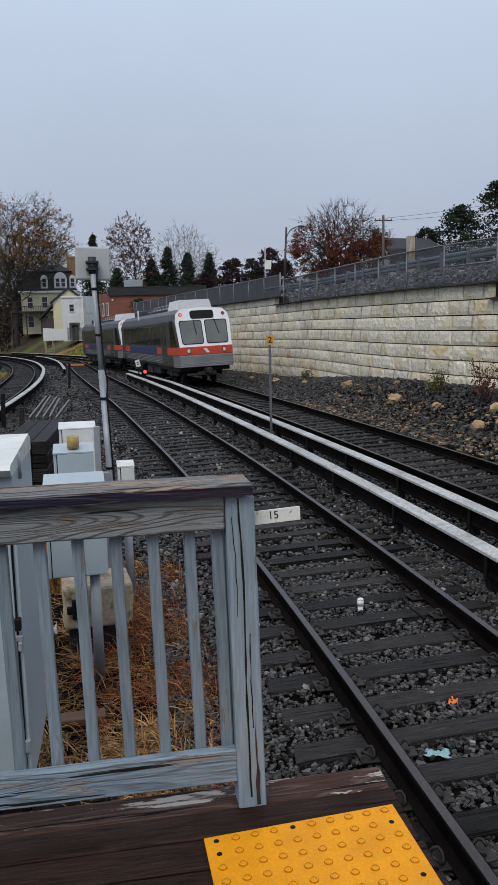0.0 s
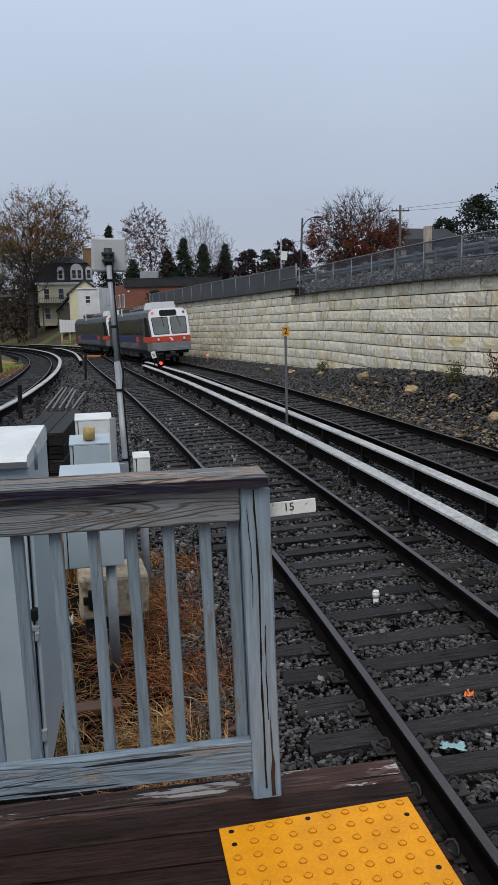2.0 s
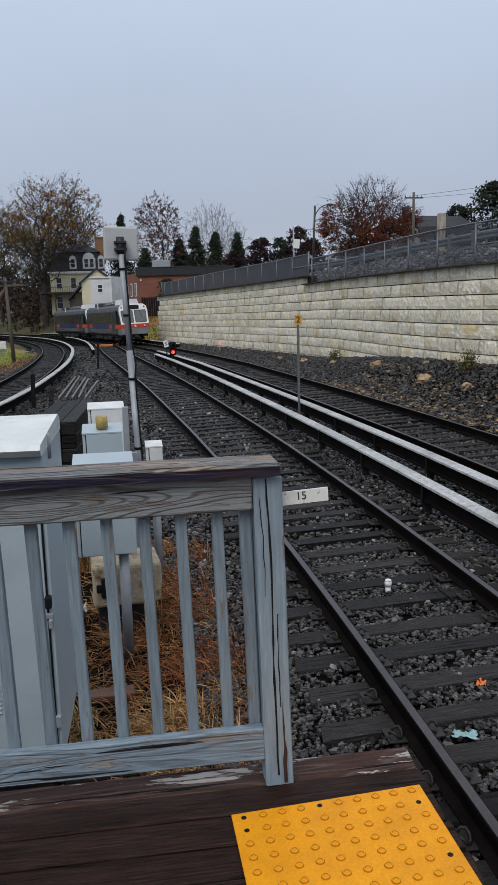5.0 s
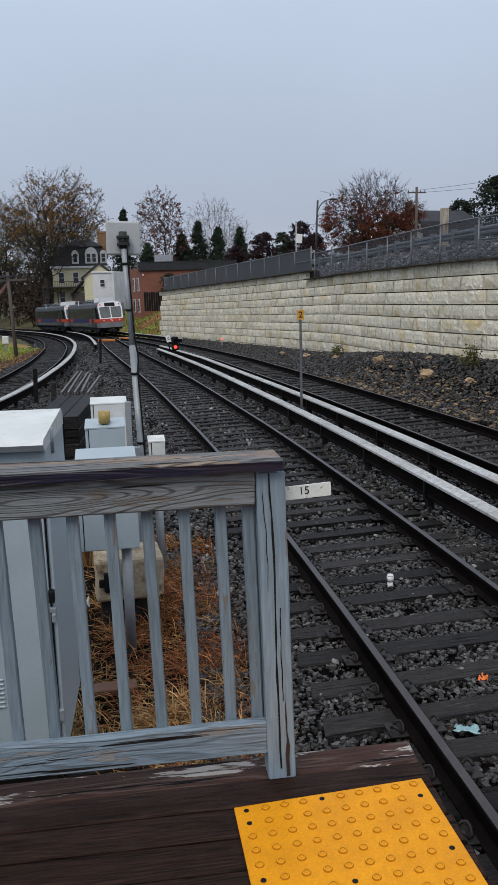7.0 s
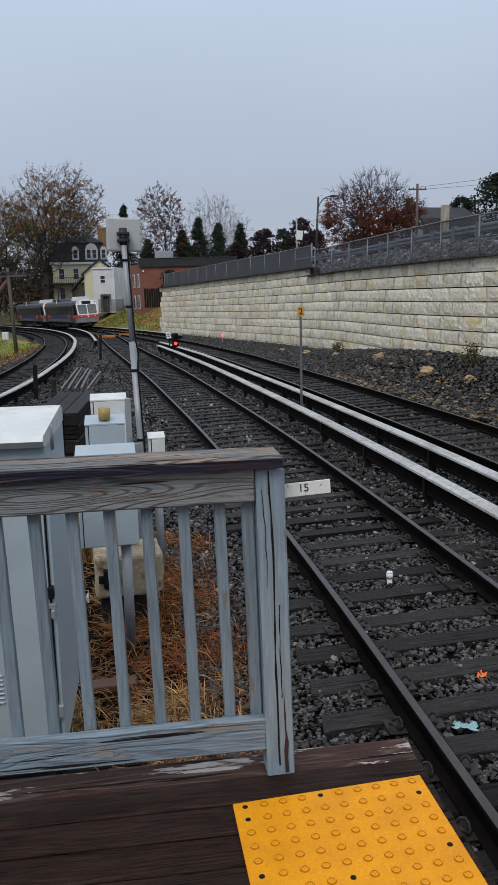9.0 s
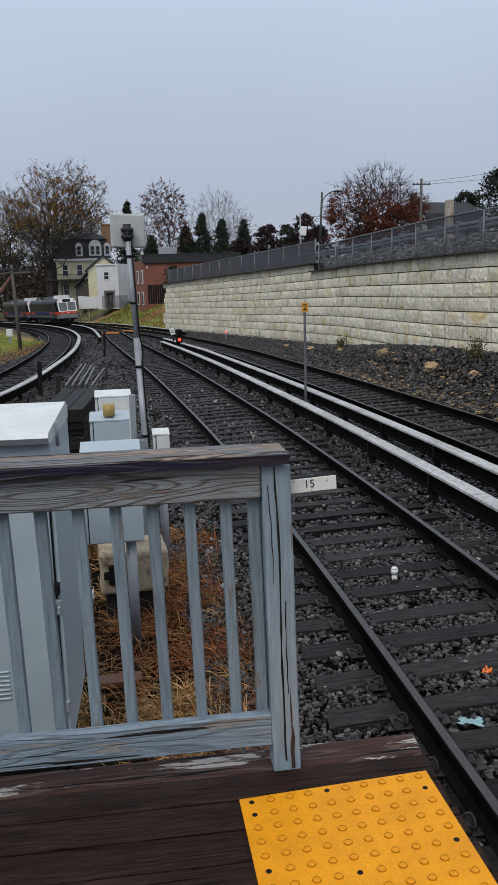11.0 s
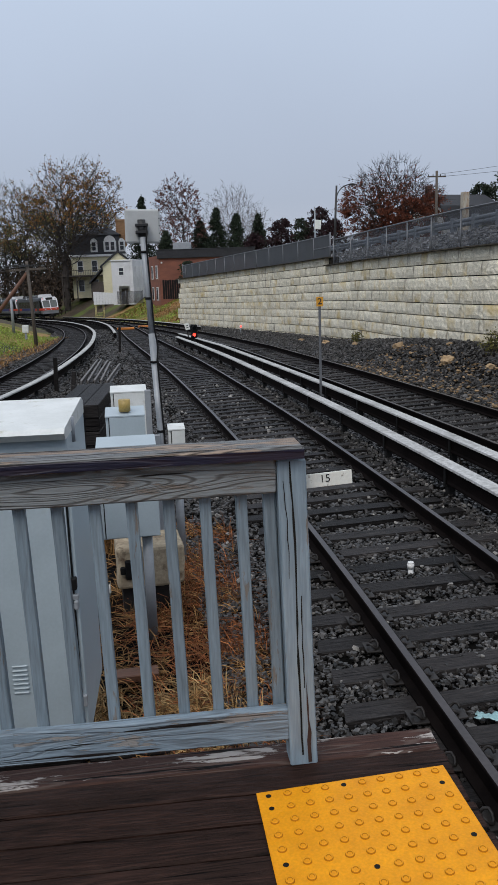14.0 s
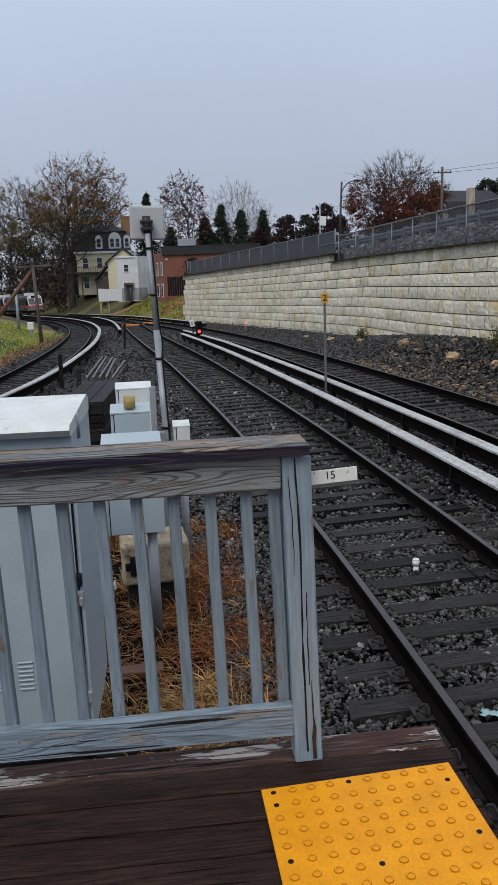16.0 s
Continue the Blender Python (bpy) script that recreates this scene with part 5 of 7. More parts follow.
fence(41.9, 75.1, 4.12, 1.25, M_SCREEN, "dark screened fence along the wall top", 10)
fence(21.7, 41.7, 3.72, 1.35, M_LINK, "grey chain link fence above the wall", 10)
fence(8.0, 21.5, 3.26, 1.35, M_LINK, "grey chain link fence above the wall", 10)


def stones(name, pts, size, material, parent=None, flat=0.8, seed=1, kind="stuff", label="", category=""):
    """Many angular stones as one mesh: an icosahedron shaken for each."""
    rs = np.random.RandomState(seed)
    tmp = bmesh.new()
    bmesh.ops.create_cube(tmp, size=1.35)
    bmesh.ops.triangulate(tmp, faces=tmp.faces[:])
    bv = np.array([v.co[:] for v in tmp.verts])
    bf = np.array([[v.index for v in f.verts] for f in tmp.faces])
    tmp.free()
    n = len(pts)
    pts = np.asarray(pts)
    sz = np.asarray(size) * rs.uniform(0.6, 1.5, n)
    v = bv[None] * (1 + rs.uniform(-0.42, 0.32, (n, len(bv), 3)))
    v = v * rs.uniform(0.6, 1.25, (n, 1, 3)) * np.array([1, 1, flat])
    a = rs.uniform(0, math.tau, n)
    c, s = np.cos(a)[:, None], np.sin(a)[:, None]
    t = rs.uniform(-0.6, 0.6, n)
    ct, st = np.cos(t)[:, None], np.sin(t)[:, None]
    y2, z2 = v[..., 1] * ct - v[..., 2] * st, v[..., 1] * st + v[..., 2] * ct
    x3, y3 = v[..., 0] * c - y2 * s, v[..., 0] * s + y2 * c
    v = np.stack((x3, y3, z2), -1) * sz[:, None, None] + pts[:, None]
    f = (bf[None] + (np.arange(n) * len(bv))[:, None, None]).reshape(-1, 3)
    me = bpy.data.meshes.new(name)
    me.vertices.add(n * len(bv))
    me.vertices.foreach_set("co", v.reshape(-1))
    me.loops.add(f.size)
    me.loops.foreach_set("vertex_index", f.reshape(-1))
    me.polygons.add(len(f))
    me.polygons.foreach_set("loop_start", np.arange(0, f.size, 3))
    me.update(calc_edges=True)
    me.shade_flat()
    me.materials.append(material)
    ob = new(name, me)
    ob.parent = parent
    return tagged(ob, label, category, kind=kind)


rs = np.random.RandomState(7)
rip = []
for _ in range(15000):
    y = rs.uniform(9, 47)
    back = rs.uniform(0.75, 2.5)
    x = wall_x(y) + back
    z = gz(y) + (3.72 if y > 21.6 else 3.3) + 0.48 * max(0, back - 0.8) + rs.uniform(-0.05, 0.06)
    rip.append((x, y, z))
stones("riprap", rip, 0.085, M_RIPRAP, seed=3, label="pale grey riprap stones above the wall", category="stones")


def bank_top():
    """Earth under the riprap, near black for gap shade, and the road behind the guard rail."""
    line = wall_line(8.0, 75.0, 0.0)
    g = thing("upper_road", label="road and kerb behind the guard rail", category="road", kind="structure")
    bm = bmesh.new()
    sweep(bm, line[::4], [(0.72, 3.0), (0.72, 3.2), (2.5, 4.34), (3.2, 4.38), (3.2, 3.0)])
    part("bank", bm, M_BED_SHADE, g)
    bm = bmesh.new()
    sweep(bm, line[::4], [(3.2, 3.5), (3.2, 4.46), (3.45, 4.46), (3.45, 3.5)])
    part("kerb", bm, M_CURB, g, "pale concrete kerb")
    bm = bmesh.new()
    sweep(bm, line[::4], [(3.45, 3.5), (3.45, 4.34), (13.0, 4.5), (13.0, 3.5)])
    part("carriageway", bm, M_ASPHALT, g, "grey asphalt road")


bank_top()


def guardrail():
    g = thing("guardrail", label="galvanised guard rail on thick posts above the bank", category="guard rail", kind="structure")
    line = wall_line(8.0, 60.0, 2.6)
    bm = bmesh.new()
    prof = [(h_, v_ - 0.42) for h_, v_ in ((0.0, 5.20), (-0.05, 5.25), (-0.05, 5.31), (0.0, 5.36), (-0.05, 5.41), (-0.05, 5.47), (0.0, 5.52), (0.02, 5.52), (0.02, 5.20))]
    sweep(bm, line[::4], prof)
    part("beam", bm, M_GUARD, g, "corrugated steel beam")
    for p, r, u in line[::8]:
        bm = bmesh.new()
        f = Vector((0, 0, 1)).cross(r)
        m = Matrix(((r.x, f.x, 0, p.x), (r.y, f.y, 0, p.y), (0, 0, 1, p.z), (0, 0, 0, 1)))
        box(bm, -0.07, 0.13, -0.13, 0.13, 3.8, 5.18, 0.008, m)
        part("post", bm, M_GUARD, g)


guardrail()

# ---- poles and wires ----
M_POLE = mat("weathered_pole", (0.12, 0.10, 0.085), (0.07, 0.06, 0.05), rough=0.85, scale=4, fine=30, stretch=(6, 6, 0.5), bump=0.3)
M_POLEDARK = mat("dark_bronze", (0.035, 0.033, 0.032), (0.02, 0.02, 0.02), rough=0.5, bump=0.02)
M_WIRE = mat("black_wire", (0.03, 0.03, 0.032), rough=0.6, bump=0)


def wire(a, b, sag, r=0.015, name="cable", label="sagging black overhead cable"):
    a, b = Vector(a), Vector(b)
    bm = bmesh.new()
    pts = [a.lerp(b, k / 14) - Vector((0, 0, sag * 4 * (k / 14) * (1 - k / 14))) for k in range(15)]
    tube(bm, pts, r, 5)
    ob = part(name, bm, M_WIRE)
    return tagged(ob, label, "cable", "overhead cables")


def street_lamp():
    s = thing("street_lamp", 14.2, 61.4, 4.4, 0, "dark street lamp with curved arm beside the road", "street lamp")
    bm = bmesh.new()
    rod(bm, (0, 0, 0), (0.28, 0, 5.65), 0.10, 0.075, n=10)
    part("pole", bm, M_POLEDARK, s)
    bm = bmesh.new()
    pts = [Vector((0.26 + 1.1 * (1 - math.cos(k / 8 * 1.5)), 0, 4.6 + 1.12 * math.sin(k / 8 * 1.5))) for k in range(9)]
    tube(bm, pts, 0.04)
    arm = part("arm", bm, M_POLEDARK, s)
    bm = bmesh.new()
    bmesh.ops.create_icosphere(bm, subdivisions=2, radius=1, matrix=pose(1.5, 0, 5.72) @ Matrix.Diagonal((0.32, 0.13, 0.09, 1)))
    part("lantern", bm, M_POLEDARK, s, "cobra head lantern", True)


def utility_pole(x, y, z, h, arm, rz, label, lean=0, r=0.15, m_=None):
    p = thing("utility_pole", x, y, z, rz, label, "utility pole", "utility poles", ry=lean)
    bm = bmesh.new()
    rod(bm, (0, 0, -0.5), (0, 0, h), r, r * 0.73, n=10)
    part("pole", bm, m_ or M_POLE, p)
    if arm:
        a = part("crossarm", bx(-arm / 2, arm / 2, -0.06, 0.06, h - 0.55, h - 0.43, 0.01), M_POLE, p)
        for k in (-0.45, -0.2, 0.2, 0.45):
            bm = bmesh.new()
            rod(bm, (arm * k, 0, h - 0.43), (arm * k, 0, h - 0.27), 0.04, 0.03, n=8)
            part("insulator", bm, M_POLEDARK, a)
    return p


street_lamp()
utility_pole(26.5, 72.6, 4.6, 7.9, 1.75, 0, "brown utility pole with crossarm near the house")
thin_pole = utility_pole(12.25, 59.0, 4.4, 3.9, 0, 0, "thin grey pole carrying a small white sign", 0, 0.07, M_GALV)
part("sign_plate", box(bmesh.new(), -0.02, 0.44, -0.10, -0.068, -0.33, 0.33, 0.006, pose(0, 0, 2.65, 0, 6, 0)), M_SIGNWHITE, thin_pole, "small white sign plate")
wire((26.6, 72.5, 12.2), (48, 60, 15.0), 0.5)
wire((27.2, 72.4, 12.0), (50, 62, 14.2), 0.5)
wire((26.1, 72.6, 12.08), (12.285, 59.035, 8.1), 0.9)
utility_pole(-7.2, 49.6, -0.25, 4.9, 2.2, -4, "leaning weathered utility pole with crossarm by the lawn", -1.8, 0.12)
strut = part("pole_strut", rod(bmesh.new(), (-10.6, 50.2, 0.2), (-7.36, 49.68, 4.0), 0.13, 0.11, n=10), M_BROWNWOOD)
tagged(strut, "slanting brown timber strut of a pole", "pole strut")
for k in range(5):
    wire((-7.42 + 0.2 * k, 49.65, 4.38 + 0.07 * (k % 2)), (-22 - k, 30 + 5 * k, 7.5 + 0.5 * k), 1.0 + 0.3 * k, 0.02)
utility_pole(-9.8, 57.4, 0.5, 2.4, 0, 0, "short pale post beside the track", 0, 0.11, M_GALV)
case = thing("trackside_case", -8.5, 54.3, ground_z(-8.5, 54.3) - 0.02, 0, "small pale metal case on legs by the track", "equipment case")
part("body", bx(-0.2, 0.2, -0.14, 0.14, 0.5, 1.0, 0.03), M_WHITEBOX, case)
part("stand", bx(-0.07, 0.07, -0.06, 0.06, 0, 0.5, 0.01), M_GALV, case)

# ---- houses ----
M_CREAM = mat("cream_siding", (0.72, 0.67, 0.46), (0.62, 0.57, 0.39), rough=0.75, scale=1, fine=6, stretch=(0.3, 0.3, 8), bump=0.2, bump_dist=0.02)
M_WHITEWALL = mat("white_stucco", (0.72, 0.73, 0.75), (0.60, 0.61, 0.63), rough=0.8, scale=0.6, fine=12, bump=0.1, stain=(0.45, 0.45, 0.44), stain_scale=0.5, stain_at=(0.55, 0.8))
M_BRICKWALL = mat("red_brick_wall", (0.25, 0.095, 0.06), (0.17, 0.065, 0.045), grain=0.9, rough=0.85, scale=0.8, fine=14, stretch=(1, 1, 3), bump=0.3, bump_dist=0.02)
M_SLATE = mat("dark_slate_roof", (0.045, 0.047, 0.054), (0.028, 0.029, 0.033), spec=0.2, rough=0.7, scale=1.2, fine=12, stretch=(1, 1, 3), bump=0.3, bump_dist=0.03)
M_TRIM = mat("white_trim", (0.74, 0.75, 0.76), (0.65, 0.66, 0.67), rough=0.6, bump=0.02)
M_PANE = mat("window_pane", (0.03, 0.035, 0.045), (0.02, 0.022, 0.03), rough=0.12, bump=0)
M_DARKWOOD = mat("dark_porch_wood", (0.08, 0.065, 0.055), (0.05, 0.04, 0.035), rough=0.8, bump=0.1)
M_CHIMNEY = mat("tan_brick_chimney", (0.34, 0.20, 0.10), (0.22, 0.12, 0.065), rough=0.85, scale=2, fine=14, stretch=(1, 1, 3), bump=0.3, bump_dist=0.02)


def window(parent, x, z, w, h, y=0.0, axis="x", arch=False):
    """A window proud of a wall that faces -y (or -x)."""
    turn = Matrix() if axis == "x" else pose(0, 0, 0, 0, 0, -90)
    m = (pose(x, y, z) if axis == "x" else pose(y, x, z)) @ turn
    bm = bmesh.new()
    for x0, x1, z0, z1 in ((-w / 2 - 0.1, -w / 2, -0.1, h + 0.1), (w / 2, w / 2 + 0.1, -0.1, h + 0.1), (-w / 2, w / 2, h, h + 0.12), (-w / 2, w / 2, -0.12, 0), (-w / 2, w / 2, h / 2 - 0.03, h / 2 + 0.03)):
        box(bm, x0, x1, -0.08, 0.02, z0, z1, 0, m)
    fr = part("window", bm, M_TRIM, parent, "white framed window")
    part("pane", box(bmesh.new(), -w / 2, w / 2, -0.03, 0.01, 0, h, 0, m), M_PANE, fr)


def mansard(bm, x0, x1, y0, y1, z0, z1, inset, over=0.25):
    lo = [bm.verts.new(v) for v in ((x0 - over, y0 - over, z0), (x1 + over, y0 - over, z0), (x1 + over, y1 + over, z0), (x0 - over, y1 + over, z0))]
    hi = [bm.verts.new(v) for v in ((x0 + inset, y0 + inset, z1), (x1 - inset, y0 + inset, z1), (x1 - inset, y1 - inset, z1), (x0 + inset, y1 - inset, z1))]
    for i in range(4):
        bm.faces.new((lo[i], lo[(i + 1) % 4], hi[(i + 1) % 4], hi[i]))
    bm.faces.new(hi), bm.faces.new(lo[::-1])
    return bm


def yellow_house():
    h = thing("house", -13.8, 145.2, 1.6, 0, "cream three storey house with dark mansard roof and dormers", "house")
    w = part("wall", bx(0, 9.4, 0, 9, 0, 7.5, 0), M_CREAM, h)
    part("cornice", bx(-0.35, 9.75, -0.35, 0.0, 7.1, 7.5, 0.05), M_TRIM, h)
    bm = mansard(bmesh.new(), 0, 9.4, 0, 9, 7.5, 11.0, 1.0)
    roof = part("roof", bm, M_SLATE, h, "dark slate mansard roof")
    part("roof_cap", mansard(bmesh.new(), 2.8, 8.0, 1.5, 7.5, 10.9, 12.2, 1.2, 0.9), M_SLATE, h)
    for x, ww in ((4.1, 0.9), (6.9, 1.9), (9.0, 0.8)):
        bm = bx(x - ww / 2 - 0.16, x + ww / 2 + 0.16, -0.1, 1.6, 7.8, 9.75, 0.03)
        rod(bm, (x, -0.12, 9.7), (x, 1.6, 9.7), (ww / 2 + 0.16) * 0.92, n=20)
        d = part("dormer", bm, M_TRIM, h, "white arched dormer")
        for k in range(1 if ww < 1 else 2):
            window(h, x + (0 if ww < 1 else (k - 0.5) * 0.95), 8.2, 0.62, 1.4, -0.12)
    for x in (1.5, 4.0, 7.2):
        window(h, x, 4.6, 0.85, 1.8)
        window(h, x, 1.2, 0.85, 1.9)
    # balcony porch
    p = part("porch", bx(-1.8, 6.2, -2.4, -0.02, 3.7, 3.95, 0.02), M_DARKWOOD, h, "dark timber porch with upper deck")
    for x in (-1.6, 0.9, 3.4, 6.0):
        part("porch_post", bx(x - 0.1, x + 0.1, -2.35, -2.15, -0.5, 3.7, 0.01), M_DARKWOOD, h)
        part("brace", rod(bmesh.new(), (x, -2.2, 2.7), (x + 0.8, -2.2, 3.65), 0.06, n=6), M_DARKWOOD, h)
    part("balustrade", bx(-1.8, 6.2, -2.4, -2.3, 4.75, 4.85, 0.01), M_DARKWOOD, h)
    for k in range(27):
        part("baluster", bx(-1.75 + k * 0.3, -1.69 + k * 0.3, -2.38, -2.33, 3.95, 4.76, 0), M_DARKWOOD, h)
    c = part("chimney", bx(8.0, 9.8, 3.2, 4.4, 9.0, 13.4, 0.05), M_CHIMNEY, h, "tan brick chimney")
    part("cap", bx(7.9, 9.9, 3.1, 4.5, 13.4, 13.7, 0.03), M_CHIMNEY, c)


def gable_wing():
    g = thing("house_wing", -7.5, 129.0, 1.2, 0, "low cream gabled wing with dark lean-to roof", "house")
    bm = bmesh.new()
    extrude_profile(bm, [(0, 0), (5.0, 0), (5.0, 5.4), (2.5, 7.4), (0, 5.4)], 0, 7)
    part("wall", bm, M_CREAM, g)
    bm = bmesh.new()
    extrude_profile(bm, [(-0.4, 5.1), (2.5, 7.45), (5.4, 5.1), (5.4, 5.4), (2.5, 7.8), (-0.4, 5.4)], -0.3, 7.3)
    part("roof", bm, M_SLATE, g)
    bm = bmesh.new()
    extrude_profile(bm, [(-2.2, 3.0), (0.0, 5.3), (0.0, 5.0), (-2.2, 2.7)], -0.4, 5)
    part("lean_to_roof", bm, M_SLATE, g)
    part("lean_to_wall", bx(-1.9, -0.02, 0.2, 4.5, 0, 3.0, 0), M_DARKWOOD, g)


def white_house():
    h = thing("white_building", -5.5, 115.6, 0.7, 0, "white stucco two storey building with porch opening", "house")
    bm = bmesh.new()
    for a in ((0, 2.6, 0, 4.5, 2.6, 6.1), (0, 0.9, 0, 4.5, 0, 2.6), (2.4, 2.6, 0, 4.5, 0, 2.6), (0.9, 2.4, 1.2, 4.5, 0, 2.6)):
        box(bm, *a)
    part("wall", bm, M_WHITEWALL, h)
    part("roof", bx(-0.15, 2.75, -0.15, 4.6, 6.1, 6.3, 0.03), M_TRIM, h)
    window(h, 1.35, 4.2, 0.6, 0.95)
    part("porch_shadow_door", bx(1.2, 2.1, 1.16, 1.2, 0.05, 2.3, 0.01), M_DARKWOOD, h)
    wing = part("wing", bx(2.6, 7.0, 4.5, 14.5, 0, 6.4, 0), M_WHITEWALL, h, "long white side wing")
    part("wing", box(bmesh.new(), 0, 0.4, 0, 6.6, 0, 6.35, 0, pose(2.6, 0.02, 0, 0, 0, -19)), M_WHITEWALL, h)
    for k in range(3):
        for z in (0.9, 3.9):
            m = pose(2.6, 0.02, 0, 0, 0, -19)
            bm = box(bmesh.new(), 0.4, 0.47, 1.2 + k * 1.9, 2.1 + k * 1.9, z, z + 1.5, 0, m)
            part("window", bm, M_TRIM, h)


def brick_building():
    b = thing("brick_building", 1.15, 102.6, 0.6, -6, "red brick flat roofed building with dark fascia", "building")
    w = part("wall", bx(0, 12, 0, 9, 0, 5.9, 0), M_BRICKWALL, b)
    part("fascia", bx(-0.25, 12.2, -0.25, 9.2, 5.9, 6.9, 0.03), M_SLATE, b, "dark standing seam fascia")
    for k in range(30):
        part("seam", bx(-0.2 + k * 0.41, -0.16 + k * 0.41, -0.29, -0.25, 5.92, 6.88, 0), M_SLATE, b)
    part("coping", bx(-0.3, 12.3, -0.3, 9.3, 6.9, 7.0, 0.02), M_SLATE, b)
    side = part("side_wall", box(bmesh.new(), 0, 0.3, 0, 9, 0, 6.3, 0, pose(-0.02, 0.05, 0, 0, 0, 19)), M_BRICKWALL, b)
    for k in range(3):
        for z in (0.7, 3.4):
            m = pose(-0.02, 0.05, 0, 0, 0, 19)
            fr = part("window", box(bmesh.new(), -0.06, 0.0, 1.0 + k * 2.4, 2.0 + k * 2.4, z, z + 1.7, 0, m), M_TRIM, b)
            part("pane", box(bmesh.new(), -0.075, -0.06, 1.12 + k * 2.4, 1.88 + k * 2.4, z + 0.1, z + 1.6, 0, m), M_PANE, fr)
    window(b, 4.6, 3.9, 1.1, 1.2)
    ac = part("roof_unit", bx(1.6, 3.9, 3, 5, 6.9, 8.0, 0.05), M_GALV, b, "grey rooftop unit")
    part("door_lamp", bx(0.2, 0.4, -0.2, 0, 5.3, 5.5, 0.02), M_TRIM, b)


def skip_container():
    s = thing("dark_shed", 1.3, 93.6, 1.55, -8, "dark slatted enclosure on the grass bank", "enclosure")
    for k in range(9):
        part("board", bx(k * 0.27, k * 0.27 + 0.24, 0, 0.05, 0, 2.2 - 0.02 * (k % 3), 0.005), M_BLACK, s)
    part("side", bx(2.43, 2.48, 0, 1.6, 0, 2.2, 0.005), M_BLACK, s)


def white_fence():
    f = thing("vinyl_fence", -8.0, 111.6, 0.9, 0, "white solid vinyl fence on the grass bank", "fence")
    for k in range(8):
        bm = bx(k * 0.4, k * 0.4 + 0.385, 0, 0.06, 0, 1.75 - k * 0.035, 0.01)
        part("board", bm, M_TRIM, f)
    g = thing("chain_gate", -4.7, 111.2, 0.8, 0, "dark chain link gate beside the white fence", "gate")
    for k in range(4):
        part("post", rod(bmesh.new(), (k * 1.15, 0, 0), (k * 1.15, 0, 1.9), 0.04, n=6), M_FENCE, g)
    part("mesh_panel", bx(0, 3.45, -0.004, 0.004, 0.1, 1.8, 0), M_LINK, g)


def right_house():
    h = thing("gambrel_house", 30.4, 81.5, 4.6, 9, "grey gambrel roofed house with white gable and chimneys", "house")
    prof = [(0, 0), (7.2, 0), (7.2, 4.2), (6.6, 5.6), (3.6, 7.0), (0.6, 5.6), (0.0, 4.2)]
    bm = bmesh.new()
    m = Matrix(((0, 1, 0, 0), (1, 0, 0, 0), (0, 0, 1, 0), (0, 0, 0, 1)))
    extrude_profile(bm, [(u, v - 0.25) for u, v in prof], 0.15, 7.0, m)
    part("wall", bm, M_WHITEWALL, h)
    bm = bmesh.new()
    out = [(-0.5, 3.9), (0.4, 5.7), (3.6, 7.15), (6.8, 5.7), (7.7, 3.9), (7.7, 4.1), (6.9, 5.95), (3.6, 7.4), (0.3, 5.95), (-0.5, 4.1)]
    extrude_profile(bm, [(u, v - 0.25) for u, v in out], 0.0, 7.2, m)
    part("roof", bm, M_SLATE, h, "dark grey shingle roof")
    part("chimney", bx(-0.22, 0.28, 2.6, 3.4, 0, 8.0, 0.03), M_CHIMDARK, h, "brick chimney")
    part("chimney", bx(1.75, 2.45, -1.15, -0.55, 0, 6.9, 0.04), M_STAINCHIM, h, "stained pale chimney")


M_CHIMDARK = mat("sooty_brick", (0.11, 0.048, 0.036), (0.06, 0.03, 0.025), rough=0.9, scale=2, fine=14, bump=0.3)
M_STAINCHIM = mat("stained_render", (0.48, 0.44, 0.38), (0.40, 0.36, 0.3), rough=0.8, scale=2, bump=0.1, stain=(0.26, 0.14, 0.07), stain_scale=1.2, stain_at=(0.5, 0.62), stretch=(2, 2, 0.5))
yellow_house()
gable_wing()
white_house()
brick_building()
skip_container()
white_fence()
right_house()


# ---- trees ----
def leaf_mat(name, base, var, amount=0.5):
    return mat(name, base, var, rough=0.8, scale=0.4, fine=3, bump=0, island=amount, spec=0.2)


L_ORANGE = leaf_mat("amber_leaves", (0.32, 0.14, 0.036), (0.14, 0.08, 0.026))
L_RED = leaf_mat("russet_leaves", (0.19, 0.056, 0.028), (0.075, 0.027, 0.019))
L_BROWN = leaf_mat("plum_brown_leaves", (0.20, 0.085, 0.07), (0.10, 0.045, 0.04))
L_GREEN = leaf_mat("dark_needles", (0.035, 0.05, 0.03), (0.015, 0.022, 0.014))
L_OLIVE = leaf_mat("olive_leaves", (0.17, 0.155, 0.045), (0.08, 0.08, 0.03))
L_DARKRED = leaf_mat("dark_purple_leaves", (0.035, 0.015, 0.018), (0.018, 0.01, 0.012))
M_BARK = mat("grey_brown_bark", (0.055, 0.046, 0.041), (0.026, 0.022, 0.020), rough=0.9, scale=3, fine=20, stretch=(6, 6, 1), bump=0.4, spec=0.2)
M_BARKPALE = mat("pale_grey_bark", (0.17, 0.15, 0.14), (0.09, 0.08, 0.075), rough=0.9, scale=3, fine=20, stretch=(6, 6, 1), bump=0.4, spec=0.2)


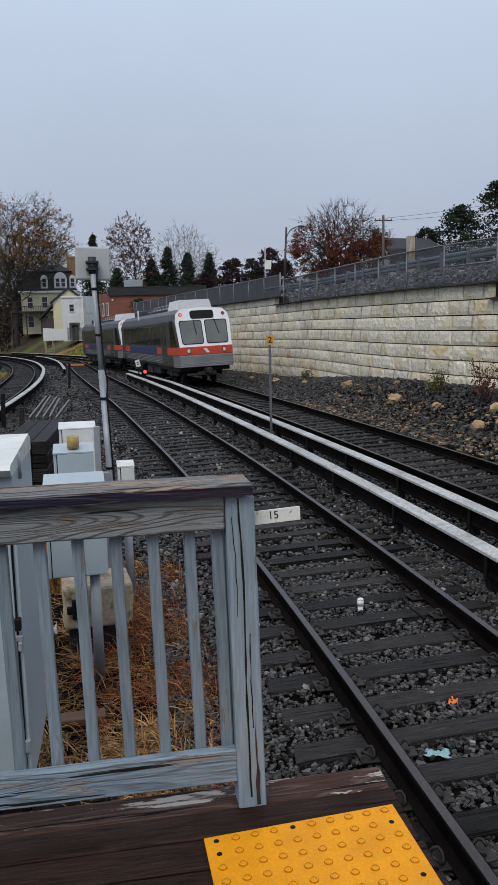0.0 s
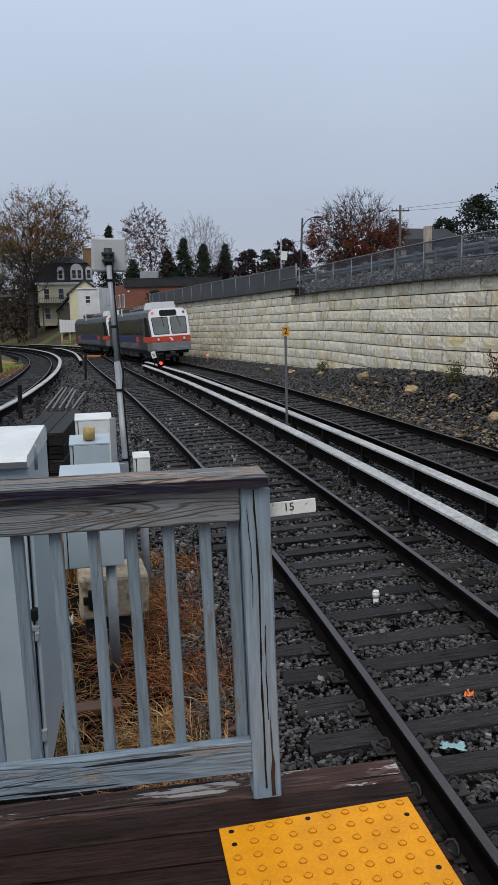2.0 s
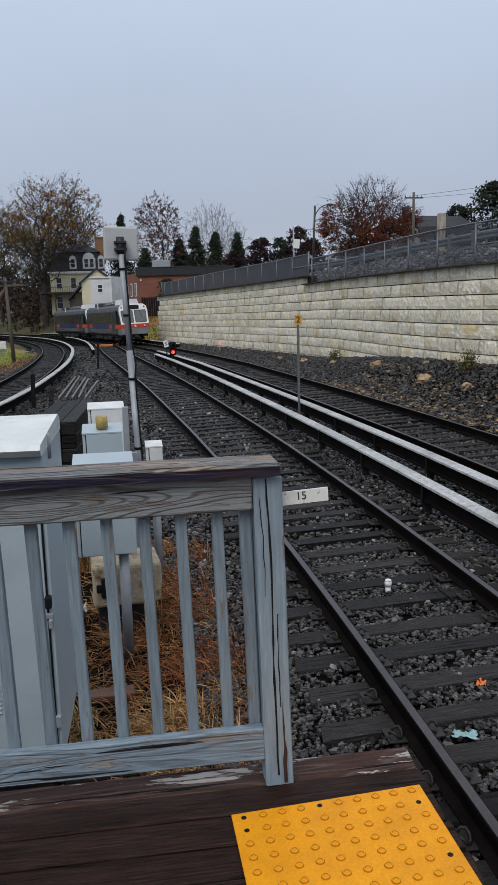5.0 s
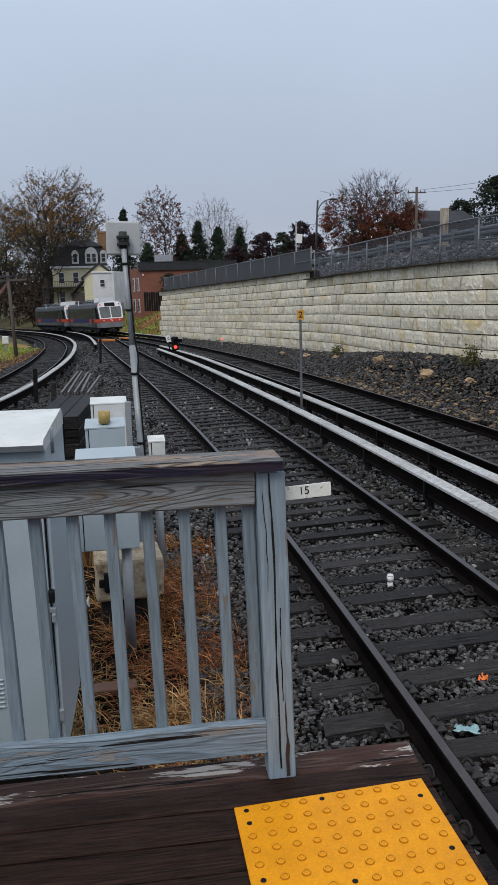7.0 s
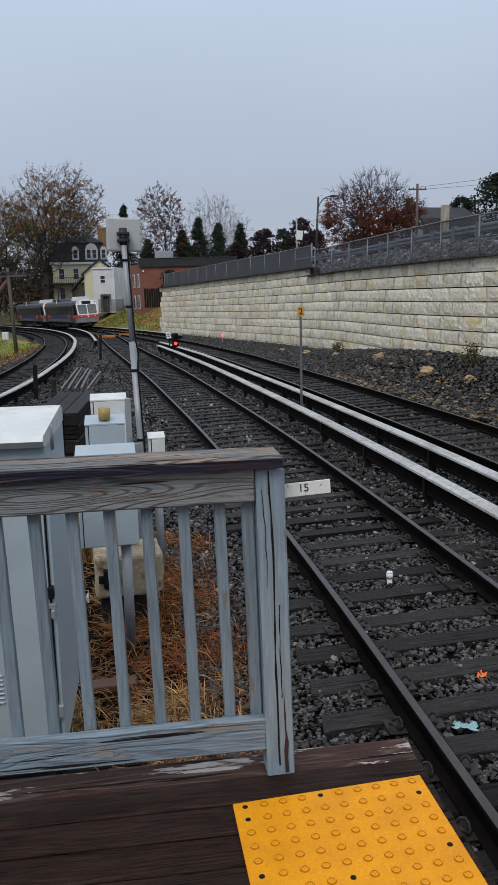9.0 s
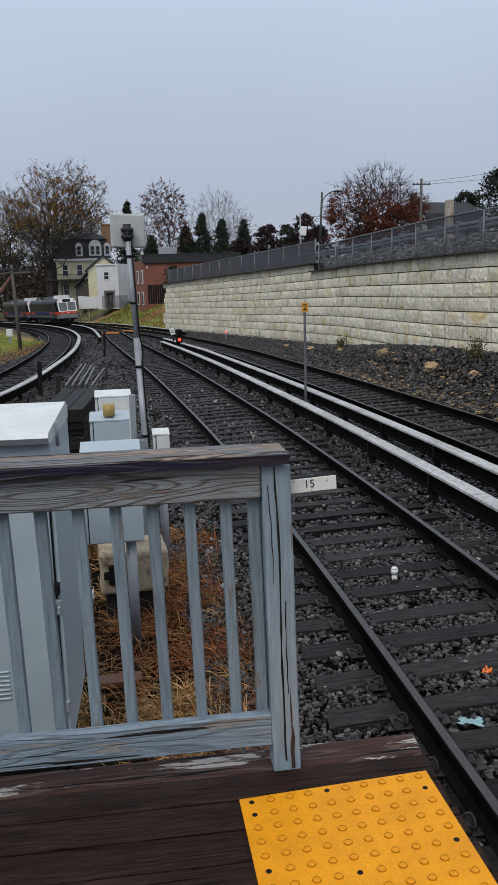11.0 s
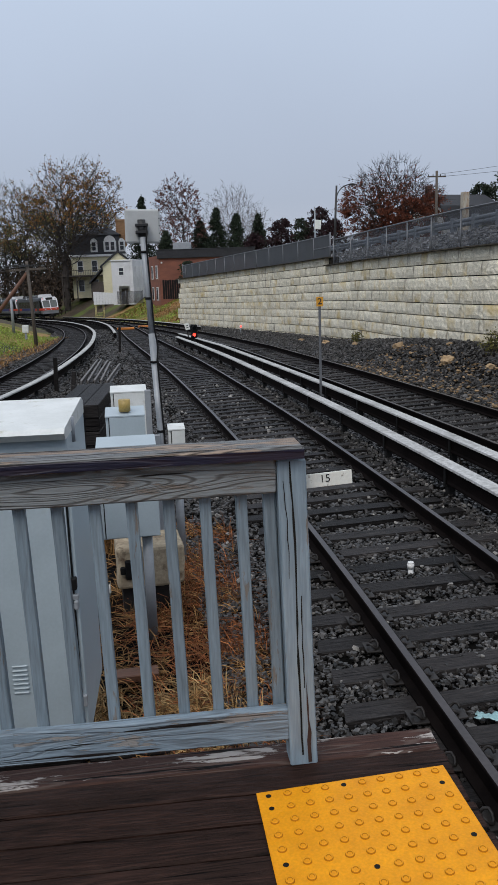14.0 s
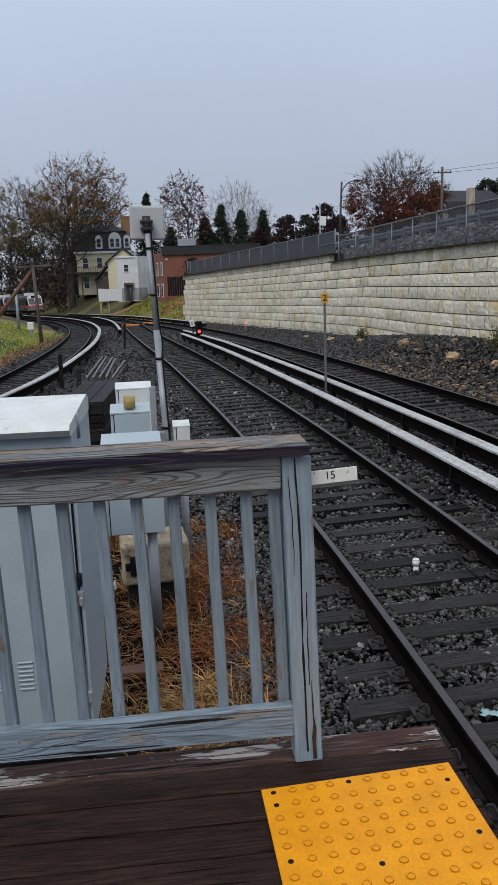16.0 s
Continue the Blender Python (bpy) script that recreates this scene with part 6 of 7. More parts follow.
def add_leaf(V, Fc, p, s, rnd):
    a = Vector((rnd.gauss(0, 1), rnd.gauss(0, 1), rnd.gauss(0, 0.7))).normalized()
    b = a.orthogonal().normalized()
    c = a.cross(b)
    t = rnd.uniform(0, math.tau)
    u, w = (b * math.cos(t) + c * math.sin(t)) * s, (c * math.cos(t) - b * math.sin(t)) * s * 0.6
    n = len(V)
    V.extend(((p - u)[:], (p + w)[:], (p + u)[:], (p - w)[:]))
    Fc.append((n, n + 1, n + 2, n + 3))


def limb(V, Fc, a, b, r0, r1, n=5):
    d = (b - a)
    if d.length < 1e-4:
        return
    x = d.orthogonal().normalized()
    y = d.cross(x).normalized()
    k = len(V)
    for p, r in ((a, r0), (b, r1)):
        for i in range(n):
            t = i * math.tau / n
            V.append((p + (x * math.cos(t) + y * math.sin(t)) * r)[:])
    for i in range(n):
        Fc.append((k + i, k + (i + 1) % n, k + n + (i + 1) % n, k + n + i))


def raw(name, V, Fc, material, parent, label=""):
    me = bpy.data.meshes.new(name)
    me.from_pydata(V, [], Fc)
    me.materials.append(material)
    ob = new(name, me)
    ob.parent = parent
    return tagged(ob, label) if label else ob


def broad_tree(x, y, z, height, spread, leaf, leaves, seed, label, leaf_size=0.16, trunk=0.28, clear=0.22, twigs=1.0, low_leaf=None, levels=4, leaf_from=0.0):
    """A trunk that forks again and again; leaves gather at the twigs, uneven, with gaps."""
    rnd = random.Random(seed)
    t = thing("tree", x, y, z, 0, label, "tree", "trees round the junction")
    V, Fc, tips = [], [], []

    def grow(p, d, length, r, level):
        steps = 3
        for k in range(steps):
            d2 = (d + Vector((rnd.gauss(0, 0.13), rnd.gauss(0, 0.13), rnd.gauss(0.03, 0.08)))).normalized()
            q = p + d2 * length / steps
            limb(V, Fc, p, q, max(0.006, r * (1 - 0.22 * k / steps)), max(0.005, r * (1 - 0.22 * (k + 1) / steps)), 7 if level == 0 else 4 if level < 4 else 3)
            p, d = q, d2
            if level >= 2:
                tips.append((p.copy(), level))
            if level > 0 and level < levels and rnd.random() < 0.75:
                side = Vector((rnd.gauss(0, 1), rnd.gauss(0, 1), rnd.gauss(0.1, 0.5))).normalized()
                grow(p, (d * 0.55 + side * 0.75).normalized(), length * rnd.uniform(0.45, 0.65), r * 0.45, level + 1)
        if level < levels:
            n = 5 if level == 0 else rnd.choice((2, 3))
            for i in range(n):
                a = rnd.uniform(0, math.tau) if level else (i + rnd.uniform(-0.3, 0.3)) * math.tau / n
                out = Vector((math.cos(a), math.sin(a), 0)) * spread
                grow(p, (d * rnd.uniform(0.6, 1.0) + out * rnd.uniform(0.35, 0.85)).normalized(), length * (rnd.uniform(0.85, 1.15) if level == 0 else rnd.uniform(0.58, 0.78)), r * (0.55 if level == 0 else 0.6), level + 1)

    first = height * clear
    grow(Vector((0, 0, -1.2)), Vector((0, 0, 1)), first, trunk, 0)
    k = height / max(v[2] for v in V)
    V.clear(), Fc.clear(), tips.clear()
    rnd.seed(seed)
    grow(Vector((0, 0, -1.2 / k)), Vector((0, 0, 1)), first, trunk / k, 0)
    k = height / max(v[2] for v in V)
    V = [(a * k, b * k, c * k) for a, b, c in V]
    raw("trunk", V, Fc, M_BARK, t, "grey brown trunk and limbs")
    if leaves:
        for part_leaf, share in ((leaf, 1.0),) if low_leaf is None else ((leaf, 0.3), (low_leaf, 0.7)):
            LV, LF = [], []
            gate = rnd.random() * 100
            n = 0
            tries = 0
            while n < leaves * share and tries < leaves * 6:
                tries += 1
                p, lv = tips[rnd.randrange(len(tips))]
                p = p * k
                if noise.noise((p.x * 0.35 + gate, p.y * 0.35, p.z * 0.35)) < -0.2:
                    continue
                if p.z < height * leaf_from:
                    continue
                if low_leaf is not None and (part_leaf is leaf) != (p.z > height * 0.55 + rnd.gauss(0, height * 0.06)):
                    continue
                add_leaf(LV, LF, p + Vector((rnd.gauss(0, 0.2), rnd.gauss(0, 0.2), rnd.gauss(0, 0.18))), leaf_size * rnd.uniform(0.6, 1.4), rnd)
                n += 1
            raw("crown", LV, LF, part_leaf, t, "sparse autumn leaves with gaps")
    return t


def crown_tree(x, y, z, fork, centre, radii, twigs, leaves, leaf_size, seed, label, trunk=0.35, leaf_low=0.0, leaf_high=1.0, bark=None, tip=0.026, lift=0.0):
    """Limbs that reach, by the nearest way, for points spread through a domed crown; leaves sit on the twigs in clumps."""
    rs = np.random.RandomState(seed)
    t = thing("tree", x, y, z, 0, label, "tree", "trees round the junction")
    d = rs.normal(size=(twigs, 3))
    d /= np.linalg.norm(d, axis=1)[:, None]
    q = d * (rs.uniform(0.02, 1.0, twigs) ** 0.42)[:, None]
    lump = np.array([1 + 0.28 * noise.noise((a * 2.2 + seed, b * 2.2, c * 2.2)) for a, b, c in d])
    pts = q * lump[:, None] * np.array(radii) + np.array(centre)
    pts = pts[pts[:, 2] > fork * 0.75 + lift * pts[:, 0]]
    base = np.array((0.0, 0.0, fork))
    pts = pts[np.argsort(np.linalg.norm(pts - base, axis=1))]
    stem = [np.array((0.12 * math.sin(k * 2.0 + seed) * k / 6, 0.1 * k / 6, -0.8 + (fork + 0.8) * k / 6)) for k in range(7)]
    nodes = np.array(stem + list(pts))
    far = np.linalg.norm(nodes - base, axis=1)
    parent = [-1] + list(range(6)) + [0] * len(pts)
    run = np.zeros(len(nodes))
    for i in range(7, len(nodes)):
        gap = np.linalg.norm(nodes[6:i] - nodes[i], axis=1)
        cost = gap + 0.42 * run[6:i] + 50.0 * (far[6:i] > far[i])
        j = 6 + int(np.argmin(cost))
        parent[i] = j
        run[i] = run[j] + gap[j - 6]
    thick = np.zeros(len(nodes))
    kids = [0] * len(nodes)
    for i in range(len(nodes) - 1, 0, -1):
        thick[i] = max(thick[i], tip ** 2.0)
        thick[parent[i]] += thick[i]
        kids[parent[i]] += 1
    r = thick ** 0.5
    r *= np.where(r > tip * 1.5, trunk / r[0], 1.0) * 0.5 + 0.5 * np.minimum(1.0, trunk / r[0])
    r = np.maximum(r, tip * 0.7)
    V, Fc, LV, LF = [], [], [], []
    rnd = random.Random(seed)
    top, low = centre[2] + radii[2], centre[2] - radii[2]
    ends = []
    for i in range(1, len(nodes)):
        a, b = Vector(nodes[parent[i]]), Vector(nodes[i])
        bow = (a + b) / 2 + Vector((rnd.gauss(0, 0.07), rnd.gauss(0, 0.07), -0.05)) * (b - a).length
        r0 = min(float(r[parent[i]]), float(r[i]) * 1.5)
        limb(V, Fc, a, bow, r0, float(r[i]), 7 if i < 7 else 4)
        limb(V, Fc, bow, b, float(r[i]), float(r[i]) * 0.9, 7 if i < 7 else 4)
        if i >= 7:
            out = (b - Vector(centre)).normalized()
            for k in range(5 if kids[i] == 0 else 2):
                e = b + (out * 0.7 + (b - a).normalized() * 0.5 + Vector((rnd.gauss(0, 0.7), rnd.gauss(0, 0.7), rnd.gauss(0.15, 0.5)))) * radii[0] * rnd.uniform(0.05, 0.12)
                limb(V, Fc, b, e, tip * 0.7, tip * 0.35, 3)
                ends.append((b, e))
    raw("trunk", V, Fc, bark or M_BARK, t, "trunk and spreading limbs")
    for leaf, count in leaves:
        LV, LF, n, tries = [], [], 0, 0
        while n < count and tries < count * 8:
            tries += 1
            b, e = ends[rnd.randrange(len(ends))]
            h = (e.z - low) / (top - low)
            if not leaf_low - rnd.random() * 0.15 <= h <= leaf_high + rnd.gauss(0, 0.14) or noise.noise((e.x * 0.5, e.y * 0.5 + seed, e.z * 0.5)) < rnd.uniform(-0.15, 0.3):
                continue
            g = radii[0] * 0.018
            add_leaf(LV, LF, b.lerp(e, rnd.uniform(0.2, 1.15)) + Vector((rnd.gauss(0, g), rnd.gauss(0, g), rnd.gauss(0, g))), leaf_size * rnd.uniform(0.6, 1.4), rnd)
            n += 1
        raw("crown", LV, LF, leaf, t, "sparse autumn leaves with gaps")
    return t


def conifer(x, y, z, height, radius, seed, label, leaf=None, n=2600, round_top=False):
    rnd = random.Random(seed)
    t = thing("conifer_tree", x, y, z, 0, label, "tree", "evergreens round the junction")
    V, Fc, LV, LF = [], [], [], []
    limb(V, Fc, Vector((0, 0, -0.3)), Vector((0, 0, height * 0.95)), 0.03 * height * 0.5, 0.03, 6)
    for k in range(int(n / 22)):
        f = rnd.random() ** 0.8
        zz = height * (0.06 + 0.92 * f)
        prof = math.sqrt(max(0.02, 1 - (2 * f - 0.9) ** 2 / 1.3)) if round_top else (1 - f) ** 0.85 + 0.04
        rr = radius * prof * rnd.uniform(0.65, 1.12)
        a = rnd.uniform(0, math.tau)
        end = Vector((math.cos(a) * rr, math.sin(a) * rr, zz - rr * rnd.uniform(0.05, 0.35)))
        limb(V, Fc, Vector((0, 0, zz)), end, 0.035, 0.01, 3)
        for j in range(22):
            g = rnd.uniform(0.25, 1.05)
            p = Vector((0, 0, zz)).lerp(end, g) + Vector((rnd.gauss(0, 0.16), rnd.gauss(0, 0.16), rnd.gauss(0, 0.12))) * (0.5 + min(radius, 3.0) * 0.22)
            add_leaf(LV, LF, p, rnd.uniform(0.10, 0.26) * (0.6 + 0.1 * min(radius, 3.0)), rnd)
    raw("trunk", V, Fc, M_BARK, t)
    raw("crown", LV, LF, leaf or L_GREEN, t, "dark evergreen foliage")
    return t


crown_tree(-14.2, 138, 0.5, 6.5, (2.3, 0, 14.6), (8.4, 7.0, 8.3), 1500, ((L_ORANGE, 6000), (L_OLIVE, 1800)), 0.13, 11, "tall tree with thinning amber leaves behind the tracks", 0.5, 0.5, lift=1.05)
crown_tree(-26.5, 172, 1.0, 7.0, (0, 0, 15.0), (8.5, 7.0, 8.8), 1300, ((L_ORANGE, 2500), (L_OLIVE, 4000)), 0.14, 12, "tall tree with olive and amber leaves over the wooded slope", 0.42, 0.3)
broad_tree(-10.5, 158, 2.0, 20.5, 0.9, L_OLIVE, 1300, 13, "half bare tree with few yellow green leaves", 0.17, 0.30, 0.3, levels=5, leaf_from=0.5)
broad_tree(-33.0, 190, 1.0, 25.0, 0.95, L_OLIVE, 4200, 14, "olive leaved tree on the wooded slope", 0.26, 0.34, 0.2, levels=5)
broad_tree(-19.5, 165, 1.5, 22.0, 0.9, L_OLIVE, 2400, 24, "half bare tree on the wooded slope", 0.22, 0.34, 0.2, levels=5)
conifer(-10.2, 157, 2.0, 20.8, 2.6, 15, "dark irregular evergreen among bare trees", None, 1700, True)
crown_tree(5.4, 148, 3.0, 4.5, (0, 0, 12.0), (4.9, 4.5, 7.7), 900, ((L_BROWN, 5200),), 0.13, 16, "upright tree with plum brown leaves", 0.30, 0.0)
crown_tree(16.2, 158, 3.0, 4.5, (0, 0, 12.2), (5.6, 5.0, 7.0), 800, (), 0.1, 17, "bare pale branched tree behind evergreens", 0.24, bark=M_BARKPALE, tip=0.02)
crown_tree(20.4, 156, 3.0, 4.0, (0, 0, 10.0), (3.6, 3.5, 5.4), 400, (), 0.1, 27, "bare pale branched tree behind evergreens", 0.2, bark=M_BARKPALE, tip=0.02)
for k, (x, y, h, r) in enumerate(((9.5, 150, 12.0, 3.2), (12.9, 154, 14.6, 2.8), (16.6, 153, 13.4, 2.9), (20.9, 154, 13.2, 2.8), (3.0, 140, 9.5, 2.6), (-1.0, 150, 16.5, 2.2))):
    conifer(x, y, 2.0, h + 1, r * 1.7, 30 + k, "dark green conifer behind the brick building", None, 9000)
for k, (x, y, h, r) in enumerate(((14.6, 112, 5.4, 2.2), (17.5, 106, 6.8, 2.4), (20.4, 107, 6.9, 2.0), (22.3, 105, 8.0, 2.3), (24.8, 107, 6.6, 2.3))):
    conifer(x, y, 4.6, h, r, 50 + k, "very dark rounded evergreen along the road", L_DARKRED if k != 2 else L_GREEN, 3400, True)
crown_tree(24.2, 78.5, 4.8, 1.7, (0, 0, 5.3), (4.8, 4.4, 4.4), 1700, ((L_RED, 27000),), 0.085, 18, "broad oak with russet leaves above the road", 0.30, 0.0, 0.58, tip=0.018)


conifer(40.6, 86, 4.6, 11.0, 3.6, 70, "dark spreading pine above the road", None, 5200, True)
conifer(44.6, 84, 4.6, 13.6, 4.0, 71, "dark spreading pine above the road", None, 6000, True)
conifer(37.4, 88, 4.6, 8.6, 2.8, 72, "dark spreading pine above the road", None, 3200, True)
conifer(4.6, 100.6, 2.2, 3.9, 1.5, 73, "dark evergreen shrub against the brick wall", None, 1500, True)


def woods(name, label, spots, seed, leaf, leaf_n, bark=True):
    """Far thicket: thin stems, twigs and clumps, uneven in height."""
    rnd = random.Random(seed)
    V, Fc, LV, LF = [], [], [], []
    for x, y, z, h in spots:
        top = Vector((x + rnd.gauss(0, 0.5), y + rnd.gauss(0, 0.5), z + h))
        limb(V, Fc, Vector((x, y, z - 0.3)), top, 0.09, 0.02, 4)
        for k in range(9):
            f = rnd.uniform(0.2, 0.95)
            p = Vector((x, y, z)).lerp(top, f)
            q = p + Vector((rnd.gauss(0, 1), rnd.gauss(0, 1), rnd.uniform(0.2, 1.6))) * h * 0.13
            limb(V, Fc, p, q, 0.035, 0.01, 3)
            for j in range(leaf_n):
                add_leaf(LV, LF, p.lerp(q, rnd.uniform(0.3, 1.1)) + Vector((rnd.gauss(0, 0.4), rnd.gauss(0, 0.4), rnd.gauss(0, 0.4))), rnd.uniform(0.15, 0.4), rnd)
    w = thing(name, label=label, category="woods", kind="stuff")
    tagged(raw("stems", V, Fc, M_BARK, w), kind="stuff")
    tagged(raw("foliage", LV, LF, leaf, w), kind="stuff")


rnd = random.Random(99)
L_THICKET = leaf_mat("brown_thicket", (0.075, 0.05, 0.035), (0.03, 0.024, 0.018), 0.6)
spots = []
for _ in range(760):
    x, y = rnd.uniform(-75, -9), rnd.uniform(112, 200)
    if x < track_x(T2_PTS, min(y, 214)) - 14 or x > track_x(T2_PTS, min(y, 214)) + 4.5:
        if x > -13.0 and y > 138:
            continue
        if -14.5 < x:
            continue
        spots.append((x, y, ground_z(x, y), rnd.uniform(3.5, 11)))
woods("thicket", "brown leafless thicket on the slope behind the tracks", spots, 5, L_THICKET, 11)
spots = [(rnd.uniform(-150, 170), rnd.uniform(205, 240), 3.0, rnd.uniform(6, 13)) for _ in range(700)]
woods("far_woods", "dark distant woods along the skyline", spots, 6, L_GREEN, 10)

# ---- ballast, dry grass, rocks ----
def ballast():
    rs = np.random.RandomState(11)
    P, S = [], []

    def scatter(n, x0, x1, y0, y1, size, lift=0.0):
        for _ in range(n):
            y = rs.uniform(y0, y1)
            x = rs.uniform(x0, x1) + (track_x(T1_PTS, y) - 2.4)
            P.append((x, y, ground_z(x, y) + 0.046 - 0.8 * size + lift + rs.uniform(-0.012, 0.010)))
            S.append(size)

    scatter(26000, 0.2, 4.6, 2.3, 9.0, 0.021)
    scatter(20000, -0.5, 7.5, 9.0, 17.0, 0.026)
    scatter(22000, -4.0, 9.5, 17.0, 28.0, 0.034)
    scatter(17000, -7.0, 9.5, 28.0, 46.0, 0.046)
    scatter(7000, -4.0, 8.5, 46.0, 75.0, 0.07)
    stones("ballast", P, S, M_BALLAST, seed=4, label="angular dark grey ballast stones", category="ballast")
    P, S = [], []
    for _ in range(27000):
        y = 12 + 62 * rs.uniform(0, 1) ** 1.5
        u = rs.uniform(0, 1) ** 0.7
        a, b = track_x(T2_PTS, y) + 1.4, wall_x(y) - 0.15
        x = a + (b - a) * u
        P.append((x, y, ground_z(x, y) + 0.02 + rs.uniform(-0.02, 0.04)))
        S.append(rs.uniform(0.022, 0.055))
    stones("bank_stones", P, S, M_BALLAST, seed=5, label="coarse dark stones on the bank", category="stones")
    P, S = [], []
    for _ in range(800):
        y = rs.uniform(12, 28)
        x = track_x(T2_PTS, y) + rs.uniform(1.3, 3.6)
        P.append((x, y, ground_z(x, y) + 0.06))
        S.append(rs.uniform(0.02, 0.065))
    stones("tan_rubble", P, S, M_RUBBLE, seed=6, flat=0.4, label="tan leaf litter and rubble on the bank", category="rubble")
    P, S = [], []
    for _ in range(420):
        y = rs.uniform(2.6, 24)
        x = track_x(T1_PTS, y) + rs.uniform(-1.8, 2.2)
        P.append((x, y, ground_z(x, y) + 0.06 + rs.uniform(-0.01, 0.01)))
        S.append(0.018 + 0.0007 * y)
    stones("pale_stones", P, S, M_PALESTONE, seed=8, label="paler stones scattered in the ballast", category="stones")


M_RUBBLE = mat("tan_rubble", (0.30, 0.21, 0.12), (0.18, 0.12, 0.07), rough=0.9, scale=4, fine=20, bump=0.3, island=0.5, spec=0.2)
M_PALESTONE = mat("pale_stone", (0.28, 0.27, 0.25), (0.18, 0.17, 0.16), rough=0.8, scale=4, fine=20, bump=0.3, island=0.4, spec=0.3)
ballast()


def blades(name, n, region, length, width, upright, material, label, category, seed, clump=0.0, parent=None):
    """Thin bent blades, each a strip of two quads."""
    rs = np.random.RandomState(seed)
    V, Fc = [], []
    made = 0
    while made < n:
        x, y = region(rs)
        if clump and noise.noise((x * clump, y * clump, seed)) < rs.uniform(-0.25, 0.38):
            continue
        z = ground_z(x, y) + rs.uniform(0, 0.03)
        a = rs.uniform(0, math.tau)
        L = length * rs.uniform(0.4, 1.3)
        up = min(1.0, max(0.02, rs.normal(upright, 0.28)))
        dx, dy = math.cos(a) * L * (1 - up * 0.8), math.sin(a) * L * (1 - up * 0.8)
        h = L * up
        w = width * rs.uniform(0.6, 1.4)
        sx, sy = -math.sin(a) * w, math.cos(a) * w
        k = len(V)
        for f, g, ww in ((0, 0, 1), (0.45, 0.65, 0.9), (1, 0.85 if up > 0.3 else 0.4, 0.25)):
            V.append((x + dx * f + sx * ww, y + dy * f + sy * ww, z + h * g))
            V.append((x + dx * f - sx * ww, y + dy * f - sy * ww, z + h * g + 0.004))
        Fc.append((k, k + 1, k + 3, k + 2)), Fc.append((k + 2, k + 3, k + 5, k + 4))
        made += 1
    ob = raw(name, V, Fc, material, parent)
    return tagged(ob, label, category, kind="stuff")


M_STRAWPALE = mat("pale_straw", (0.54, 0.36, 0.16), (0.20, 0.12, 0.055), rough=0.8, scale=3, fine=8, bump=0, island=0.55, spec=0.2)
M_REDGRASS = mat("rust_weeds", (0.46, 0.17, 0.06), (0.09, 0.034, 0.02), rough=0.8, scale=3, fine=8, bump=0, island=0.6, spec=0.2)


def strip(x0, x1, y0, y1):
    return lambda r: (r.uniform(x0, x1), r.uniform(y0, y1))


blades("dry_grass", 4600, strip(-0.9, 0.8, 3.4, 9.5), 0.24, 0.0026, 0.18, M_STRAWWET, "matted dry brown grass beside the platform", "dry grass", 21, 2.3)
blades("pale_straw", 3300, strip(-0.6, 0.68, 3.3, 5.6), 0.24, 0.0030, 0.07, M_STRAWPALE, "pale straw lying on the ground", "straw", 22, 2.6)
blades("rust_weeds", 3000, strip(-0.3, 0.8, 4.4, 9.5), 0.32, 0.0022, 0.30, M_REDGRASS, "rust coloured dead weeds", "weeds", 23, 1.7)
blades("dry_tuft", 90, strip(-0.78, -0.6, 8.7, 8.95), 0.75, 0.006, 0.75, M_STRAW, "tuft of tall dry grass beside the timbers", "dry grass", 33)
blades("track_weeds", 420, strip(0.6, 1.4, 2.4, 4.4), 0.13, 0.003, 0.25, M_STRAW, "dry grass caught along the rail", "dry grass", 24, 2.0)
blades("lawn", 24000, lambda r: (track_x(T0_PTS, 44) - r.uniform(2.4, 12), r.uniform(26, 62)), 0.16, 0.02, 0.5, M_GRASS, "green lawn inside the curve", "grass", 25)
blades("lawn_edge", 3500, lambda r: (track_x(T0_PTS, 40) - r.uniform(1.7, 3.0), r.uniform(24, 60)), 0.2, 0.018, 0.3, M_STRAW, "brown leaf litter along the lawn edge", "dry grass", 26)


def bank_region(r):
    y = r.uniform(79, 114)
    return track_x(T2_PTS, y) + r.uniform(2.8, 16), y


blades("bank_grass", 15000, bank_region, 0.30, 0.035, 0.4, M_GRASS, "green grass on the bank below the houses", "grass", 27, 0.22)
blades("bank_straw", 13000, bank_region, 0.32, 0.035, 0.3, M_STRAW, "tan dead grass on the bank below the houses", "dry grass", 28, 0.17)


def rocks():
    rnd = random.Random(31)
    for k, (x, y, s) in enumerate(((8.75, 27.6, 0.34), (8.9, 23.2, 0.36), (9.3, 21.0, 0.22), (9.5, 24.6, 0.2), (9.55, 17.4, 0.42), (9.4, 16.6, 0.5), (9.9, 16.2, 0.4), (9.1, 18.0, 0.32), (8.0, 36.5, 0.3), (7.6, 40.5, 0.26), (8.4, 32.5, 0.24), (9.9, 18.6, 0.3), (10.3, 17.2, 0.36))):
        bm = bmesh.new()
        s *= 0.62
        bmesh.ops.create_icosphere(bm, subdivisions=2, radius=s)
        for v in bm.verts:
            n_ = v.co.normalized()
            v.co += n_ * s * (0.6 * noise.noise(n_ * 1.6 + Vector((k * 5, 0, 0))) + 0.12 * noise.noise(n_ * 5 + Vector((0, k * 3, 0))))
            v.co.z *= 0.75
        r = part("rock", bm, M_ROCK)
        r.matrix_world = pose(x, y, ground_z(x, y) + s * 0.25, 0, 0, k * 47)
        tagged(r, "tan angular rock on the dark bank", "rock", "rocks below the wall")


rocks()


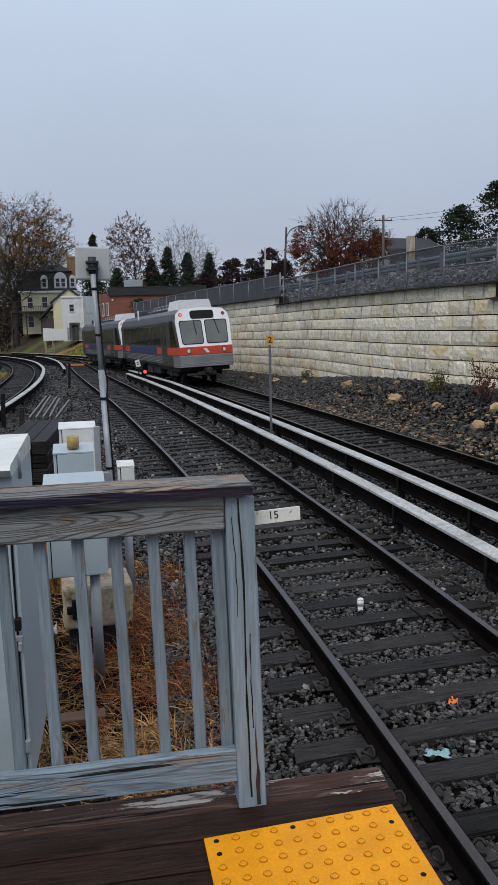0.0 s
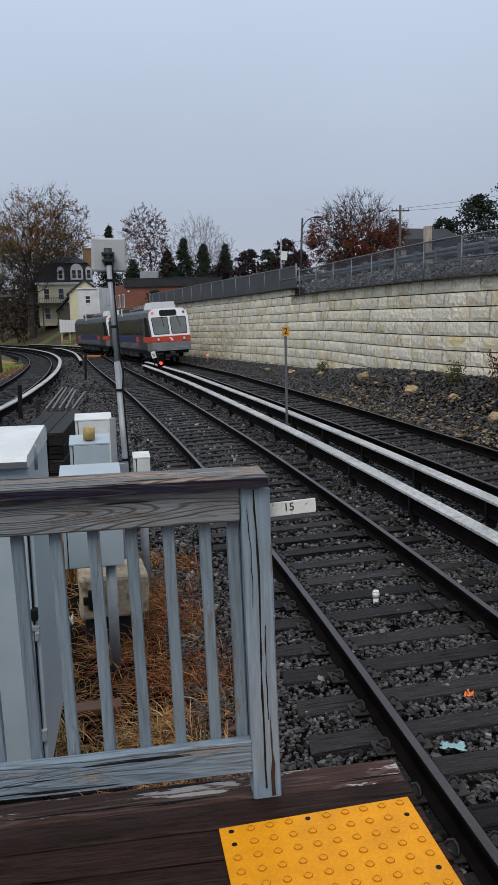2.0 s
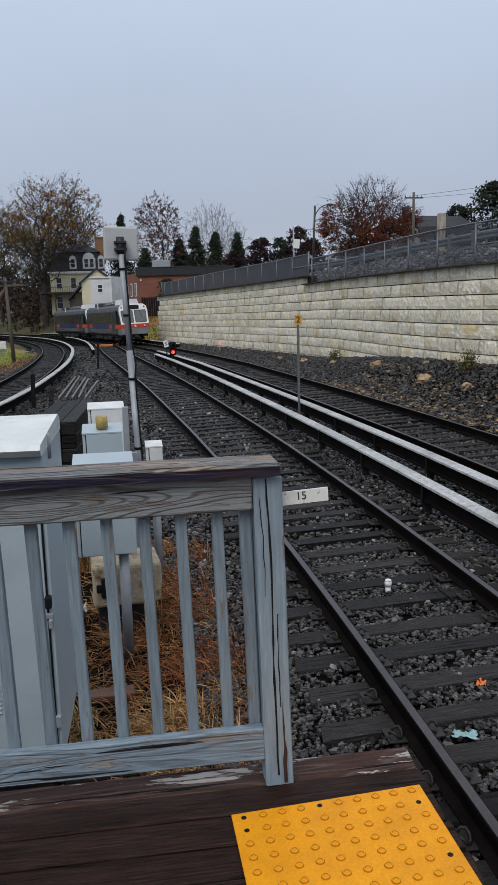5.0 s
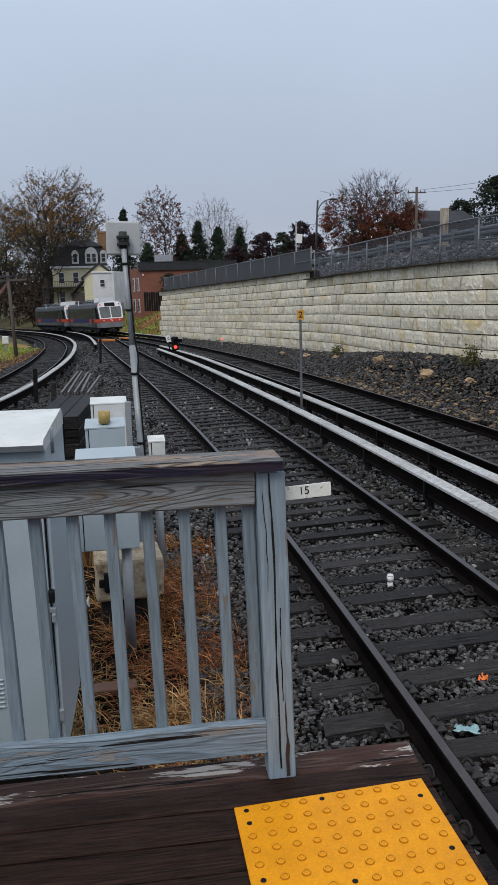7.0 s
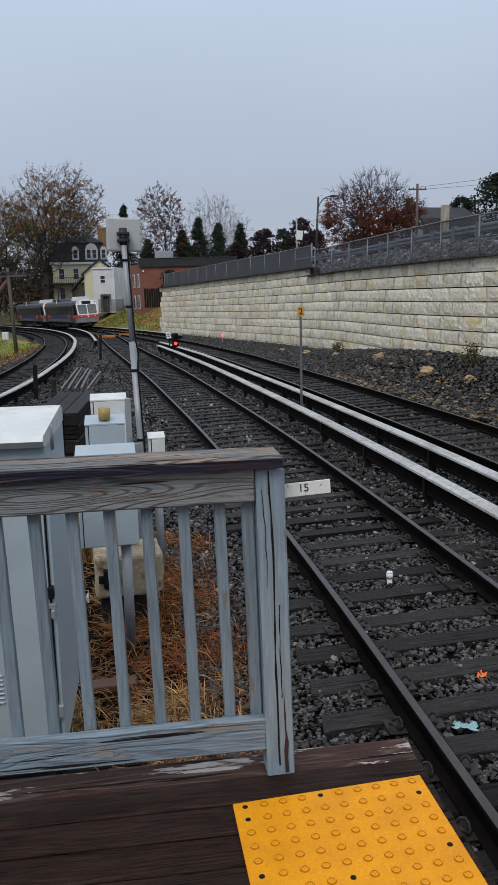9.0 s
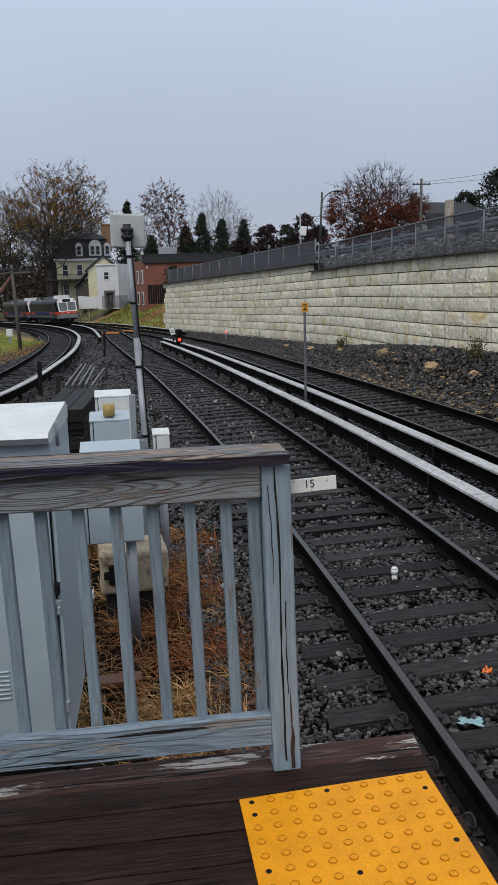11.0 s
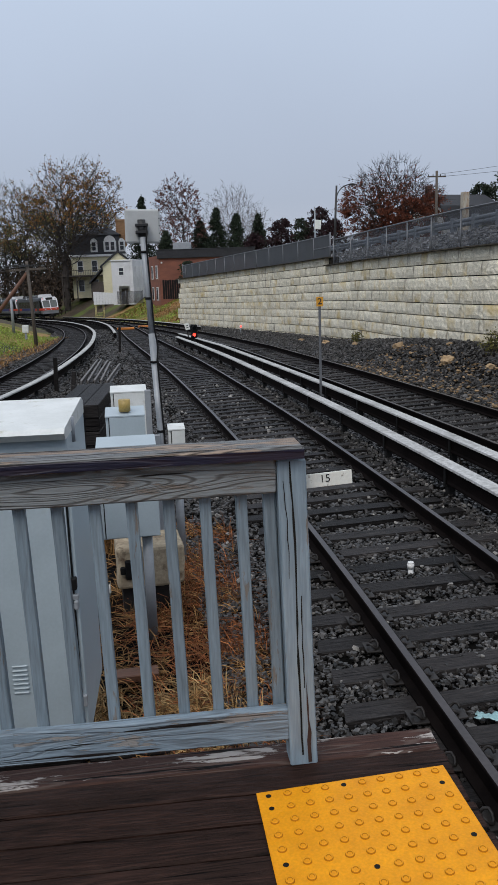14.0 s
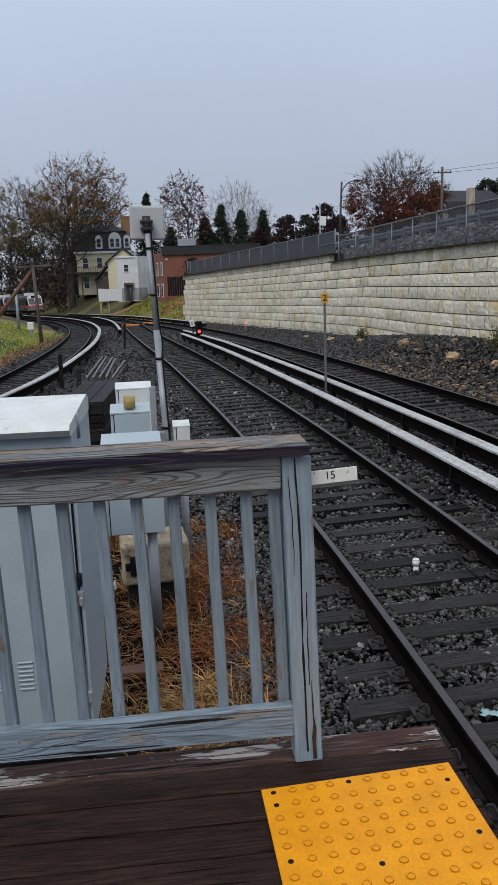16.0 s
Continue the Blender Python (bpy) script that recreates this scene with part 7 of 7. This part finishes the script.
def dead_shrub(x, y, h, seed, leaf, label, n):
    rnd = random.Random(seed)
    s = thing("shrub", x, y, ground_z(x, y), 0, label, "shrub", "shrubs below the wall")
    V, Fc, LV, LF = [], [], [], []
    for k in range(16):
        a, r = rnd.uniform(0, math.tau), rnd.uniform(0.1, 0.5) * h
        p, q = Vector((rnd.gauss(0, 0.1), rnd.gauss(0, 0.1), -0.05)), Vector((math.cos(a) * r, math.sin(a) * r, h * rnd.uniform(0.5, 1.0)))
        limb(V, Fc, p, q, 0.012, 0.004, 4)
        for j in range(n):
            add_leaf(LV, LF, p.lerp(q, rnd.uniform(0.3, 1)) + Vector((rnd.gauss(0, 0.08), rnd.gauss(0, 0.08), rnd.gauss(0, 0.06))), rnd.uniform(0.02, 0.05), rnd)
    raw("branch", V, Fc, M_BARK, s)
    raw("foliage", LV, LF, leaf, s)


dead_shrub(9.75, 22.0, 0.8, 41, L_OLIVE, "small half dead shrub below the wall", 24)
dead_shrub(10.0, 19.6, 1.2, 42, L_RED, "reddish dead weed shrub below the wall", 26)
dead_shrub(10.5, 17.4, 1.0, 43, L_OLIVE, "small half dead shrub below the wall", 22)
dead_shrub(8.6, 33.0, 0.5, 44, L_OLIVE, "low green weed at the wall foot", 20)
dead_shrub(10.35, 18.6, 1.1, 45, L_RED, "reddish dead weed shrub below the wall", 24)


# ---- rail fastenings of the near track ----
M_CLIP = mat("oily_steel_clip", (0.03, 0.026, 0.024), (0.015, 0.013, 0.012), rough=0.5, spec=0.3, bump=0.1)


def clip_mesh():
    bm = bmesh.new()
    box(bm, -0.09, 0.09, -0.09, 0.09, 0, 0.014, 0.003)
    pts = [Vector((0.02 + 0.045 * math.cos(a), 0.055 * math.sin(a), 0.032 + 0.022 * math.sin(a * 2))) for a in [k * 0.55 for k in range(10)]]
    tube(bm, pts, 0.011)
    return finish("rail_clip", bm, M_CLIP)


CLIP = clip_mesh()
for k in range(44):
    s = 16.6 + k * 0.54
    i = s / 0.5
    p, r, u = PATH1[int(i)]
    p = p.lerp(PATH1[int(i) + 1][0], i - int(i))
    for side in (-0.7535, 0.7535):
        for dx, turn in ((-0.11, 180), (0.11, 0)):
            ob = new("rail_clip", CLIP)
            ob.parent = track_1
            ob.matrix_local = pose(*(p + r * (side + dx) + u * -0.166), 0, -2, math.degrees(math.atan2(r.y, r.x)) + turn)
bm = bmesh.new()
pts = [Vector((3.02, 7.6, -0.12)), Vector((2.92, 7.35, -0.08)), Vector((2.9, 7.1, -0.1)), Vector((2.98, 6.9, -0.15))]
tube(bm, pts, 0.012)
tagged(part("bond_cable", bm, M_BLACK), "black bond cable looped beside the rail", "cable")

# ---- what moves ----
FINE2 = smooth_line(T2_PLAN, 0.25)
LEN2 = np.arange(len(FINE2)) * 0.25


def on_track(s):
    """The point on the far track, s metres along it."""
    x, y = np.interp(s, LEN2, FINE2[:, 0]), np.interp(s, LEN2, FINE2[:, 1])
    return Vector((x, y, gz(y)))


def car_pose(s):
    """A car whose near end stands s metres along; its bogies follow the track."""
    a, b = on_track(s + 3.0), on_track(s + CAR_L - 3.0)
    d = (b - a).normalized()
    r = d.cross(Vector((0, 0, 1))).normalized()
    r = (r + Vector((0, 0, math.tan(radians(CANT))))).normalized()
    u = r.cross(d)
    o = a - d * 3.0
    return Matrix(((r.x, d.x, u.x, o.x), (r.y, d.y, u.y, o.y), (r.z, d.z, u.z, o.z), (0, 0, 0, 1)))


# seconds, metres along the far track of the near end
RUN = [(0.0, 49.6), (1.0, 56.9), (2.0, 63.9), (3.0, 70.9), (4.0, 77.6), (6.5, 94.4), (9.0, 111.4), (11.5, 128.2), (12.5, 135.3), (14.0, 146.2), (16.0, 160.8)]


def motions():
    walk(car_a, [(t, car_pose(s)) for t, s in RUN])
    walk(car_b, [(t, car_pose(s + CAR_L + 0.55)) for t, s in RUN])


motions()
